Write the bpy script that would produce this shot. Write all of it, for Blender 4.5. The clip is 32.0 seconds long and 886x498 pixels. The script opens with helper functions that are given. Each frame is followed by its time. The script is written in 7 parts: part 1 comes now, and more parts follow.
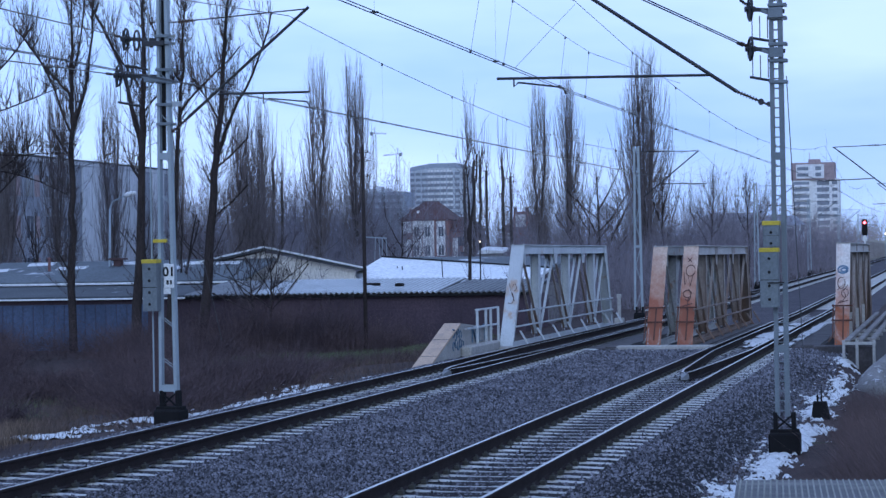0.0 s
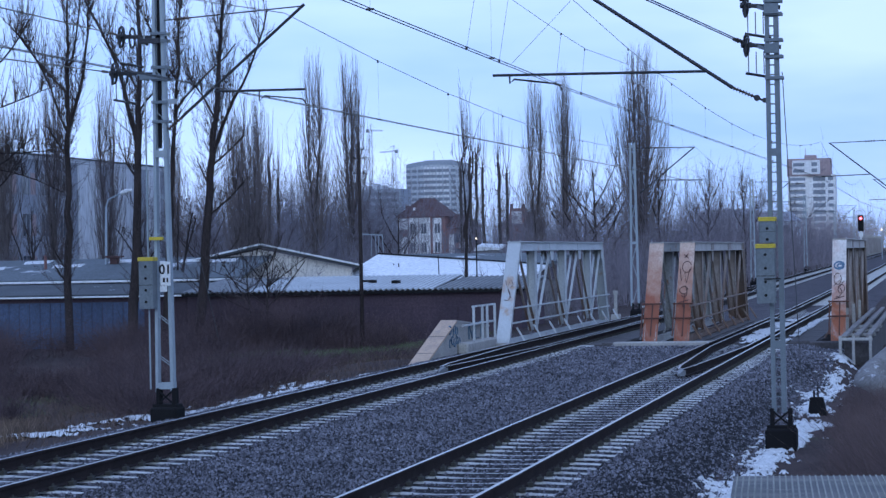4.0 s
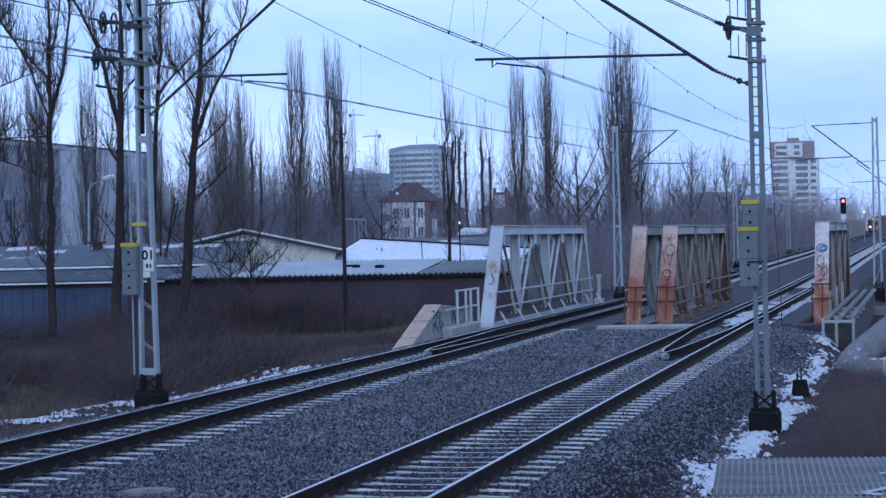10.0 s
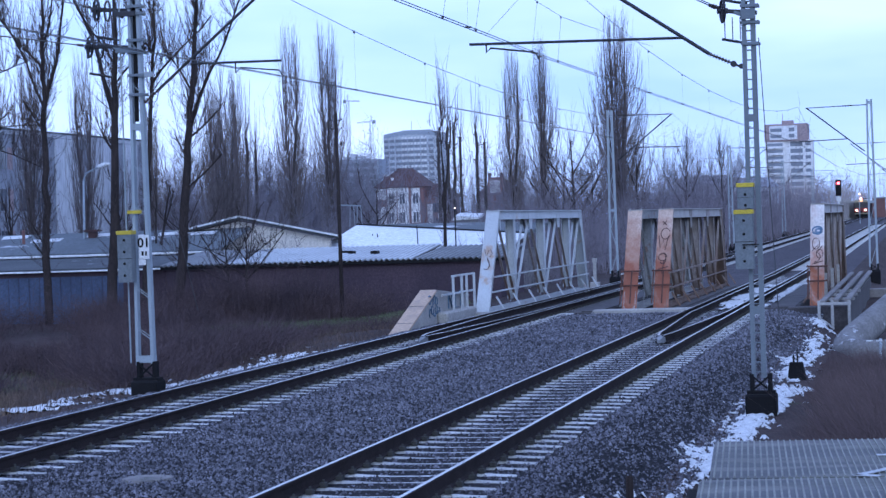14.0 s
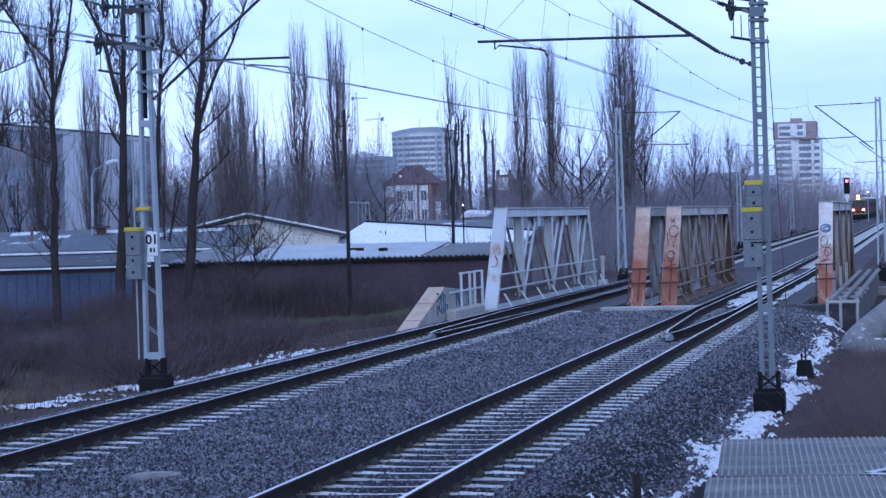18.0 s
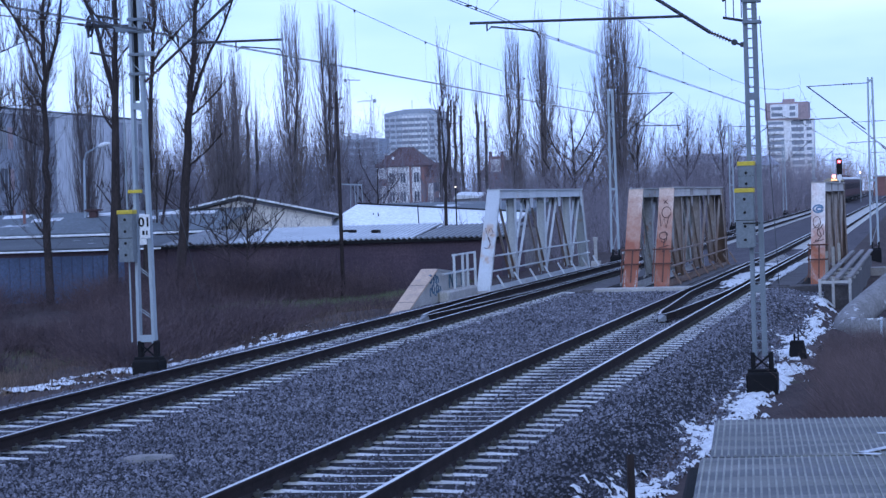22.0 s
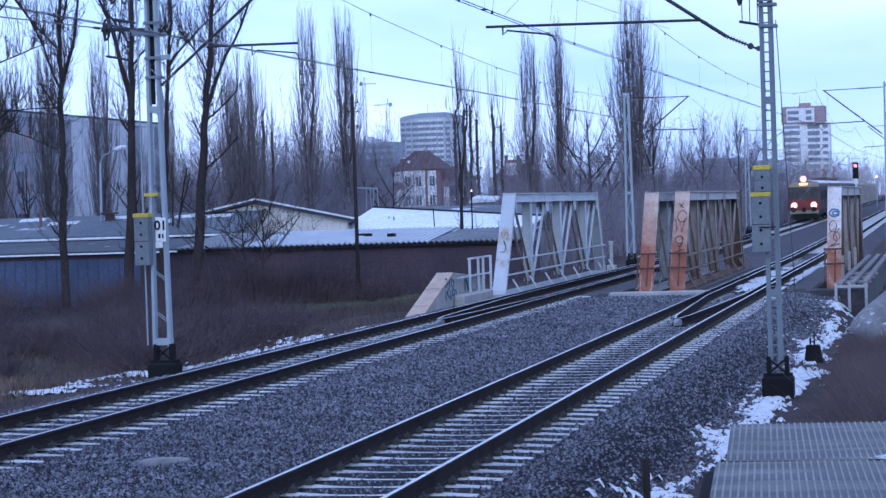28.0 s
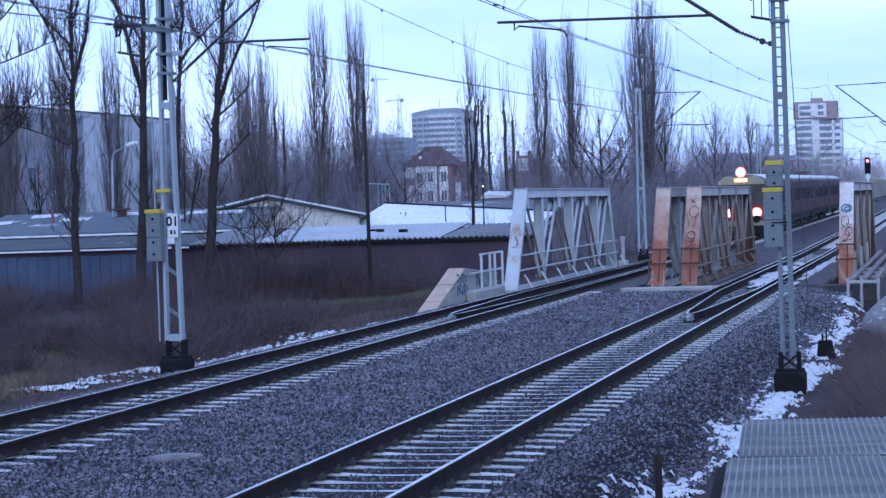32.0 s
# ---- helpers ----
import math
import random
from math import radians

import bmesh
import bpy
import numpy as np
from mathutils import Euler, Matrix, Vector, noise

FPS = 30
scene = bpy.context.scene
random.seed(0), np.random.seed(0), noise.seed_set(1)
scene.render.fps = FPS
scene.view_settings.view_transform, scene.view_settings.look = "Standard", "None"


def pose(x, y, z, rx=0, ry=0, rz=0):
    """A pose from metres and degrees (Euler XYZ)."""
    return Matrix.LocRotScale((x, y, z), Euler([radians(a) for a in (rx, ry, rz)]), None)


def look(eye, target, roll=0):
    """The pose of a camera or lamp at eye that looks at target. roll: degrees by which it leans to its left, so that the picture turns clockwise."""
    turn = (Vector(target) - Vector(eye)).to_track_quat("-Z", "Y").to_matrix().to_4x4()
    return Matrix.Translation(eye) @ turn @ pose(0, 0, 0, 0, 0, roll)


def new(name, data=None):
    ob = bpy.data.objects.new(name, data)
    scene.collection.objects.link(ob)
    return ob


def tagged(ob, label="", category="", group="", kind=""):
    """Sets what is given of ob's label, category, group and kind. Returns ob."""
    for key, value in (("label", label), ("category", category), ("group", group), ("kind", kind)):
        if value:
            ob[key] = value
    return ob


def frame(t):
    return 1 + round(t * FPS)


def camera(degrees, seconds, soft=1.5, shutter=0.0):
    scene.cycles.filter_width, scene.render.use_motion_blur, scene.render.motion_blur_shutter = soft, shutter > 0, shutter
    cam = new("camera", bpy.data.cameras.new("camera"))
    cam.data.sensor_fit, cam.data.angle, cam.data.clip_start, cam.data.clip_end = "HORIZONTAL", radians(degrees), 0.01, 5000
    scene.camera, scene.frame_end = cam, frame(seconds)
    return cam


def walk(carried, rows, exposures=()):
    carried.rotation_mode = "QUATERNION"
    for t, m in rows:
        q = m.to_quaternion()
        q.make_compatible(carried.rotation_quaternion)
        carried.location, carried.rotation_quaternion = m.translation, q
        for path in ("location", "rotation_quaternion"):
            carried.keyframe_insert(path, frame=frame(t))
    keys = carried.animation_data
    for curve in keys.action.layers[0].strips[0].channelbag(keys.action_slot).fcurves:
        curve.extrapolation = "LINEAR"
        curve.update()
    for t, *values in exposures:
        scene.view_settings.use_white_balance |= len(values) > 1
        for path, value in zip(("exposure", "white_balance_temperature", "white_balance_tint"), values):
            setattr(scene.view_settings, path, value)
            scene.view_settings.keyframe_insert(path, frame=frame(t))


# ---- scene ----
cam = camera(23.4, 32.0, soft=1.45)
EYE = (0.0, 0.0, 2.617)
# seconds, yaw, pitch, roll: a camera held in place that only turns a little
PATH = [
    (0, 13.260, 0.251, 0.995),
    (0.5, 13.267, 0.077, 1.054),
    (1, 13.145, -0.014, 0.898),
    (1.5, 13.240, -0.059, 0.636),
    (2, 12.930, 0.124, 0.935),
    (2.5, 12.977, 0.082, 1.028),
    (3, 13.095, 0.058, 1.157),
    (3.5, 13.166, 0.199, 1.142),
    (5.5, 12.950, 0.006, 1.331),
    (6, 12.554, 0.086, 1.309),
    (6.5, 12.686, 0.150, 1.434),
    (7, 12.725, 0.158, 1.341),
    (7.5, 12.781, 0.189, 1.323),
    (8, 12.587, 0.309, 1.394),
    (8.5, 12.544, 0.180, 1.400),
    (9, 12.631, -0.068, 1.359),
    (9.5, 12.754, -0.149, 1.392),
    (10, 12.713, -0.263, 1.411),
    (10.5, 12.846, -0.375, 1.368),
    (11, 12.784, -0.453, 1.356),
    (11.5, 12.617, -0.614, 1.550),
    (12, 12.546, -0.856, 1.589),
    (12.5, 12.446, -0.805, 1.684),
    (13, 12.625, -0.714, 1.762),
    (13.5, 12.574, -0.704, 1.913),
    (14, 12.592, -0.659, 1.862),
    (14.5, 12.544, -0.230, 1.973),
    (15, 12.474, -0.181, 1.876),
    (15.5, 12.443, -0.317, 1.864),
    (17.5, 12.706, -0.538, 1.879),
    (18, 12.809, -0.726, 1.762),
    (18.5, 12.811, -0.728, 1.674),
    (19, 12.488, -0.810, 1.762),
    (19.5, 12.387, -0.992, 1.882),
    (20, 12.506, -1.129, 1.966),
    (20.5, 12.758, -1.286, 1.926),
    (21, 12.615, -1.216, 1.876),
    (21.5, 12.625, -1.228, 1.909),
    (22, 12.613, -1.221, 1.941),
    (22.5, 12.681, -1.474, 1.802),
    (23, 12.290, -1.371, 1.933),
    (23.5, 12.304, -1.396, 1.881),
    (24, 12.340, -1.254, 1.970),
    (24.5, 12.321, -1.028, 1.925),
    (25, 12.480, -0.947, 1.952),
    (25.5, 12.554, -0.957, 1.899),
    (27.5, 12.826, -1.241, 1.943),
    (28, 13.033, -1.109, 1.867),
    (28.5, 13.096, -1.072, 1.910),
    (29, 12.896, -1.174, 1.962),
    (29.5, 13.015, -1.181, 1.983),
    (30, 13.135, -1.242, 1.944),
    (30.5, 13.205, -1.210, 1.978),
    (31, 13.205, -1.087, 1.980),
    (31.5, 13.179, -1.065, 1.964),
    (32, 13.345, -1.215, 1.932),
]
walk(cam, [(t, pose(*EYE, 90 + pitch, roll, yaw)) for t, yaw, pitch, roll in PATH], exposures=[(0.0, 0.06, 6650, 7.3), (9.0, 0.06, 6650, 7.3), (12.0, 0.14, 6600, 8.4), (13.0, 0.35, 6480, 13.6), (21.0, 0.35, 6480, 13.6), (24.0, 0.43, 6470, 14.0), (32.0, 0.43, 6470, 14.0)])

# ---- sky and light: an overcast blue winter dusk ----
world = bpy.data.worlds.new("sky")
scene.world = world
world.use_nodes = True
wn, wl = world.node_tree.nodes, world.node_tree.links
wn.clear()
sky = wn.new("ShaderNodeTexSky")
sky.sky_type, sky.sun_disc, sky.sun_elevation, sky.sun_rotation = "NISHITA", False, radians(6), radians(250)
gain = wn.new("ShaderNodeVectorMath")
gain.operation = "SCALE"
gain.inputs["Scale"].default_value = 0.05
wl.new(sky.outputs["Color"], gain.inputs[0])
tc = wn.new("ShaderNodeTexCoord")
mp = wn.new("ShaderNodeMapping")
mp.inputs["Scale"].default_value = (2.0, 2.0, 9.0)
wl.new(tc.outputs["Generated"], mp.inputs["Vector"])
cl = wn.new("ShaderNodeTexNoise")
cl.inputs["Scale"].default_value, cl.inputs["Detail"].default_value, cl.inputs["Roughness"].default_value = 1.6, 5.0, 0.5
wl.new(mp.outputs["Vector"], cl.inputs["Vector"])
cr = wn.new("ShaderNodeValToRGB")
cr.color_ramp.elements[0].position, cr.color_ramp.elements[0].color = 0.36, (0.38, 0.60, 1.29, 1)
cr.color_ramp.elements[1].position, cr.color_ramp.elements[1].color = 0.66, (0.605, 0.86, 1.54, 1)
wl.new(cl.outputs["Fac"], cr.inputs["Fac"])
low = wn.new("ShaderNodeValToRGB")  # the paler sky near the horizon
low.color_ramp.elements[0].position, low.color_ramp.elements[0].color = 0.36, (0.415, 0.69, 1.37, 1)
low.color_ramp.elements[1].position, low.color_ramp.elements[1].color = 0.66, (0.69, 0.965, 1.63, 1)
wl.new(cl.outputs["Fac"], low.inputs["Fac"])
sz = wn.new("ShaderNodeSeparateXYZ")
wl.new(tc.outputs["Generated"], sz.inputs[0])
hz = wn.new("ShaderNodeMapRange")
hz.inputs["From Min"].default_value, hz.inputs["From Max"].default_value = 0.10, 0.50
wl.new(sz.outputs["Z"], hz.inputs["Value"])
deep = wn.new("ShaderNodeMix")
deep.data_type = "RGBA"
wl.new(hz.outputs["Result"], deep.inputs["Factor"])
wl.new(low.outputs["Color"], deep.inputs["A"])
wl.new(cr.outputs["Color"], deep.inputs["B"])
mx = wn.new("ShaderNodeMix")
mx.data_type = "RGBA"
mx.inputs["Factor"].default_value = 0.93
wl.new(gain.outputs["Vector"], mx.inputs["A"])
wl.new(deep.outputs["Result"], mx.inputs["B"])
side = wn.new("ShaderNodeMapRange")  # the cloud is thinner towards the west
side.inputs["From Min"].default_value, side.inputs["From Max"].default_value = -0.42, 0.0
side.inputs["To Min"].default_value, side.inputs["To Max"].default_value = 1.10, 0.95
wl.new(sz.outputs["X"], side.inputs["Value"])
thin = wn.new("ShaderNodeVectorMath")
thin.operation = "SCALE"
wl.new(mx.outputs["Result"], thin.inputs[0])
wl.new(side.outputs["Result"], thin.inputs["Scale"])
bg = wn.new("ShaderNodeBackground")
bg.inputs["Strength"].default_value = 1.0
wl.new(thin.outputs["Vector"], bg.inputs["Color"])
wl.new(bg.outputs["Background"], wn.new("ShaderNodeOutputWorld").inputs["Surface"])

sun = new("sun", bpy.data.lights.new("sun", "SUN"))
sun.data.energy, sun.data.angle, sun.data.color = 1.1, radians(45), (0.66, 0.82, 1.0)
sun.matrix_world = look((20, -70, 45), (-20, 60, 0))


# ---- materials ----
def mat(name, a, b=None, scale=3.0, fine=40.0, rough=0.8, metal=0.0, bump=0.3, vary=0.0, island=0.0, stretch=(1, 1, 1), spot=None, spots=0.6, depth=0.01, fade=None, spec=0.3):
    """Two colours mixed by coarse and fine noise, a bump of the fine one; spot: a third colour in patches."""
    m = bpy.data.materials.new(name)
    m.use_nodes = True
    n, l = m.node_tree.nodes, m.node_tree.links
    p = n["Principled BSDF"]
    p.inputs["Roughness"].default_value, p.inputs["Metallic"].default_value = rough, metal
    p.inputs["Specular IOR Level"].default_value = spec
    b = b or tuple(c * 0.7 for c in a)
    t = n.new("ShaderNodeTexCoord")
    mp = n.new("ShaderNodeMapping")
    mp.inputs["Scale"].default_value = stretch
    l.new(t.outputs["Object"], mp.inputs["Vector"])

    def noise_of(s, d):
        x = n.new("ShaderNodeTexNoise")
        x.inputs["Scale"].default_value, x.inputs["Detail"].default_value, x.inputs["Roughness"].default_value = s, d, 0.62
        l.new(mp.outputs["Vector"], x.inputs["Vector"])
        return x.outputs["Fac"]

    def ramp(src, lo, hi):
        x = n.new("ShaderNodeMapRange")
        x.inputs["From Min"].default_value, x.inputs["From Max"].default_value = lo, hi
        l.new(src, x.inputs["Value"])
        return x.outputs["Result"]

    def mixed(fac, ca, cb):
        x = n.new("ShaderNodeMix")
        x.data_type = "RGBA"
        for key, val in (("Factor", fac), ("A", ca), ("B", cb)):
            if isinstance(val, tuple):
                x.inputs[key].default_value = (*val, 1)
            else:
                l.new(val, x.inputs[key])
        return x.outputs["Result"]

    coarse, grain = noise_of(scale, 4), noise_of(fine, 3)
    col = mixed(ramp(coarse, 0.35, 0.65), a, b)
    col = mixed(ramp(grain, 0.3, 0.9), col, tuple(c * 0.55 for c in b))
    if spot:
        patch = noise_of(scale * 1.7, 6)
        if fade:
            # rust that climbs from the foot: patches thin out with height
            sx = n.new("ShaderNodeSeparateXYZ")
            l.new(t.outputs["Object"], sx.inputs[0])
            hh = n.new("ShaderNodeMapRange")
            hh.inputs["From Min"].default_value, hh.inputs["From Max"].default_value = fade
            hh.inputs["To Min"].default_value, hh.inputs["To Max"].default_value = 0.30, -0.16
            l.new(sx.outputs["Z"], hh.inputs["Value"])
            ad = n.new("ShaderNodeMath")
            l.new(patch, ad.inputs[0])
            l.new(hh.outputs["Result"], ad.inputs[1])
            patch = ad.outputs[0]
        col = mixed(ramp(patch, spots - (0.18 if fade else 0.03), spots + (0.22 if fade else 0.06)), col, spot)
    if vary or island:
        src = n.new("ShaderNodeObjectInfo").outputs["Random"] if vary else n.new("ShaderNodeNewGeometry").outputs["Random Per Island"]
        hs = n.new("ShaderNodeHueSaturation")
        v = n.new("ShaderNodeMapRange")
        v.inputs["To Min"].default_value, v.inputs["To Max"].default_value = 1 - (vary or island), 1 + (vary or island)
        l.new(src, v.inputs["Value"])
        l.new(v.outputs["Result"], hs.inputs["Value"])
        l.new(col, hs.inputs["Color"])
        col = hs.outputs["Color"]
    l.new(col, p.inputs["Base Color"])
    rr = n.new("ShaderNodeMapRange")
    rr.inputs["To Min"].default_value, rr.inputs["To Max"].default_value = max(0.02, rough - 0.12), min(1, rough + 0.12)
    l.new(coarse, rr.inputs["Value"])
    l.new(rr.outputs["Result"], p.inputs["Roughness"])
    if bump:
        bp = n.new("ShaderNodeBump")
        bp.inputs["Strength"].default_value, bp.inputs["Distance"].default_value = bump, depth
        l.new(grain, bp.inputs["Height"])
        l.new(bp.outputs["Normal"], p.inputs["Normal"])
    return m


def glow(name, colour, strength):
    m = bpy.data.materials.new(name)
    m.use_nodes = True
    p = m.node_tree.nodes["Principled BSDF"]
    p.inputs["Base Color"].default_value = (0.5, 0.5, 0.5, 1)
    p.inputs["Emission Color"].default_value, p.inputs["Emission Strength"].default_value = (*colour, 1), strength
    return m


def glass(name, colour, rough=0.08):
    m = bpy.data.materials.new(name)
    m.use_nodes = True
    p = m.node_tree.nodes["Principled BSDF"]
    p.inputs["Base Color"].default_value, p.inputs["Roughness"].default_value = (*colour, 1), rough
    p.inputs["Specular IOR Level"].default_value = 0.7
    return m


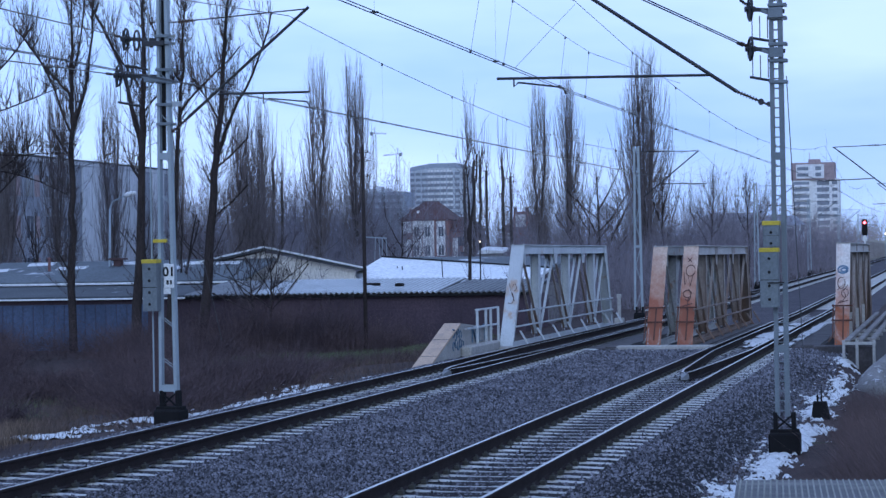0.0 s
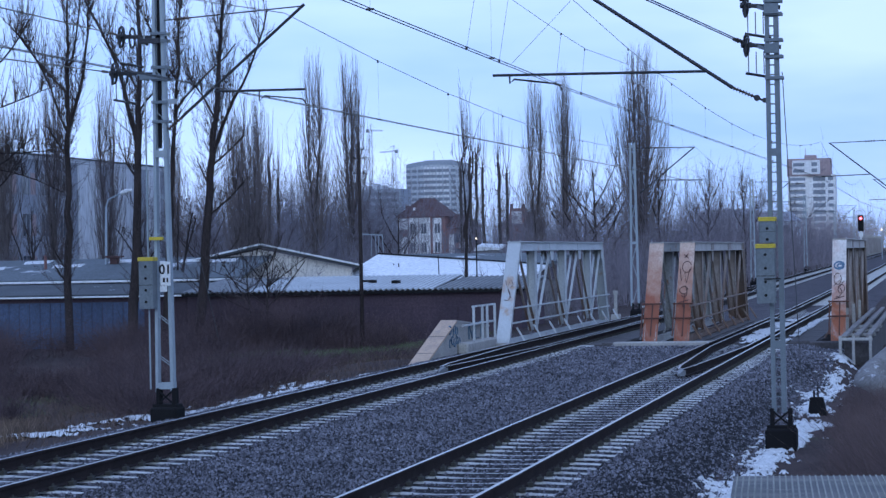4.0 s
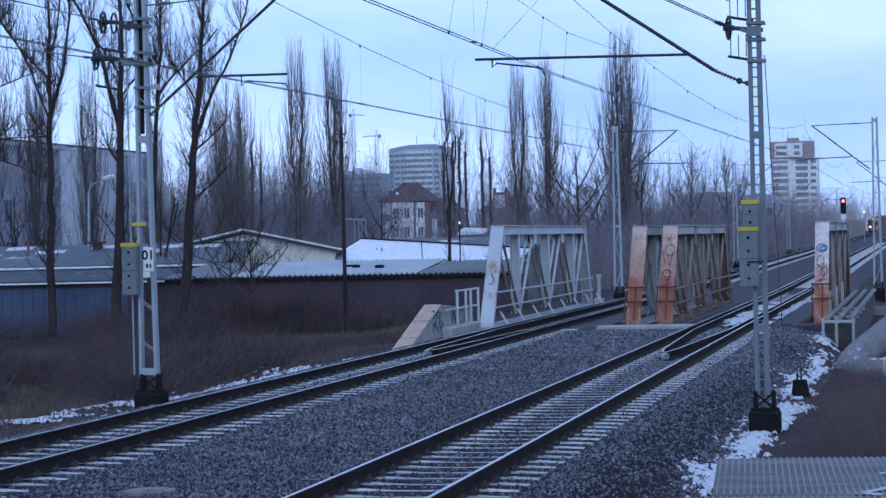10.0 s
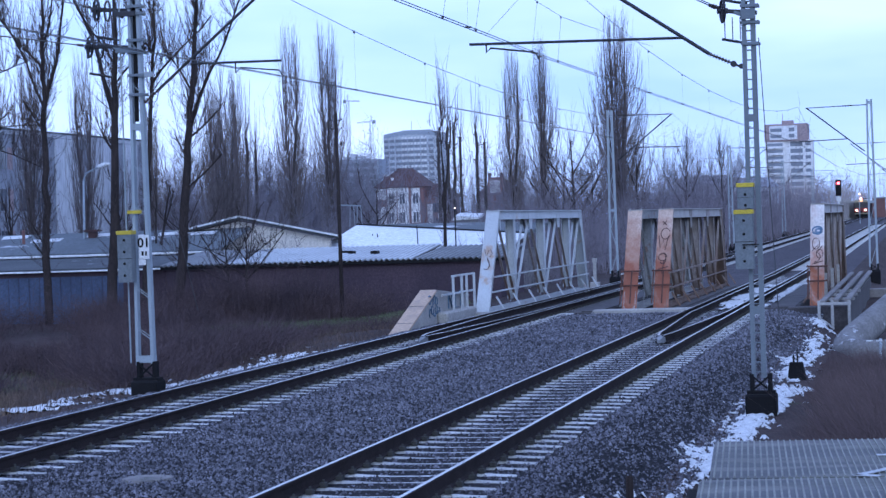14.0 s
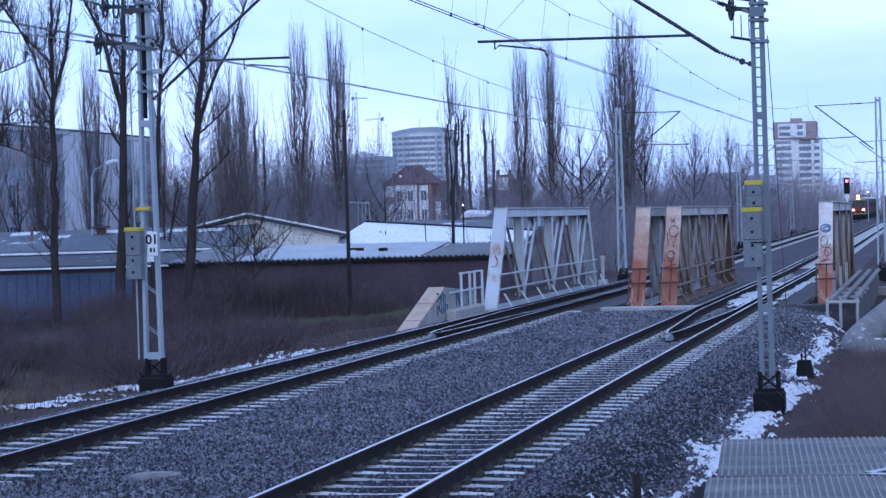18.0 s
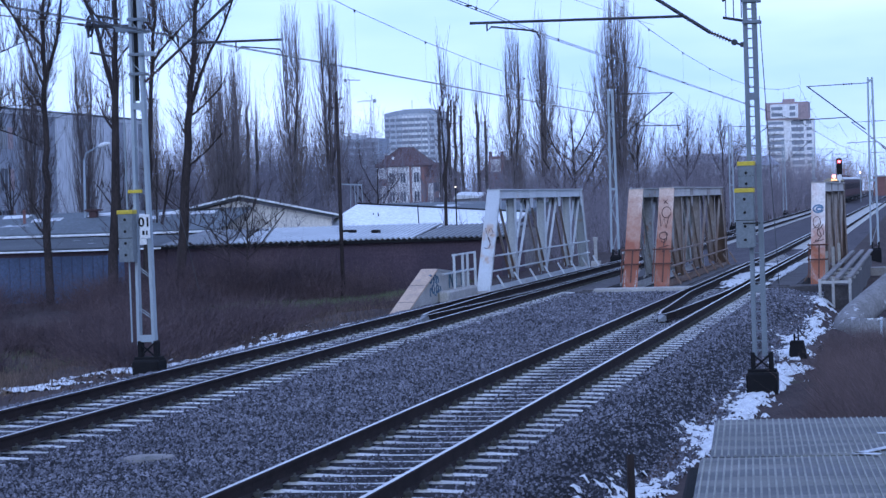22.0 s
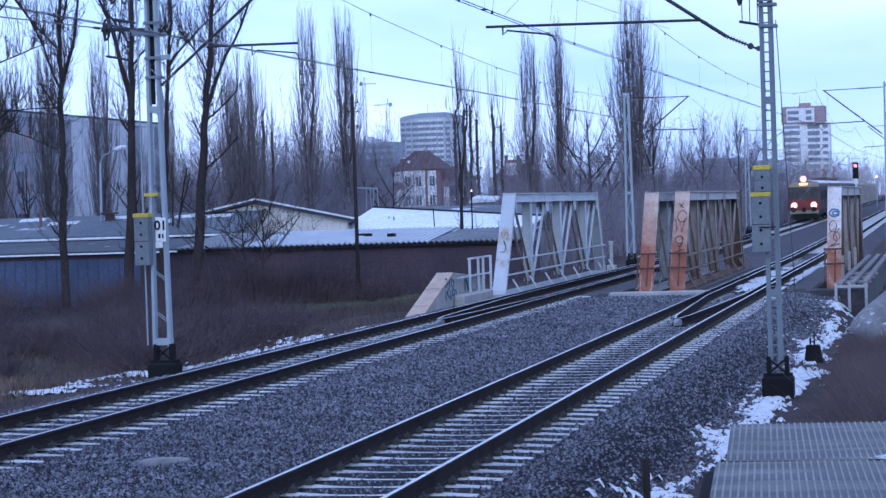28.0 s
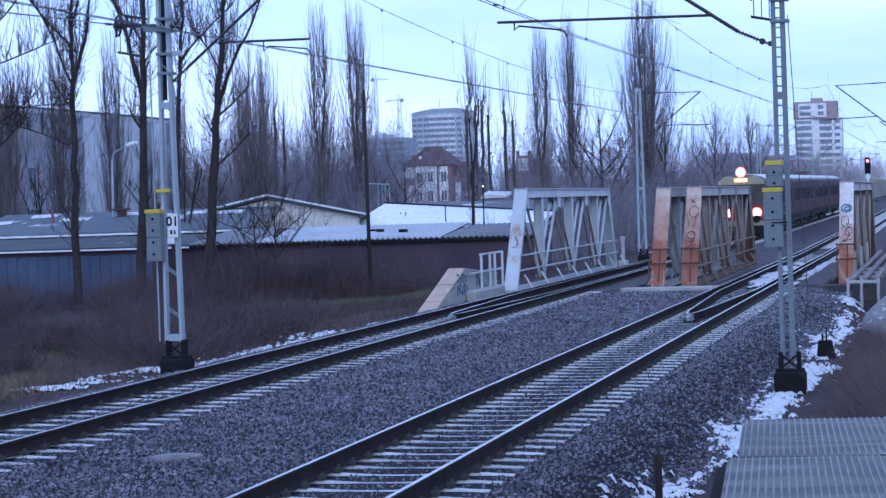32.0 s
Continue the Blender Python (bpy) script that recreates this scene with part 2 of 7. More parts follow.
M = dict(
    earth=mat("earth", (0.072, 0.050, 0.048), (0.048, 0.036, 0.036), 0.25, 6, 0.95, bump=0.8, spot=(0.045, 0.058, 0.030), spots=0.66, depth=0.06, spec=0.1),
    # shade between the stones and the dusk's blue are put into this colour
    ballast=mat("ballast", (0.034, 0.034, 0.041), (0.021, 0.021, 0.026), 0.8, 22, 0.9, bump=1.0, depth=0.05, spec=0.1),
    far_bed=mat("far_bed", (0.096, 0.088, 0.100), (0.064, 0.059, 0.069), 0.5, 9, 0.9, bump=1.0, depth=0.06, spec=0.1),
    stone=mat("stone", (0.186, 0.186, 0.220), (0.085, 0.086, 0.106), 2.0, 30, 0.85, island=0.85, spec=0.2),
    sleeper=mat("sleeper", (0.63, 0.65, 0.67), (0.44, 0.455, 0.475), 1.4, 45, 0.9, vary=0.2, bump=0.4),
    clip=mat("clip", (0.075, 0.075, 0.072), None, 5, 60, 0.8, spec=0.1),
    rail_side=mat("rail_side", (0.036, 0.027, 0.027), (0.024, 0.019, 0.020), 2, 40, 0.9, 0.0, spec=0.08),
    rail_head=mat("rail_head", (0.55, 0.55, 0.57), (0.45, 0.45, 0.47), 0.6, 8, 0.30, 0.9, bump=0.05),
    snow=mat("snow", (0.76, 0.775, 0.79), (0.56, 0.58, 0.60), 7, 25, 0.85, bump=0.5),
    concrete=mat("concrete", (0.44, 0.43, 0.41), (0.31, 0.30, 0.29), 0.9, 20, 0.9, spot=(0.20, 0.19, 0.18), spots=0.64),
    old_concrete=mat("old_concrete", (0.28, 0.26, 0.25), (0.17, 0.16, 0.16), 1.2, 25, 0.92, spot=(0.10, 0.10, 0.09), spots=0.6),
    brick_cap=mat("brick_cap", (0.56, 0.40, 0.29), (0.45, 0.33, 0.25), 1.8, 18, 0.85, spot=(0.33, 0.25, 0.21), spots=0.58),
    found=mat("found", (0.012, 0.012, 0.013), (0.018, 0.018, 0.02), 2, 30, 0.95, spec=0.08),
    galv=mat("galv", (0.36, 0.42, 0.465), (0.285, 0.34, 0.385), 1.0, 110, 0.55, 0.2, bump=0.1),
    # darker copy of galv: the right mast's shade is in this colour
    mast_grey=mat("mast_grey", (0.195, 0.232, 0.265), (0.15, 0.182, 0.212), 1.0, 90, 0.6, 0.2, bump=0.1),
    dark_steel=mat("dark_steel", (0.060, 0.064, 0.072), (0.04, 0.042, 0.05), 2, 30, 0.6, 0.4, bump=0.15),
    black=mat("black", (0.014, 0.014, 0.016), None, 3, 40, 0.7, spec=0.15),
    wire=mat("wire", (0.085, 0.09, 0.10), None, 3, 40, 0.6, 0.4, bump=0),
    truss_white=mat("truss_white", (0.565, 0.60, 0.625), (0.45, 0.48, 0.505), 0.7, 45, 0.6, 0.0, bump=0.2, spot=(0.36, 0.26, 0.20), spots=0.63, stretch=(1, 1, 0.35)),
    truss_grey=mat("truss_grey", (0.45, 0.45, 0.44), (0.33, 0.33, 0.33), 0.9, 16, 0.65, 0.0, bump=0.2, spot=(0.24, 0.12, 0.07), spots=0.62),
    truss_rust=mat("truss_rust", (0.39, 0.355, 0.34), (0.27, 0.235, 0.22), 0.8, 18, 0.8, 0.0, bump=0.3, spot=(0.17, 0.11, 0.085), spots=0.57, fade=(0.0, 2.9), stretch=(1, 1, 0.4)),
    chord_pale=mat("chord_pale", (0.52, 0.51, 0.50), (0.40, 0.375, 0.36), 0.8, 18, 0.75, bump=0.3, spot=(0.22, 0.13, 0.10), spots=0.62, stretch=(1, 1, 0.4)),
    rust_orange=mat("rust_orange", (0.60, 0.48, 0.41), (0.50, 0.35, 0.275), 1.0, 22, 0.75, 0.0, bump=0.3, spot=(0.26, 0.090, 0.055), spots=0.52, fade=(-0.1, 2.7), stretch=(1, 1, 0.45)),
    post_pale=mat("post_pale", (0.74, 0.715, 0.70), (0.62, 0.56, 0.52), 1.3, 16, 0.7, 0.0, bump=0.2, spot=(0.32, 0.11, 0.06), spots=0.58, fade=(0.0, 2.5), stretch=(1, 1, 0.5)),
    bar_rust=mat("bar_rust", (0.13, 0.055, 0.04), (0.08, 0.038, 0.03), 3, 30, 0.85),
    deck=mat("deck", (0.095, 0.088, 0.095), (0.065, 0.06, 0.064), 1, 16, 0.9),
    bark=mat("bark", (0.058, 0.046, 0.045), (0.034, 0.028, 0.029), 3, 18, 0.95, bump=0.9, stretch=(1, 1, 0.3), depth=0.03, spec=0.1),
    twig=mat("twig", (0.092, 0.076, 0.078), (0.062, 0.052, 0.055), 1, 10, 0.95, bump=0, island=0.2, spec=0.1),
    # poplars stand far off: both colours are lightened in place of haze
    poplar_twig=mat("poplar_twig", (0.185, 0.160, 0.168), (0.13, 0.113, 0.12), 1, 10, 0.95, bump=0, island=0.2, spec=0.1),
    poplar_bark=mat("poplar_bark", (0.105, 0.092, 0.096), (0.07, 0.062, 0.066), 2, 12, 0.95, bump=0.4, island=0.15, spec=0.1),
    # woods beyond the line: distance haze is put into these two colours
    hazy_wood=mat("hazy_wood", (0.42, 0.36, 0.365), (0.30, 0.26, 0.27), 0.1, 10, 0.95, bump=0, island=0.18),
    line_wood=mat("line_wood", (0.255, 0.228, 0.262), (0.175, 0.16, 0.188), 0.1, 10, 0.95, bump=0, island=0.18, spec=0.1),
    wall_panel=mat("wall_panel", (0.27, 0.205, 0.21), (0.20, 0.155, 0.165), 0.4, 8, 0.9, bump=0.2),
    hut_brown=mat("hut_brown", (0.25, 0.125, 0.115), (0.19, 0.10, 0.095), 0.8, 12, 0.9),
    dry_grass=mat("dry_grass", (0.15, 0.105, 0.085), (0.09, 0.066, 0.058), 0.3, 8, 0.95, bump=0, island=0.5),
    tuft=mat("tuft", (0.30, 0.225, 0.165), (0.19, 0.14, 0.11), 0.3, 8, 0.95, bump=0, island=0.4, spec=0.1),
    grass=mat("grass", (0.105, 0.145, 0.075), (0.105, 0.115, 0.07), 0.3, 8, 0.95, bump=0, island=0.35),
    wall_brown=mat("wall_brown", (0.100, 0.068, 0.084), (0.062, 0.047, 0.062), 0.35, 10, 0.9, bump=0.3, spec=0.15),
    wall_blue=mat("wall_blue", (0.085, 0.122, 0.21), (0.052, 0.075, 0.13), 0.3, 10, 0.75, bump=0.2),
    sheet=mat("sheet", (0.56, 0.60, 0.63), (0.43, 0.465, 0.50), 0.4, 9, 0.5, 0.0, bump=0.1),
    sheet_dull=mat("sheet_dull", (0.27, 0.285, 0.30), (0.18, 0.19, 0.205), 0.5, 9, 0.7, 0.1, bump=0.1),
    plaster=mat("plaster", (0.84, 0.80, 0.76), (0.74, 0.71, 0.68), 0.3, 8, 0.9, bump=0.2),
    roof_white=mat("roof_white", (0.84, 0.86, 0.88), (0.74, 0.77, 0.80), 0.15, 5, 0.8, bump=0.2),
    roof_grey=mat("roof_grey", (0.135, 0.158, 0.175), (0.095, 0.112, 0.125), 0.2, 6, 0.85, bump=0.2, spot=(0.62, 0.65, 0.68), spots=0.62),
    felt=mat("felt", (0.085, 0.097, 0.11), (0.06, 0.07, 0.08), 0.3, 8, 0.9, spot=(0.5, 0.53, 0.56), spots=0.66),
    block=mat("block", (0.36, 0.385, 0.44), (0.27, 0.295, 0.35), 0.35, 4, 0.85, bump=0.1),
    block_pale=mat("block_pale", (0.70, 0.73, 0.78), (0.52, 0.55, 0.61), 0.25, 4, 0.85, bump=0.1, stretch=(1, 1, 0.2)),
    # far towers: pale bluish paint that stands in for distance haze
    tower=mat("tower", (0.54, 0.58, 0.64), (0.48, 0.52, 0.58), 0.05, 1, 0.8, bump=0),
    tower_dark=mat("tower_dark", (0.36, 0.41, 0.48), (0.31, 0.355, 0.42), 0.05, 1, 0.8, bump=0),
    tower_pale=mat("tower_pale", (0.82, 0.82, 0.83), (0.74, 0.74, 0.76), 0.05, 1, 0.8, bump=0),
    tower_brown=mat("tower_brown", (0.40, 0.30, 0.31), (0.34, 0.26, 0.27), 0.05, 1, 0.8, bump=0),
    tile_red=mat("tile_red", (0.12, 0.062, 0.062), (0.085, 0.052, 0.055), 0.5, 10, 0.85),
    old_brick=mat("old_brick", (0.30, 0.155, 0.145), (0.20, 0.115, 0.115), 0.5, 8, 0.9, bump=0.2),
    house=mat("house", (0.86, 0.86, 0.87), (0.76, 0.76, 0.77), 1.1, 6, 0.9, spot=(0.40, 0.30, 0.29), spots=0.65),
    pane=glass("pane", (0.06, 0.075, 0.10)),
    # window colour of the far towers, paled towards their hazed walls
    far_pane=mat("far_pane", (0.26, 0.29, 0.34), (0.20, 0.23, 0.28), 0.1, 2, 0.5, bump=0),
    # lifted and tinted blue: the haze before this wood is in its colour
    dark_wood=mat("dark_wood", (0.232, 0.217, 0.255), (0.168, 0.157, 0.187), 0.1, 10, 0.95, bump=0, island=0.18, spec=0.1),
    yellow=mat("yellow", (0.62, 0.47, 0.05), (0.5, 0.38, 0.05), 4, 40, 0.6, bump=0.05),
    box_grey=mat("box_grey", (0.185, 0.215, 0.235), (0.15, 0.175, 0.195), 2, 30, 0.6, 0.1, bump=0.1),
    white=mat("white", (0.78, 0.79, 0.80), (0.70, 0.71, 0.72), 3, 30, 0.6, bump=0.05),
    porcelain=mat("porcelain", (0.07, 0.045, 0.04), None, 3, 30, 0.3, bump=0),
    graf_black=mat("graf_black", (0.10, 0.045, 0.04), (0.06, 0.03, 0.03), 5, 30, 0.7, bump=0),
    graf_blue=mat("graf_blue", (0.11, 0.20, 0.29), (0.06, 0.11, 0.18), 5, 30, 0.7, bump=0),
    graf_white=mat("graf_white", (0.55, 0.58, 0.62), None, 5, 30, 0.7, bump=0),
    graf_red=mat("graf_red", (0.32, 0.07, 0.06), None, 5, 30, 0.7, bump=0),
    lag=mat("lag", (0.23, 0.225, 0.225), (0.145, 0.138, 0.138), 1.6, 14, 0.8, spot=(0.50, 0.51, 0.53), spots=0.64, bump=0.5, depth=0.03),
    grating=mat("grating", (0.170, 0.170, 0.150), (0.118, 0.120, 0.108), 1.1, 20, 0.6, 0.0, bump=0.2, spot=(0.052, 0.054, 0.060), spots=0.47, stretch=(0.4, 1.7, 1)),
    rib=mat("rib", (0.31, 0.31, 0.28), (0.19, 0.193, 0.175), 1.5, 20, 0.7, bump=0.2),
    train_red=mat("train_red", (0.26, 0.058, 0.046), (0.19, 0.045, 0.038), 0.7, 10, 0.6, 0.0, bump=0.05, spec=0.2),
    train_side=mat("train_side", (0.135, 0.086, 0.092), (0.10, 0.066, 0.072), 0.7, 10, 0.9, bump=0.05, spec=0.03),
    train_pane=mat("train_pane", (0.055, 0.052, 0.062), (0.040, 0.038, 0.048), 0.7, 10, 0.8, bump=0, spec=0.03),
    shrub=mat("shrub", (0.140, 0.098, 0.102), (0.060, 0.046, 0.053), 0.45, 9, 0.95, bump=0, island=0.3, spec=0.1),
    thicket=mat("thicket", (0.190, 0.138, 0.136), (0.090, 0.068, 0.072), 0.5, 9, 0.95, bump=0, island=0.3, spec=0.1),
    screen=mat("screen", (0.085, 0.078, 0.068), (0.055, 0.052, 0.05), 0.9, 6, 0.4, bump=0, spec=0.2),
    train_grey=mat("train_grey", (0.125, 0.10, 0.108), (0.09, 0.075, 0.084), 0.7, 10, 0.9, bump=0.05, spec=0.03),
    train_cream=mat("train_cream", (0.38, 0.33, 0.22), (0.31, 0.27, 0.185), 0.7, 10, 0.6, bump=0.05),
    panto_red=mat("panto_red", (0.24, 0.05, 0.05), (0.17, 0.04, 0.042), 2, 20, 0.7, bump=0.05),
    train_roof=mat("train_roof", (0.12, 0.125, 0.13), (0.09, 0.095, 0.10), 0.7, 10, 0.7, bump=0.1),
    lamp_white=glow("lamp_white", (1.0, 0.76, 0.64), 4.0),
    lamp_rim=glow("lamp_rim", (1.0, 0.19, 0.14), 2.2),
    lamp_orange=glow("lamp_orange", (1.0, 0.42, 0.06), 2.2),
    lamp_red=glow("lamp_red", (1.0, 0.055, 0.075), 7.0),
    lamp_warm=glow("lamp_warm", (1.0, 0.75, 0.5), 3.0),
)


# ---- mesh building ----
class Mesh:
    """Gathers corners and faces of one mesh."""

    def __init__(self):
        self.v, self.f, self.k = [], [], []

    def add(self, v, f, k=0):
        o = len(self.v)
        self.v += [tuple(p) for p in v]
        self.f += [tuple(i + o for i in q) for q in f]
        self.k += [k] * len(f)
        return self

    def box(self, x0, y0, z0, x1, y1, z1, k=0, ch=0.0):
        """A box; ch: chamfer of its upright and top edges."""
        if ch:
            a, b = self.ring(x0, y0, x1, y1, ch), self.ring(x0 + ch, y0 + ch, x1 - ch, y1 - ch, ch * 0.6)
            v = [(x, y, z0) for x, y in a] + [(x, y, z1 - ch) for x, y in a] + [(x, y, z1) for x, y in b]
            f = [tuple(range(7, -1, -1)), tuple(range(16, 24))]
            f += [(s + i, s + (i + 1) % 8, s + 8 + (i + 1) % 8, s + 8 + i) for s in (0, 8) for i in range(8)]
            return self.add(v, f, k)
        v = [(x, y, z) for z in (z0, z1) for x, y in ((x0, y0), (x1, y0), (x1, y1), (x0, y1))]
        return self.add(v, [(3, 2, 1, 0), (4, 5, 6, 7), (0, 1, 5, 4), (1, 2, 6, 5), (2, 3, 7, 6), (3, 0, 4, 7)], k)

    @staticmethod
    def ring(x0, y0, x1, y1, c):
        return [(x0 + c, y0), (x1 - c, y0), (x1, y0 + c), (x1, y1 - c), (x1 - c, y1), (x0 + c, y1), (x0, y1 - c), (x0, y0 + c)]

    def sweep(self, section, a, b, up=(0, 0, 1), k=0, section_b=None):
        """A prism of a flat section (side, up) from a to b."""
        a, b = Vector(a), Vector(b)
        d = (b - a).normalized()
        s = d.cross(Vector(up))
        s = s.normalized() if s.length > 1e-4 else Vector((1, 0, 0))
        u = s.cross(d)
        n = len(section)
        v = [a + s * p + u * q for p, q in section] + [b + s * p + u * q for p, q in (section_b or section)]
        f = [(i, (i + 1) % n, n + (i + 1) % n, n + i) for i in range(n)] + [tuple(range(n - 1, -1, -1)), tuple(range(n, 2 * n))]
        return self.add(v, f, k)

    def beam(self, a, b, w, h, up=(0, 0, 1), k=0, ch=0.006):
        w, h = w / 2, h / 2
        c = min(ch, w * 0.4, h * 0.4)
        return self.sweep([(-w + c, -h), (w - c, -h), (w, -h + c), (w, h - c), (w - c, h), (-w + c, h), (-w, h - c), (-w, -h + c)], a, b, up, k)

    def angle_bar(self, a, b, w, t=0.012, up=(0, 0, 1), k=0):
        """A rolled steel angle."""
        return self.sweep([(0, 0), (w, 0), (w, t), (t, t), (t, w), (0, w)], a, b, up, k)

    def channel(self, a, b, w, d, t=0.014, up=(0, 0, 1), k=0):
        """A rolled steel channel: web w wide, flanges d deep."""
        return self.sweep([(-w / 2, 0), (w / 2, 0), (w / 2, d), (w / 2 - t, d), (w / 2 - t, t), (-w / 2 + t, t), (-w / 2 + t, d), (-w / 2, d)], a, b, up, k)

    def tube(self, a, b, r, r2=None, n=8, k=0):
        r2 = r if r2 is None else r2
        sec = [(math.cos(2 * math.pi * i / n), math.sin(2 * math.pi * i / n)) for i in range(n)]
        return self.sweep([(x * r, y * r) for x, y in sec], a, b, (0, 0.02, 1), k, [(x * r2, y * r2) for x, y in sec])

    def lathe(self, base, axis, prof, n=12, k=0):
        """A turned body: prof = (radius, along the axis)."""
        base, d = Vector(base), Vector(axis).normalized()
        s = d.orthogonal().normalized()
        u = d.cross(s)
        v = [base + d * q + (s * math.cos(2 * math.pi * i / n) + u * math.sin(2 * math.pi * i / n)) * p for p, q in prof for i in range(n)]
        f = [(j * n + i, j * n + (i + 1) % n, (j + 1) * n + (i + 1) % n, (j + 1) * n + i) for j in range(len(prof) - 1) for i in range(n)]
        return self.add(v, f + [tuple(range(n - 1, -1, -1)), tuple(range((len(prof) - 1) * n, len(prof) * n))], k)

    def path(self, pts, r, n=6, k=0):
        for a, b in zip(pts, pts[1:]):
            self.tube(a, b, r, n=n, k=k)
        return self

    def bent(self, pts, r, n=4, k=0):
        """One bent round bar along points."""
        pts = [Vector(a) for a in pts]
        v, f = [], []
        for i, a in enumerate(pts):
            d = (pts[min(i + 1, len(pts) - 1)] - pts[max(i - 1, 0)]).normalized()
            s = d.cross(Vector((0, 0.02, 1))).normalized()
            u = s.cross(d)
            v += [a + (s * math.cos(2 * math.pi * j / n) + u * math.sin(2 * math.pi * j / n)) * r for j in range(n)]
        for i in range(len(pts) - 1):
            f += [(i * n + j, i * n + (j + 1) % n, (i + 1) * n + (j + 1) % n, (i + 1) * n + j) for j in range(n)]
        return self.add(v, f + [tuple(range(n)), tuple(range(len(v) - 1, len(v) - n - 1, -1))], k)

    def done(self, name, mats, smooth=False):
        me = bpy.data.meshes.new(name)
        me.from_pydata(self.v, [], self.f)
        mats = mats if isinstance(mats, (list, tuple)) else [mats]
        for m in mats:
            me.materials.append(M[m])
        if any(self.k):
            me.polygons.foreach_set("material_index", self.k)
        if smooth:
            me.polygons.foreach_set("use_smooth", [True] * len(me.polygons))
        me.update()
        return me


def raw(name, v, f, m, smooth=False):
    """A mesh from number arrays."""
    me = bpy.data.meshes.new(name)
    me.from_pydata(v.tolist() if hasattr(v, "tolist") else v, [], f.tolist() if hasattr(f, "tolist") else f)
    me.materials.append(M[m])
    if smooth:
        me.polygons.foreach_set("use_smooth", [True] * len(me.polygons))
    me.update()
    return me


def thing(name, at=(0, 0, 0), label="", category="", group="", kind="", rz=0):
    ob = new(name)
    ob.empty_display_size = 0.2
    ob.matrix_basis = pose(*at, 0, 0, rz)
    return tagged(ob, label, category, group, kind)


def part(name, mesh, material, parent, label="", m=None, smooth=False, kind=""):
    me = mesh if isinstance(mesh, bpy.types.Mesh) else mesh.done(name, material, smooth)
    ob = new(name, me)
    ob.parent = parent
    if m is not None:
        ob.matrix_basis = m
    return tagged(ob, label, kind=kind)


def prisms(a, b, ra, rb, sides=3):
    """Many tapered sticks at once: arrays of ends and radii."""
    d = b - a
    d /= np.linalg.norm(d, axis=1)[:, None] + 1e-9
    ref = np.where(np.abs(d[:, 2:3]) > 0.9, np.array([[1.0, 0, 0]]), np.array([[0, 0, 1.0]]))
    s = np.cross(d, ref)
    s /= np.linalg.norm(s, axis=1)[:, None]
    u = np.cross(d, s)
    ang = np.arange(sides) * 2 * np.pi / sides
    off = s[:, None] * np.cos(ang)[None, :, None] + u[:, None] * np.sin(ang)[None, :, None]
    v = np.concatenate([a[:, None] + off * ra[:, None, None], b[:, None] + off * rb[:, None, None]], 1).reshape(-1, 3)
    i = np.arange(sides)
    q = np.stack([i, (i + 1) % sides, sides + (i + 1) % sides, sides + i], 1)
    f = (np.arange(len(a))[:, None, None] * 2 * sides + q[None]).reshape(-1, 4)
    return v, f


def cones(a, b, ra):
    """Many fine twigs at once, each running out to a point."""
    d = b - a
    d /= np.linalg.norm(d, axis=1)[:, None] + 1e-9
    ref = np.where(np.abs(d[:, 2:3]) > 0.9, np.array([[1.0, 0, 0]]), np.array([[0, 0, 1.0]]))
    s = np.cross(d, ref)
    s /= np.linalg.norm(s, axis=1)[:, None]
    u = np.cross(d, s)
    ang = np.arange(3) * 2 * np.pi / 3
    off = s[:, None] * np.cos(ang)[None, :, None] + u[:, None] * np.sin(ang)[None, :, None]
    v = np.concatenate([a[:, None] + off * ra[:, None, None], b[:, None]], 1).reshape(-1, 3)
    f = (np.arange(len(a))[:, None, None] * 4 + np.array([(0, 1, 3), (1, 2, 3), (2, 0, 3)])[None]).reshape(-1, 3)
    return v, f


def twiggy(name, stems, twigs, m, sides=3):
    """One mesh of tapered stems (a, b, ra, rb) and pointed twigs (a, b, r)."""
    v, f = prisms(*stems, sides)
    w, g = cones(*twigs)
    return raw(name, np.concatenate([v, w]), f.tolist() + (g + len(v)).tolist(), m)


# ---- ground ----
TRACKS = {"far": -11.6, "near": -5.74}   # centre lines; rail tops are at z = 0
BRIDGE = (64.3, 85.0)


def rise(y):
    """The line climbs gently beyond the bridge."""
    return 0.0039 * max(0.0, y - 95.0)


def smooth(a, b, x):
    x = min(1, max(0, (x - a) / (b - a)))
    return x * x * (3 - 2 * x)


def ground_z(x, y):
    """Ballast bed, its two shoulders, and the lower land on both sides."""
    top = -0.245
    left = smooth(-13.4, -15.0, x) * 0.45 + smooth(-15.5, -27.0, x) * 1.05
    right = smooth(-4.1, -3.2, x) * 0.55 + smooth(-2.4, 6.0, x) * 0.3
    z = top - left - right
    off = smooth(-14.5, -17, x) + smooth(-3.2, -1.5, x)
    z += off * 0.16 * noise.noise((x * 0.4, y * 0.25, 3.1)) + off * 0.07 * noise.noise((x * 1.7, y * 1.1, 0.4))
    z += 0.40 * smooth(53, 61, y) * smooth(-2.1, -2.9, x) * smooth(-4.1, -3.2, x)
    z -= 0.55 * smooth(41, 51, y) * smooth(66, 58, y) * smooth(-2.3, -0.9, x)
    for c in TRACKS.values():
        z += 0.024 * smooth(1.45, 1.2, abs(x - c))
    if -15.4 < x < -3.4:
        z -= 3.6 * smooth(BRIDGE[0] - 0.2, BRIDGE[0] + 0.8, y) * smooth(BRIDGE[1] + 0.4, BRIDGE[1] - 0.6, y)
    return z + rise(min(y, 900))


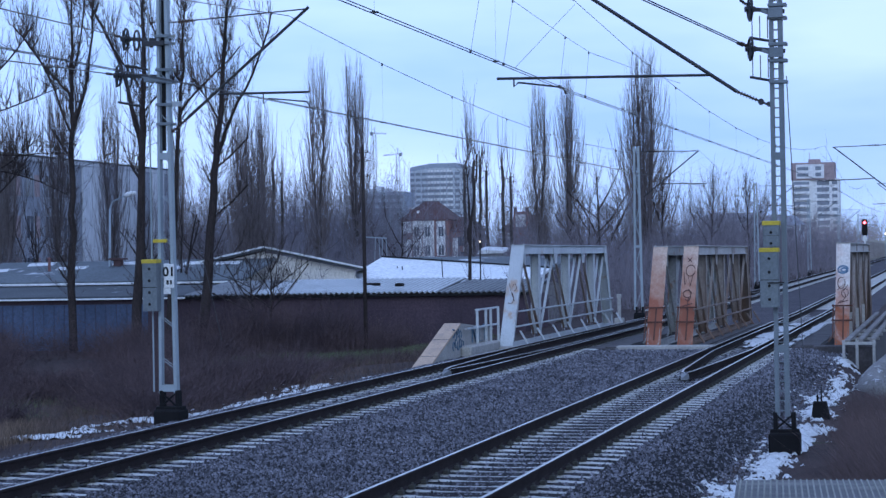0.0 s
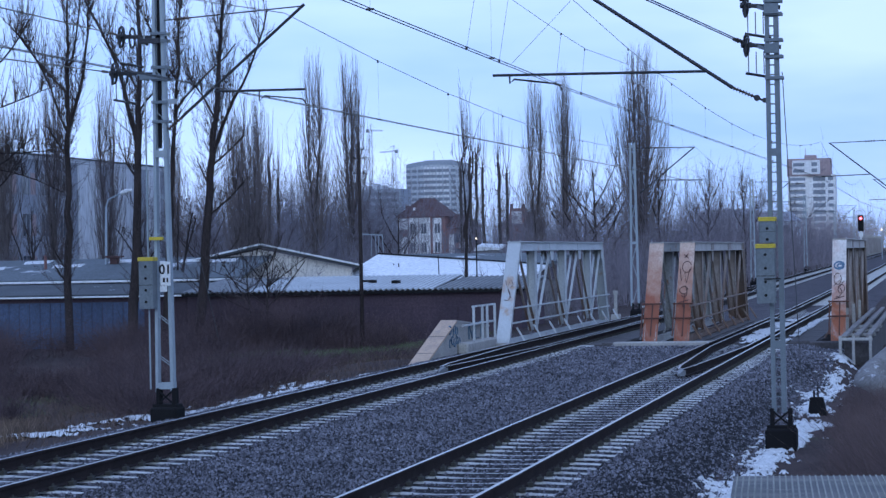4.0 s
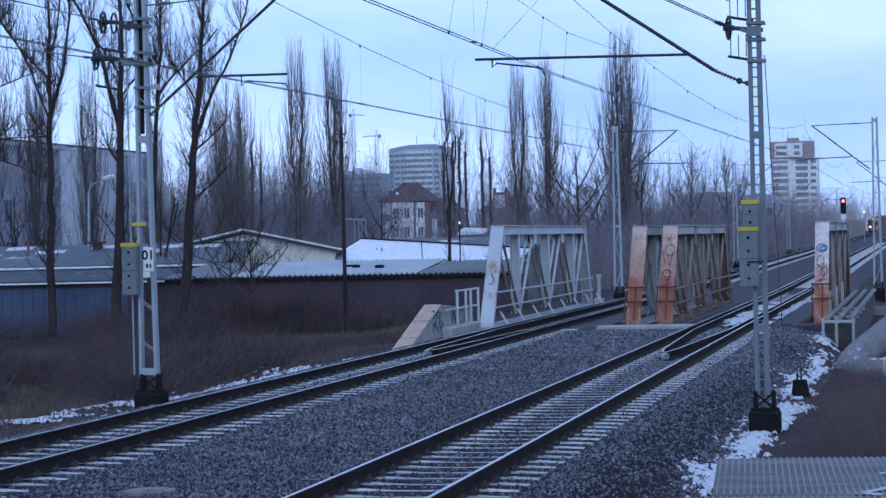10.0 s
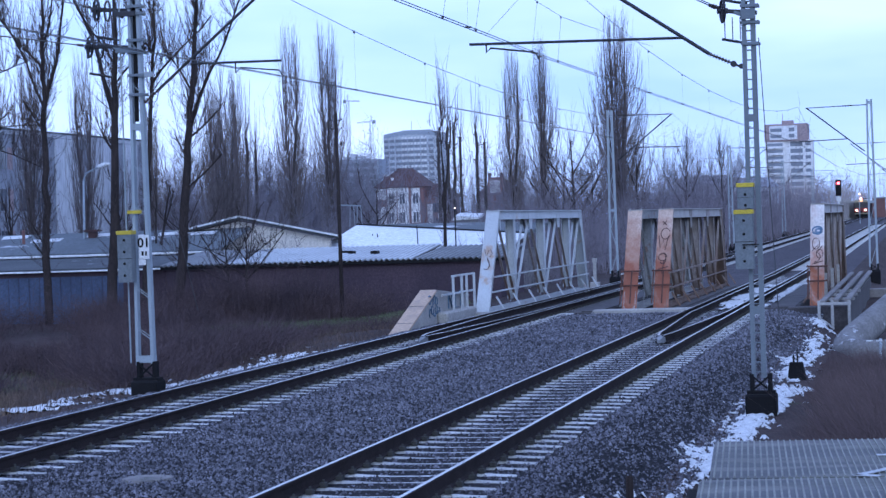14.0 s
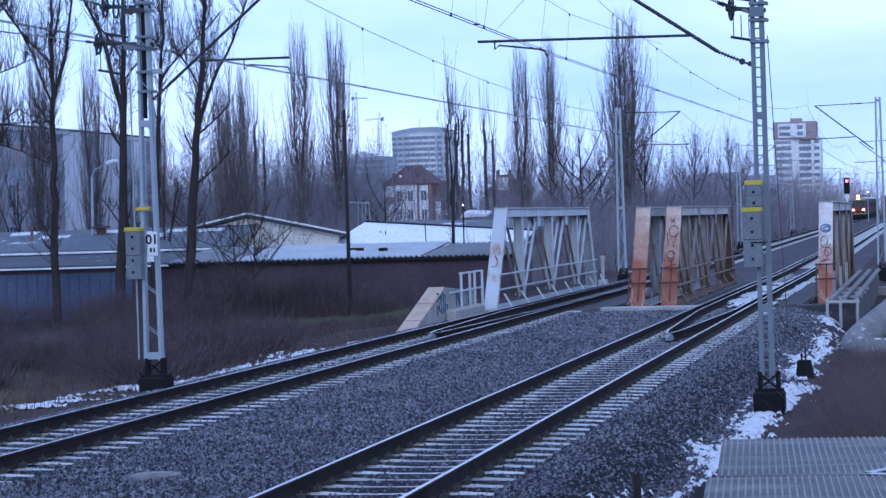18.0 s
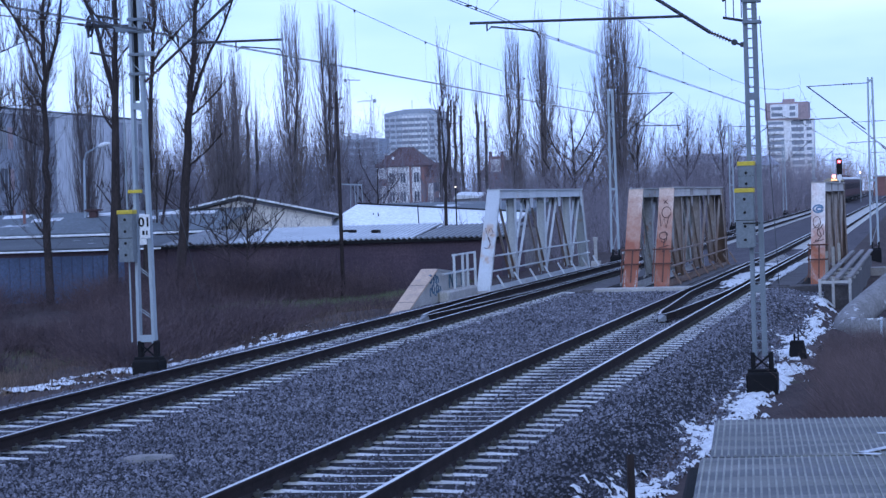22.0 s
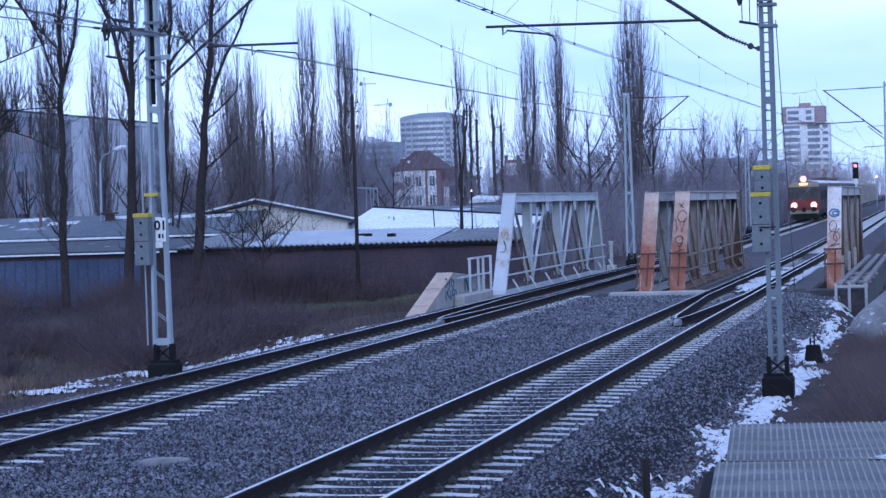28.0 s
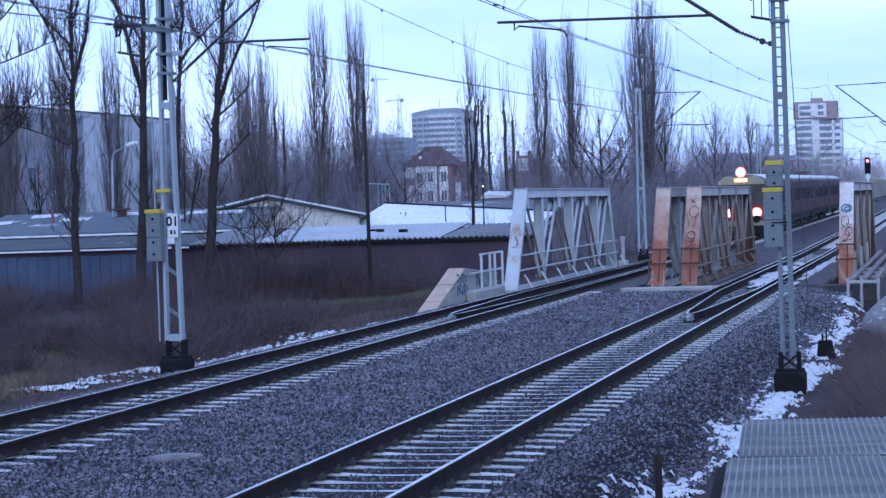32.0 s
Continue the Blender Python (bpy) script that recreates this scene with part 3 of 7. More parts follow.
def build_ground():
    xs = sorted(set([-1800, -900, -500, -300, -200, -150, -120, -100, -85, -70, -60, -50, 8, 12, 20, 40, 90, 200, 500, 1500]
                    + [round(-45 + i * 1.0, 2) for i in range(28)] + [round(-17 + i * 0.35, 2) for i in range(70)]))
    ys = sorted(set([-600, -200, -60, -20, -5] + [i * 0.7 for i in range(0, 150)] + [105 + i * 6 for i in range(40)] + [360, 400, 450, 520, 600, 700, 850, 1000, 1300, 1800, 2500]))
    v = [(x, y, ground_z(x, y)) for y in ys for x in xs]
    n = len(xs)
    cells = [(j, i) for j in range(len(ys) - 1) for i in range(n - 1)]
    f = [(j * n + i, j * n + i + 1, (j + 1) * n + i + 1, (j + 1) * n + i) for j, i in cells]
    me = bpy.data.meshes.new("ground")
    me.from_pydata(v, [], f)
    me.materials.append(M["earth"])
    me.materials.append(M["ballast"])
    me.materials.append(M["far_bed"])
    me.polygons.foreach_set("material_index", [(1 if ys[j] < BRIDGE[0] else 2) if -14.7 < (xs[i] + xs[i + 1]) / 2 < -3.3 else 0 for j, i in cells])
    me.polygons.foreach_set("use_smooth", [True] * len(f))
    tagged(new("ground", me), "brown winter ground with a grey stone railway bed", "ground", kind="structure")


build_ground()


def build_stones():
    """Loose crushed stones on the railway bed."""
    rng = np.random.default_rng(4)
    n = 200000
    y = 15 + 50 * rng.random(n) ** 1.75
    x = rng.uniform(-14.9, -2.9, n)
    keep = np.ones(n, bool)
    for c in TRACKS.values():
        for r in (-0.753, 0.753):
            keep &= np.abs(x - c - r) > 0.13
    keep &= y < BRIDGE[0] - 0.7
    for c, phase in ((TRACKS["near"], 15.1), (TRACKS["far"], 22.2)):
        on = np.abs((y - phase + 0.3) % 0.6 - 0.3) < 0.062
        # stones that lie over the sleepers: the right half of the near track's, most of the far track's
        share = np.where(x - c > -0.08, 0.66, 0.12) * np.clip((y - 22) / 8, 0.15, 1.0) if c > -8 else np.where(np.abs(x - c) < 0.66, 0.55, 0.4)
        spill = ((np.abs(x - c) < 0.64) | (c < -8)) & (rng.random(n) < share)
        keep &= ~(on & (np.abs(x - c) < 1.27) & ~spill)
        # fewer stones between the sleepers, so the darkened bed shows as shade
        keep &= ~((np.abs(x - c) < 1.27) & ~on & (rng.random(n) < (0.6 if c > -8 else 0.35)))
    x, y = x[keep], y[keep]
    n = len(x)
    z = np.array([ground_z(a, b) for a, b in zip(x, y)])
    between = np.zeros(n, bool)
    for c in TRACKS.values():
        between |= np.abs(x - c) < 1.35
    z += np.where(between, -0.006, 0.008) + np.where(between, 0.018, 0.034) * rng.random(n)
    size = rng.uniform(0.0105, 0.0245, n) * (0.88 + 0.017 * (y - 15))
    # a broken stone half sunk in the bed: four uneven corners and a skewed peak
    base = np.array([(1, 0, -0.35), (0, 1, -0.35), (-1, 0, -0.35), (0, -1, -0.35), (0, 0, 0.85)])
    v = base[None] * size[:, None, None] * rng.uniform(0.65, 1.35, (n, 5, 1)) + rng.uniform(-0.35, 0.35, (n, 5, 3)) * size[:, None, None]
    a = rng.random(n) * 6.28
    ca, sa = np.cos(a)[:, None], np.sin(a)[:, None]
    v = np.stack([v[..., 0] * ca - v[..., 1] * sa, v[..., 0] * sa + v[..., 1] * ca, v[..., 2]], -1)
    v += np.stack([x, y, z], -1)[:, None]
    tri = np.array([(0, 1, 4), (1, 2, 4), (2, 3, 4), (3, 0, 4)])
    f = (np.arange(n)[:, None, None] * 5 + tri[None]).reshape(-1, 3)
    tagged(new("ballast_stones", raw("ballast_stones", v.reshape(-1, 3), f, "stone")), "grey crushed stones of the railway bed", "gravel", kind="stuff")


build_stones()


# ---- tracks ----
RAIL = [(-0.075, -0.172), (0.075, -0.172), (0.075, -0.162), (0.012, -0.146), (0.010, -0.045), (0.036, -0.034), (0.036, -0.008), (0.024, 0.0),
        (-0.024, 0.0), (-0.036, -0.008), (-0.036, -0.034), (-0.010, -0.045), (-0.012, -0.146), (-0.075, -0.162)]


def rail_mesh(pts, ends=True):
    """A rail along points (x, y, z) of its top; the running top is bright."""
    m = Mesh()
    n = len(RAIL)
    for a, b in zip(pts, pts[1:]):
        a, b = Vector(a), Vector(b)
        s = (b - a).cross(Vector((0, 0, 1))).normalized()
        v = [a + s * p + Vector((0, 0, q)) for p, q in RAIL] + [b + s * p + Vector((0, 0, q)) for p, q in RAIL]
        m.add(v, [(i, (i + 1) % n, n + (i + 1) % n, n + i) for i in range(n) if i != 7])
        m.add(v, [(i, (i + 1) % n, n + (i + 1) % n, n + i) for i in (7,)], 1)
        if ends:
            m.add(v, [tuple(range(n - 1, -1, -1)), tuple(range(n, 2 * n))])
    return m


def sleeper_mesh():
    """A concrete sleeper, lower in its middle, with pads and clips under both rails."""
    m = Mesh()
    stations = [(-1.25, 0.045, -0.211), (-1.05, 0.050, -0.204), (-0.753, 0.062, -0.186), (-0.45, 0.050, -0.204), (-0.2, 0.045, -0.216),
                (0.2, 0.045, -0.216), (0.45, 0.050, -0.204), (0.753, 0.062, -0.186), (1.05, 0.050, -0.204), (1.25, 0.045, -0.211)]
    v = []
    for x, w, z in stations:
        v += [(x, -w, -0.42), (x, -w, z - 0.025), (x, -w + 0.015, z), (x, w - 0.015, z), (x, w, z - 0.025), (x, w, -0.42)]
    f = [(i * 6 + j, i * 6 + 6 + j, i * 6 + 7 + j, i * 6 + 1 + j) for i in range(9) for j in range(5)] + [(0, 1, 2, 3, 4, 5), (59, 58, 57, 56, 55, 54)]
    m.add(v, f)
    for r in (-0.753, 0.753):
        for s in (-1, 1):
            x = r + s * 0.105
            m.box(x - 0.035, -0.06, -0.19, x + 0.035, 0.06, -0.135, 1)
            m.tube((x, 0, -0.19), (x, 0, -0.105), 0.016, n=5, k=1)
    return m


SLEEPER = sleeper_mesh().done("sleeper", ["sleeper", "clip"])


def build_track(name, c, last):
    tr = thing(name, (c, 0, 0), "ballasted railway track with concrete sleepers and bright worn rail tops", "railway track", "two parallel railway tracks", kind="structure")
    line = [(0, -25, 0), (0, 95, 0), (0, 500, rise(500)), (0, 1500, rise(1500))]
    for r in (-0.753, 0.753):
        part("rail", rail_mesh([(r, y, z) for _, y, z in line]), ["rail_side", "rail_head"], tr, "steel rail with a bright worn top")
    return tr


def guard_rails(tr, y0):
    """Two inner rails over the bridge that meet in a nose."""
    for s in (-1, 1):
        pts = [(s * 0.05, y0, -0.015), (s * 0.16, y0 + 1.2, -0.01), (s * 0.50, y0 + 11.0, -0.01), (s * 0.52, 95, -0.01), (s * 0.52, 128, 0.12), (s * 0.05, 139, 0.17)]
        part("guard_rail", rail_mesh(pts), ["rail_side", "rail_head"], tr, "rusty inner guard rail of the bridge")
    part("guard_nose", Mesh().add([(-0.02, y0 - 0.45, -0.16), (0.02, y0 - 0.45, -0.16), (0.10, y0 + 0.1, -0.19), (-0.10, y0 + 0.1, -0.19), (-0.02, y0 - 0.42, -0.10), (0.02, y0 - 0.42, -0.10), (0.085, y0 + 0.1, -0.012), (-0.085, y0 + 0.1, -0.012)], [(3, 2, 1, 0), (4, 5, 6, 7), (0, 1, 5, 4), (1, 2, 6, 5), (2, 3, 7, 6), (3, 0, 4, 7)]), "sheet_dull", tr, "worn steel nose block of the guard rails")


far_track = build_track("railway_track", TRACKS["far"], 0)
near_track = build_track("railway_track", TRACKS["near"], 0)
guard_rails(far_track, 49.4)
guard_rails(near_track, 47.6)


# ---- the bridge: one pair of riveted half-through trusses for each track ----
NODES_T = [66.5, 72.2, 77.9, 83.2]         # top chord joints
NODES_B = [64.3, 69.35, 75.05, 80.6, 84.7]  # bottom chord joints
TOP = 2.86


def build_truss(x, side, paint, post_paint, label, TOP=2.92, cover=0.46):
    """side: +1 where the track lies to the right of the truss."""
    t = thing("truss_girder", (x, BRIDGE[0], -0.05), label, "bridge girder", "girders of the railway bridge")

    def p(y, z):
        return (0, y - BRIDGE[0], z)

    def put(name, mesh, m=paint, lab=""):
        return part(name, mesh, m, t, lab)

    w = 0.40
    ends = ((NODES_B[0], NODES_T[0]), (NODES_B[-1], NODES_T[-1]))
    for yb, yt in ends:
        m = Mesh()
        d = 1 if yt > yb else -1
        # a box of two webs under a wide cover plate
        m.beam(p(yb, -0.1), p(yt, TOP), cover, 0.03, (0, -d, 1))
        webs = Mesh()
        for s in (-1, 1):
            webs.beam((s * (w / 2 - 0.03), yb - BRIDGE[0] + d * 0.14, -0.1), (s * (w / 2 - 0.03), yt - BRIDGE[0] + d * 0.14, TOP - 0.02), 0.025, 0.26, (0, -d, 1))
        for i in range(13):
            q = 0.05 + i * 0.068
            for s in (-1, 1):
                c = Vector(p(yb, -0.1)).lerp(Vector(p(yt, TOP)), q)
                m.box(c.x + s * (cover / 2 - 0.05) - 0.014, c.y - d * 0.035 - 0.014, c.z - 0.014, c.x + s * (cover / 2 - 0.05) + 0.014, c.y - d * 0.035 + 0.014, c.z + 0.014)
        put("end_post", m, post_paint if d > 0 else paint, "inclined end post with a wide riveted cover plate")
        put("post_web", webs, paint, "side plates of the end post")
    m = Mesh()
    a, b = NODES_T[0] - 0.05, NODES_T[-1] + 0.05
    m.beam(p(a, TOP), p(b, TOP), w + 0.06, 0.03)
    for s in (-1, 1):
        m.beam((s * 0.15, a - BRIDGE[0], TOP - 0.15), (s * 0.15, b - BRIDGE[0], TOP - 0.15), 0.025, 0.27)
        m.beam((s * 0.19, a - BRIDGE[0], TOP - 0.27), (s * 0.19, b - BRIDGE[0], TOP - 0.27), 0.07, 0.02)
    put("top_chord", m, "chord_pale" if paint == "truss_rust" else paint, lab="riveted box chord with an overhanging cover plate")
    m = Mesh()
    for s in (-1, 1):
        m.beam((s * 0.15, 0, -0.06), (s * 0.15, BRIDGE[1] - BRIDGE[0] - 0.2, -0.06), 0.025, 0.12)
        m.beam((s * 0.19, 0, -0.12), (s * 0.19, BRIDGE[1] - BRIDGE[0] - 0.2, -0.12), 0.08, 0.02)
    put("bottom_chord", m)
    for y in NODES_B[1:-1]:
        m = Mesh()
        for s in (-1, 1):
            m.beam((s * 0.13, y - BRIDGE[0], 0.15), (s * 0.13, y - BRIDGE[0], TOP - 0.28), 0.02, 0.22 if paint == "truss_rust" else 0.36, (0, 1, 0))
        m.beam((0, y - BRIDGE[0], 0.15), (0, y - BRIDGE[0], TOP - 0.28), 0.24, 0.02, (0, 1, 0))
        put("vertical", m)
    for i, yt in enumerate(NODES_T):
        for yb in (NODES_B[i], NODES_B[i + 1]):
            if yb in (NODES_B[0], NODES_B[-1]) and i in (0, 3) and abs(yt - yb) < 2.5:
                continue
            m = Mesh()
            for s in (-1, 1):
                m.angle_bar((s * 0.07, yt - BRIDGE[0], TOP - 0.2), (s * 0.07, yb - BRIDGE[0], 0.1), s * 0.07, s * 0.012, (1, 0, 0))
            put("diagonal", m, "truss_rust" if paint == "truss_white" and yb > yt else paint, "rust-streaked diagonal bar" if paint == "truss_white" and yb > yt else "")
        # gusset plates
        for s in (-1, 1):
            yy = yt - BRIDGE[0]
            put("gusset", Mesh().add([(s * 0.165 + e, yy + q, z) for e in (0, 0.012) for q, z in ((-0.02 if i == 0 else -0.45, TOP - 0.04), (0.02 if i == 3 else 0.45, TOP - 0.04), (0.02 if i == 3 else 0.22, TOP - 0.62), (0.10 if i == 0 else -0.22, TOP - 0.62))],
                                     [(0, 1, 2, 3), (7, 6, 5, 4), (0, 4, 5, 1), (1, 5, 6, 2), (2, 6, 7, 3), (3, 7, 4, 0)]))
    # raking brackets that stiffen the girder on the track side, and the cross beams
    for y in [NODES_B[0] + 1.3 + i * 2.85 for i in range(8)]:
        m = Mesh().beam((side * 0.20, y - BRIDGE[0], 0.36), (side * 0.46, y - BRIDGE[0] - 0.05, -0.06), 0.04, 0.055)
        put("bracket", m)
    # handrail on the track side
    for z in (0.52, 0.98):
        put("handrail", Mesh().beam((side * 0.24, 0.4, z), (side * 0.24, BRIDGE[1] - BRIDGE[0] - 0.6, z), 0.045, 0.05))
    return t


def hoops(t, y=-0.12):
    """Two dark clamped bars round the foot of an end post."""
    for z in (0.62, 1.05):
        m = Mesh().beam((-0.31, y + z * 0.75, z), (0.31, y + z * 0.75, z), 0.045, 0.045)
        for x in (-0.28, 0.28):
            m.beam((x, y + z * 0.75, z), (x, y + z * 0.75 + 0.2, z + 0.02), 0.04, 0.04)
        part("guard_bar", m, "bar_rust", t, "rusty clamped bar round the end post")
    for x in (-0.26, 0.04):
        part("guard_bar", Mesh().beam((x, y + 0.03, 0.1), (x, y + 0.78, 1.05), 0.04, 0.04), "bar_rust", t, "rusty upright bar on the end post")


def doodle(t, strokes, m, top, w=0.018):
    """Sprayed lines on the face of the inclined post: strokes in (across, height)."""
    f = (NODES_T[0] - NODES_B[0]) / (top + 0.1)
    for k, s in enumerate(strokes):
        v = []
        for i, (a, b) in enumerate(s):
            p, q = s[max(i - 1, 0)], s[min(i + 1, len(s) - 1)]
            l = math.hypot(q[0] - p[0], q[1] - p[1]) or 1
            nx, nz = -(q[1] - p[1]) / l * w / 2, (q[0] - p[0]) / l * w / 2
            for e, lift in ((1, 0.018), (1, 0.030), (-1, 0.030), (-1, 0.018)):
                v.append((a + nx * e, (b + nz * e + 0.1) * f - lift - 0.002 * k, b + nz * e))
        g = [(i * 4 + j, i * 4 + (j + 1) % 4, i * 4 + 4 + (j + 1) % 4, i * 4 + 4 + j) for i in range(len(s) - 1) for j in range(4)]
        part("sprayed_line", Mesh().add(v, g + [(0, 1, 2, 3), tuple(range(len(v) - 1, len(v) - 5, -1))]), m, t, "sprayed scrawl on the post")


truss_a = build_truss(-13.22, 1, "truss_white", "truss_white", "pale grey painted steel truss girder with rust streaks", 3.04, 0.42)
truss_b = build_truss(-8.69, -1, "truss_grey", "rust_orange", "weathered grey steel truss girder with an orange end post", cover=0.45)
truss_c = build_truss(-7.73, 1, "truss_rust", "rust_orange", "rust-brown steel truss girder with a sprayed orange end post", cover=0.46)
truss_d = build_truss(-3.08, -1, "truss_rust", "post_pale", "brown steel truss girder with a pale sprayed end post", cover=0.42)
for t in (truss_b, truss_c, truss_d):
    hoops(t)


def arc(cx, cy, rx, ry, a0, a1, n=9):
    return [(cx + rx * math.cos(radians(a0 + (a1 - a0) * i / n)), cy + ry * math.sin(radians(a0 + (a1 - a0) * i / n))) for i in range(n + 1)]


def scrawl(z0, z1, w, turns, seed):
    """One looping line without letters, from height z0 down to z1."""
    rng = random.Random(seed)
    n = turns * 9
    return [(w * math.sin(i * 0.7 + 0.6 * math.sin(i * 0.23 + seed)) * rng.uniform(0.6, 1.0), z0 + (z1 - z0) * i / n + 0.09 * math.cos(i * 0.7)) for i in range(n)]


doodle(truss_c, [arc(0.03, 2.16, 0.14, 0.17, 20, 350, 14), [(-0.17, 2.12), (-0.12, 1.72), (-0.03, 2.0), (0.04, 1.66), (0.12, 2.08)], [(-0.08, 2.55), (0.06, 2.42)], [(-0.06, 2.43), (0.05, 2.56)],
                  arc(-0.02, 1.45, 0.13, 0.11, 0, 330, 12), scrawl(1.5, 1.2, 0.10, 1, 3), [(0.02, 1.35), (-0.02, 0.95)], [(-0.15, 1.08), (0.15, 1.16)]], "graf_black", 2.92, 0.024)
doodle(truss_a, [[(-0.13, 1.85), (-0.06, 1.62), (0.02, 1.83)], [(0.06, 1.84), (0.13, 1.7), (0.05, 1.6)], scrawl(1.5, 1.15, 0.10, 1, 4), [(-0.02, 1.55), (0.1, 1.3)]], "graf_black", 3.04, 0.016)
doodle(truss_d, [arc(-0.04, 1.72, 0.11, 0.17, 60, 400, 12), [(-0.16, 1.5), (0.02, 1.68), (-0.02, 1.42), (0.15, 1.66)], arc(0.07, 1.42, 0.10, 0.13, -40, 300, 12), scrawl(1.35, 1.1, 0.12, 1, 7), [(-0.14, 1.12), (0.16, 1.2)]], "graf_black", 2.92, 0.024)
doodle(truss_d, [arc(0, 2.12, 0.15, 0.11, 0, 360, 18), arc(0.03, 2.11, 0.085, 0.055, 10, 360, 14)], "graf_blue", 2.92, 0.05)
doodle(truss_d, [arc(0.02, 2.12, 0.07, 0.06, 0, 250)], "graf_white", 2.92, 0.04)


def build_deck():
    d = thing("bridge_deck", (0, BRIDGE[0], 0), "dark steel and ballast deck of the railway bridge", "bridge deck", kind="structure")
    for c in TRACKS.values():
        part("deck_plate", Mesh().box(c - 2.05, -0.1, -0.62, c + 2.05, BRIDGE[1] - BRIDGE[0], -0.196), "deck", d)
        for s in (-1, 1):
            part("walkway_plate", Mesh().box(c + s * 1.72 - 0.28, 0.1, -0.196, c + s * 1.72 + 0.28, BRIDGE[1] - BRIDGE[0] - 0.1, -0.16), "deck", d)
    part("middle_plate", Mesh().box(-8.35, 0.4, -0.7, -7.85, BRIDGE[1] - BRIDGE[0] - 0.4, -0.24), "deck", d)
    part("abutment", Mesh().box(-15.2, -0.9, -4.4, -3.45, 0.25, -0.42), "old_concrete", d)
    part("abutment", Mesh().box(-15.2, BRIDGE[1] - BRIDGE[0] - 0.25, -4.4, -1.2, BRIDGE[1] - BRIDGE[0] + 1.0, -0.45), "old_concrete", d)
    part("bearing_sill", Mesh().box(-9.7, -0.75, -0.42, -6.75, -0.18, -0.10, ch=0.03), "concrete", d, "pale concrete sill under the girder ends")
    part("bearing_sill", Mesh().box(-14.2, -0.75, -0.42, -12.75, -0.18, -0.10, ch=0.03), "concrete", d, "pale concrete sill under the girder ends")
    part("bearing_sill", Mesh().box(-3.9, -0.75, -1.1, -2.5, -0.18, -0.14, ch=0.03), "deck", d)


build_deck()


def build_wing():
    """The concrete wing wall with a sloping capped end."""
    w = thing("wing_wall", (-13.9, 57.5, 0), "sloping concrete wing wall of the bridge with sprayed lettering", "wing wall", kind="structure")
    # profile along y (towards the bridge) and z
    prof = [(-2.6, -1.2), (-2.3, -0.50), (2.1, 0.70), (2.6, 0.69), (6.6, 0.42), (6.6, -1.2)]
    m = Mesh()
    n = len(prof)
    v = [(-0.10, y, z) for y, z in prof] + [(0.30, y, z) for y, z in prof]
    m.add(v, [tuple(range(n)), tuple(range(2 * n - 1, n - 1, -1))] + [((i + 1) % n, i, n + i, n + (i + 1) % n) for i in range(n)])
    part("wall", m, "concrete", w)
    part("cap", Mesh().sweep([(-0.14, 0), (0.34, 0), (0.34, 0.05), (-0.14, 0.05)], (0, -2.35, -0.50), (0, 2.12, 0.71), (0, -0.27, 1)), "brick_cap", w, "orange-brown stained sloping cap")
    part("cap", Mesh().sweep([(-0.13, 0), (0.33, 0), (0.33, 0.045), (-0.13, 0.045)], (0, 2.1, 0.705), (0, 6.6, 0.42)), "concrete", w)
    for u in (0.33, 0.66):
        c = Vector((0, -2.35, -0.447)).lerp(Vector((0, 2.12, 0.763)), u)
        part("cap_joint", Mesh().box(c.x - 0.142, c.y - 0.012, c.z - 0.012, c.x + 0.342, c.y + 0.012, c.z + 0.008), "old_concrete", w)
    part("buttress", Mesh().box(0.30, 2.2, -1.0, 0.62, 6.3, 0.10, ch=0.05), "concrete", w, "low concrete block beside the track")
    d = Mesh()
    for s in ([(3.7, .14), (3.7, .62)], [(3.7, .62), (4.2, .14)], [(4.2, .14), (4.2, .62)], [(4.6, .62), (4.6, .14), (5.1, .14)], [(5.4, .14), (5.4, .62), (5.8, .62)]):
        for (a, b), (c, e) in zip(s, s[1:]):
            d.beam((0.306, a, b), (0.306, c, e), 0.012, 0.07, (1, 0, 0), ch=0)
    for i in range(9):
        a = arc(1.3 + 0.28 * (i % 5), 0.12 + 0.3 * (i // 5) + 0.07 * (i % 2), 0.12, 0.13, 40 * i, 40 * i + 290, 7)
        for (y, z), (y2, z2) in zip(a, a[1:]):
            d.beam((0.306, y, z), (0.306, y2, z2), 0.012, 0.045, (1, 0, 0), ch=0)
    part("sprayed_lines", d, "graf_blue", w, "blue sprayed lettering")
    r = thing("railing", (-13.45, 61.2, 0.06), "short pale steel railing on the wing wall", "railing")
    for y in (0, 1.2, 1.9, 3.0):
        part("post", Mesh().angle_bar((0, y, -0.02), (0, y, 1.05), 0.065, 0.014), "truss_white", r)
    for z in (0.52, 1.03):
        part("rail_bar", Mesh().beam((0, -0.05 if z > 0.8 else -1.4, z), (0, 3.1, z), 0.055, 0.055), "truss_white", r)


build_wing()


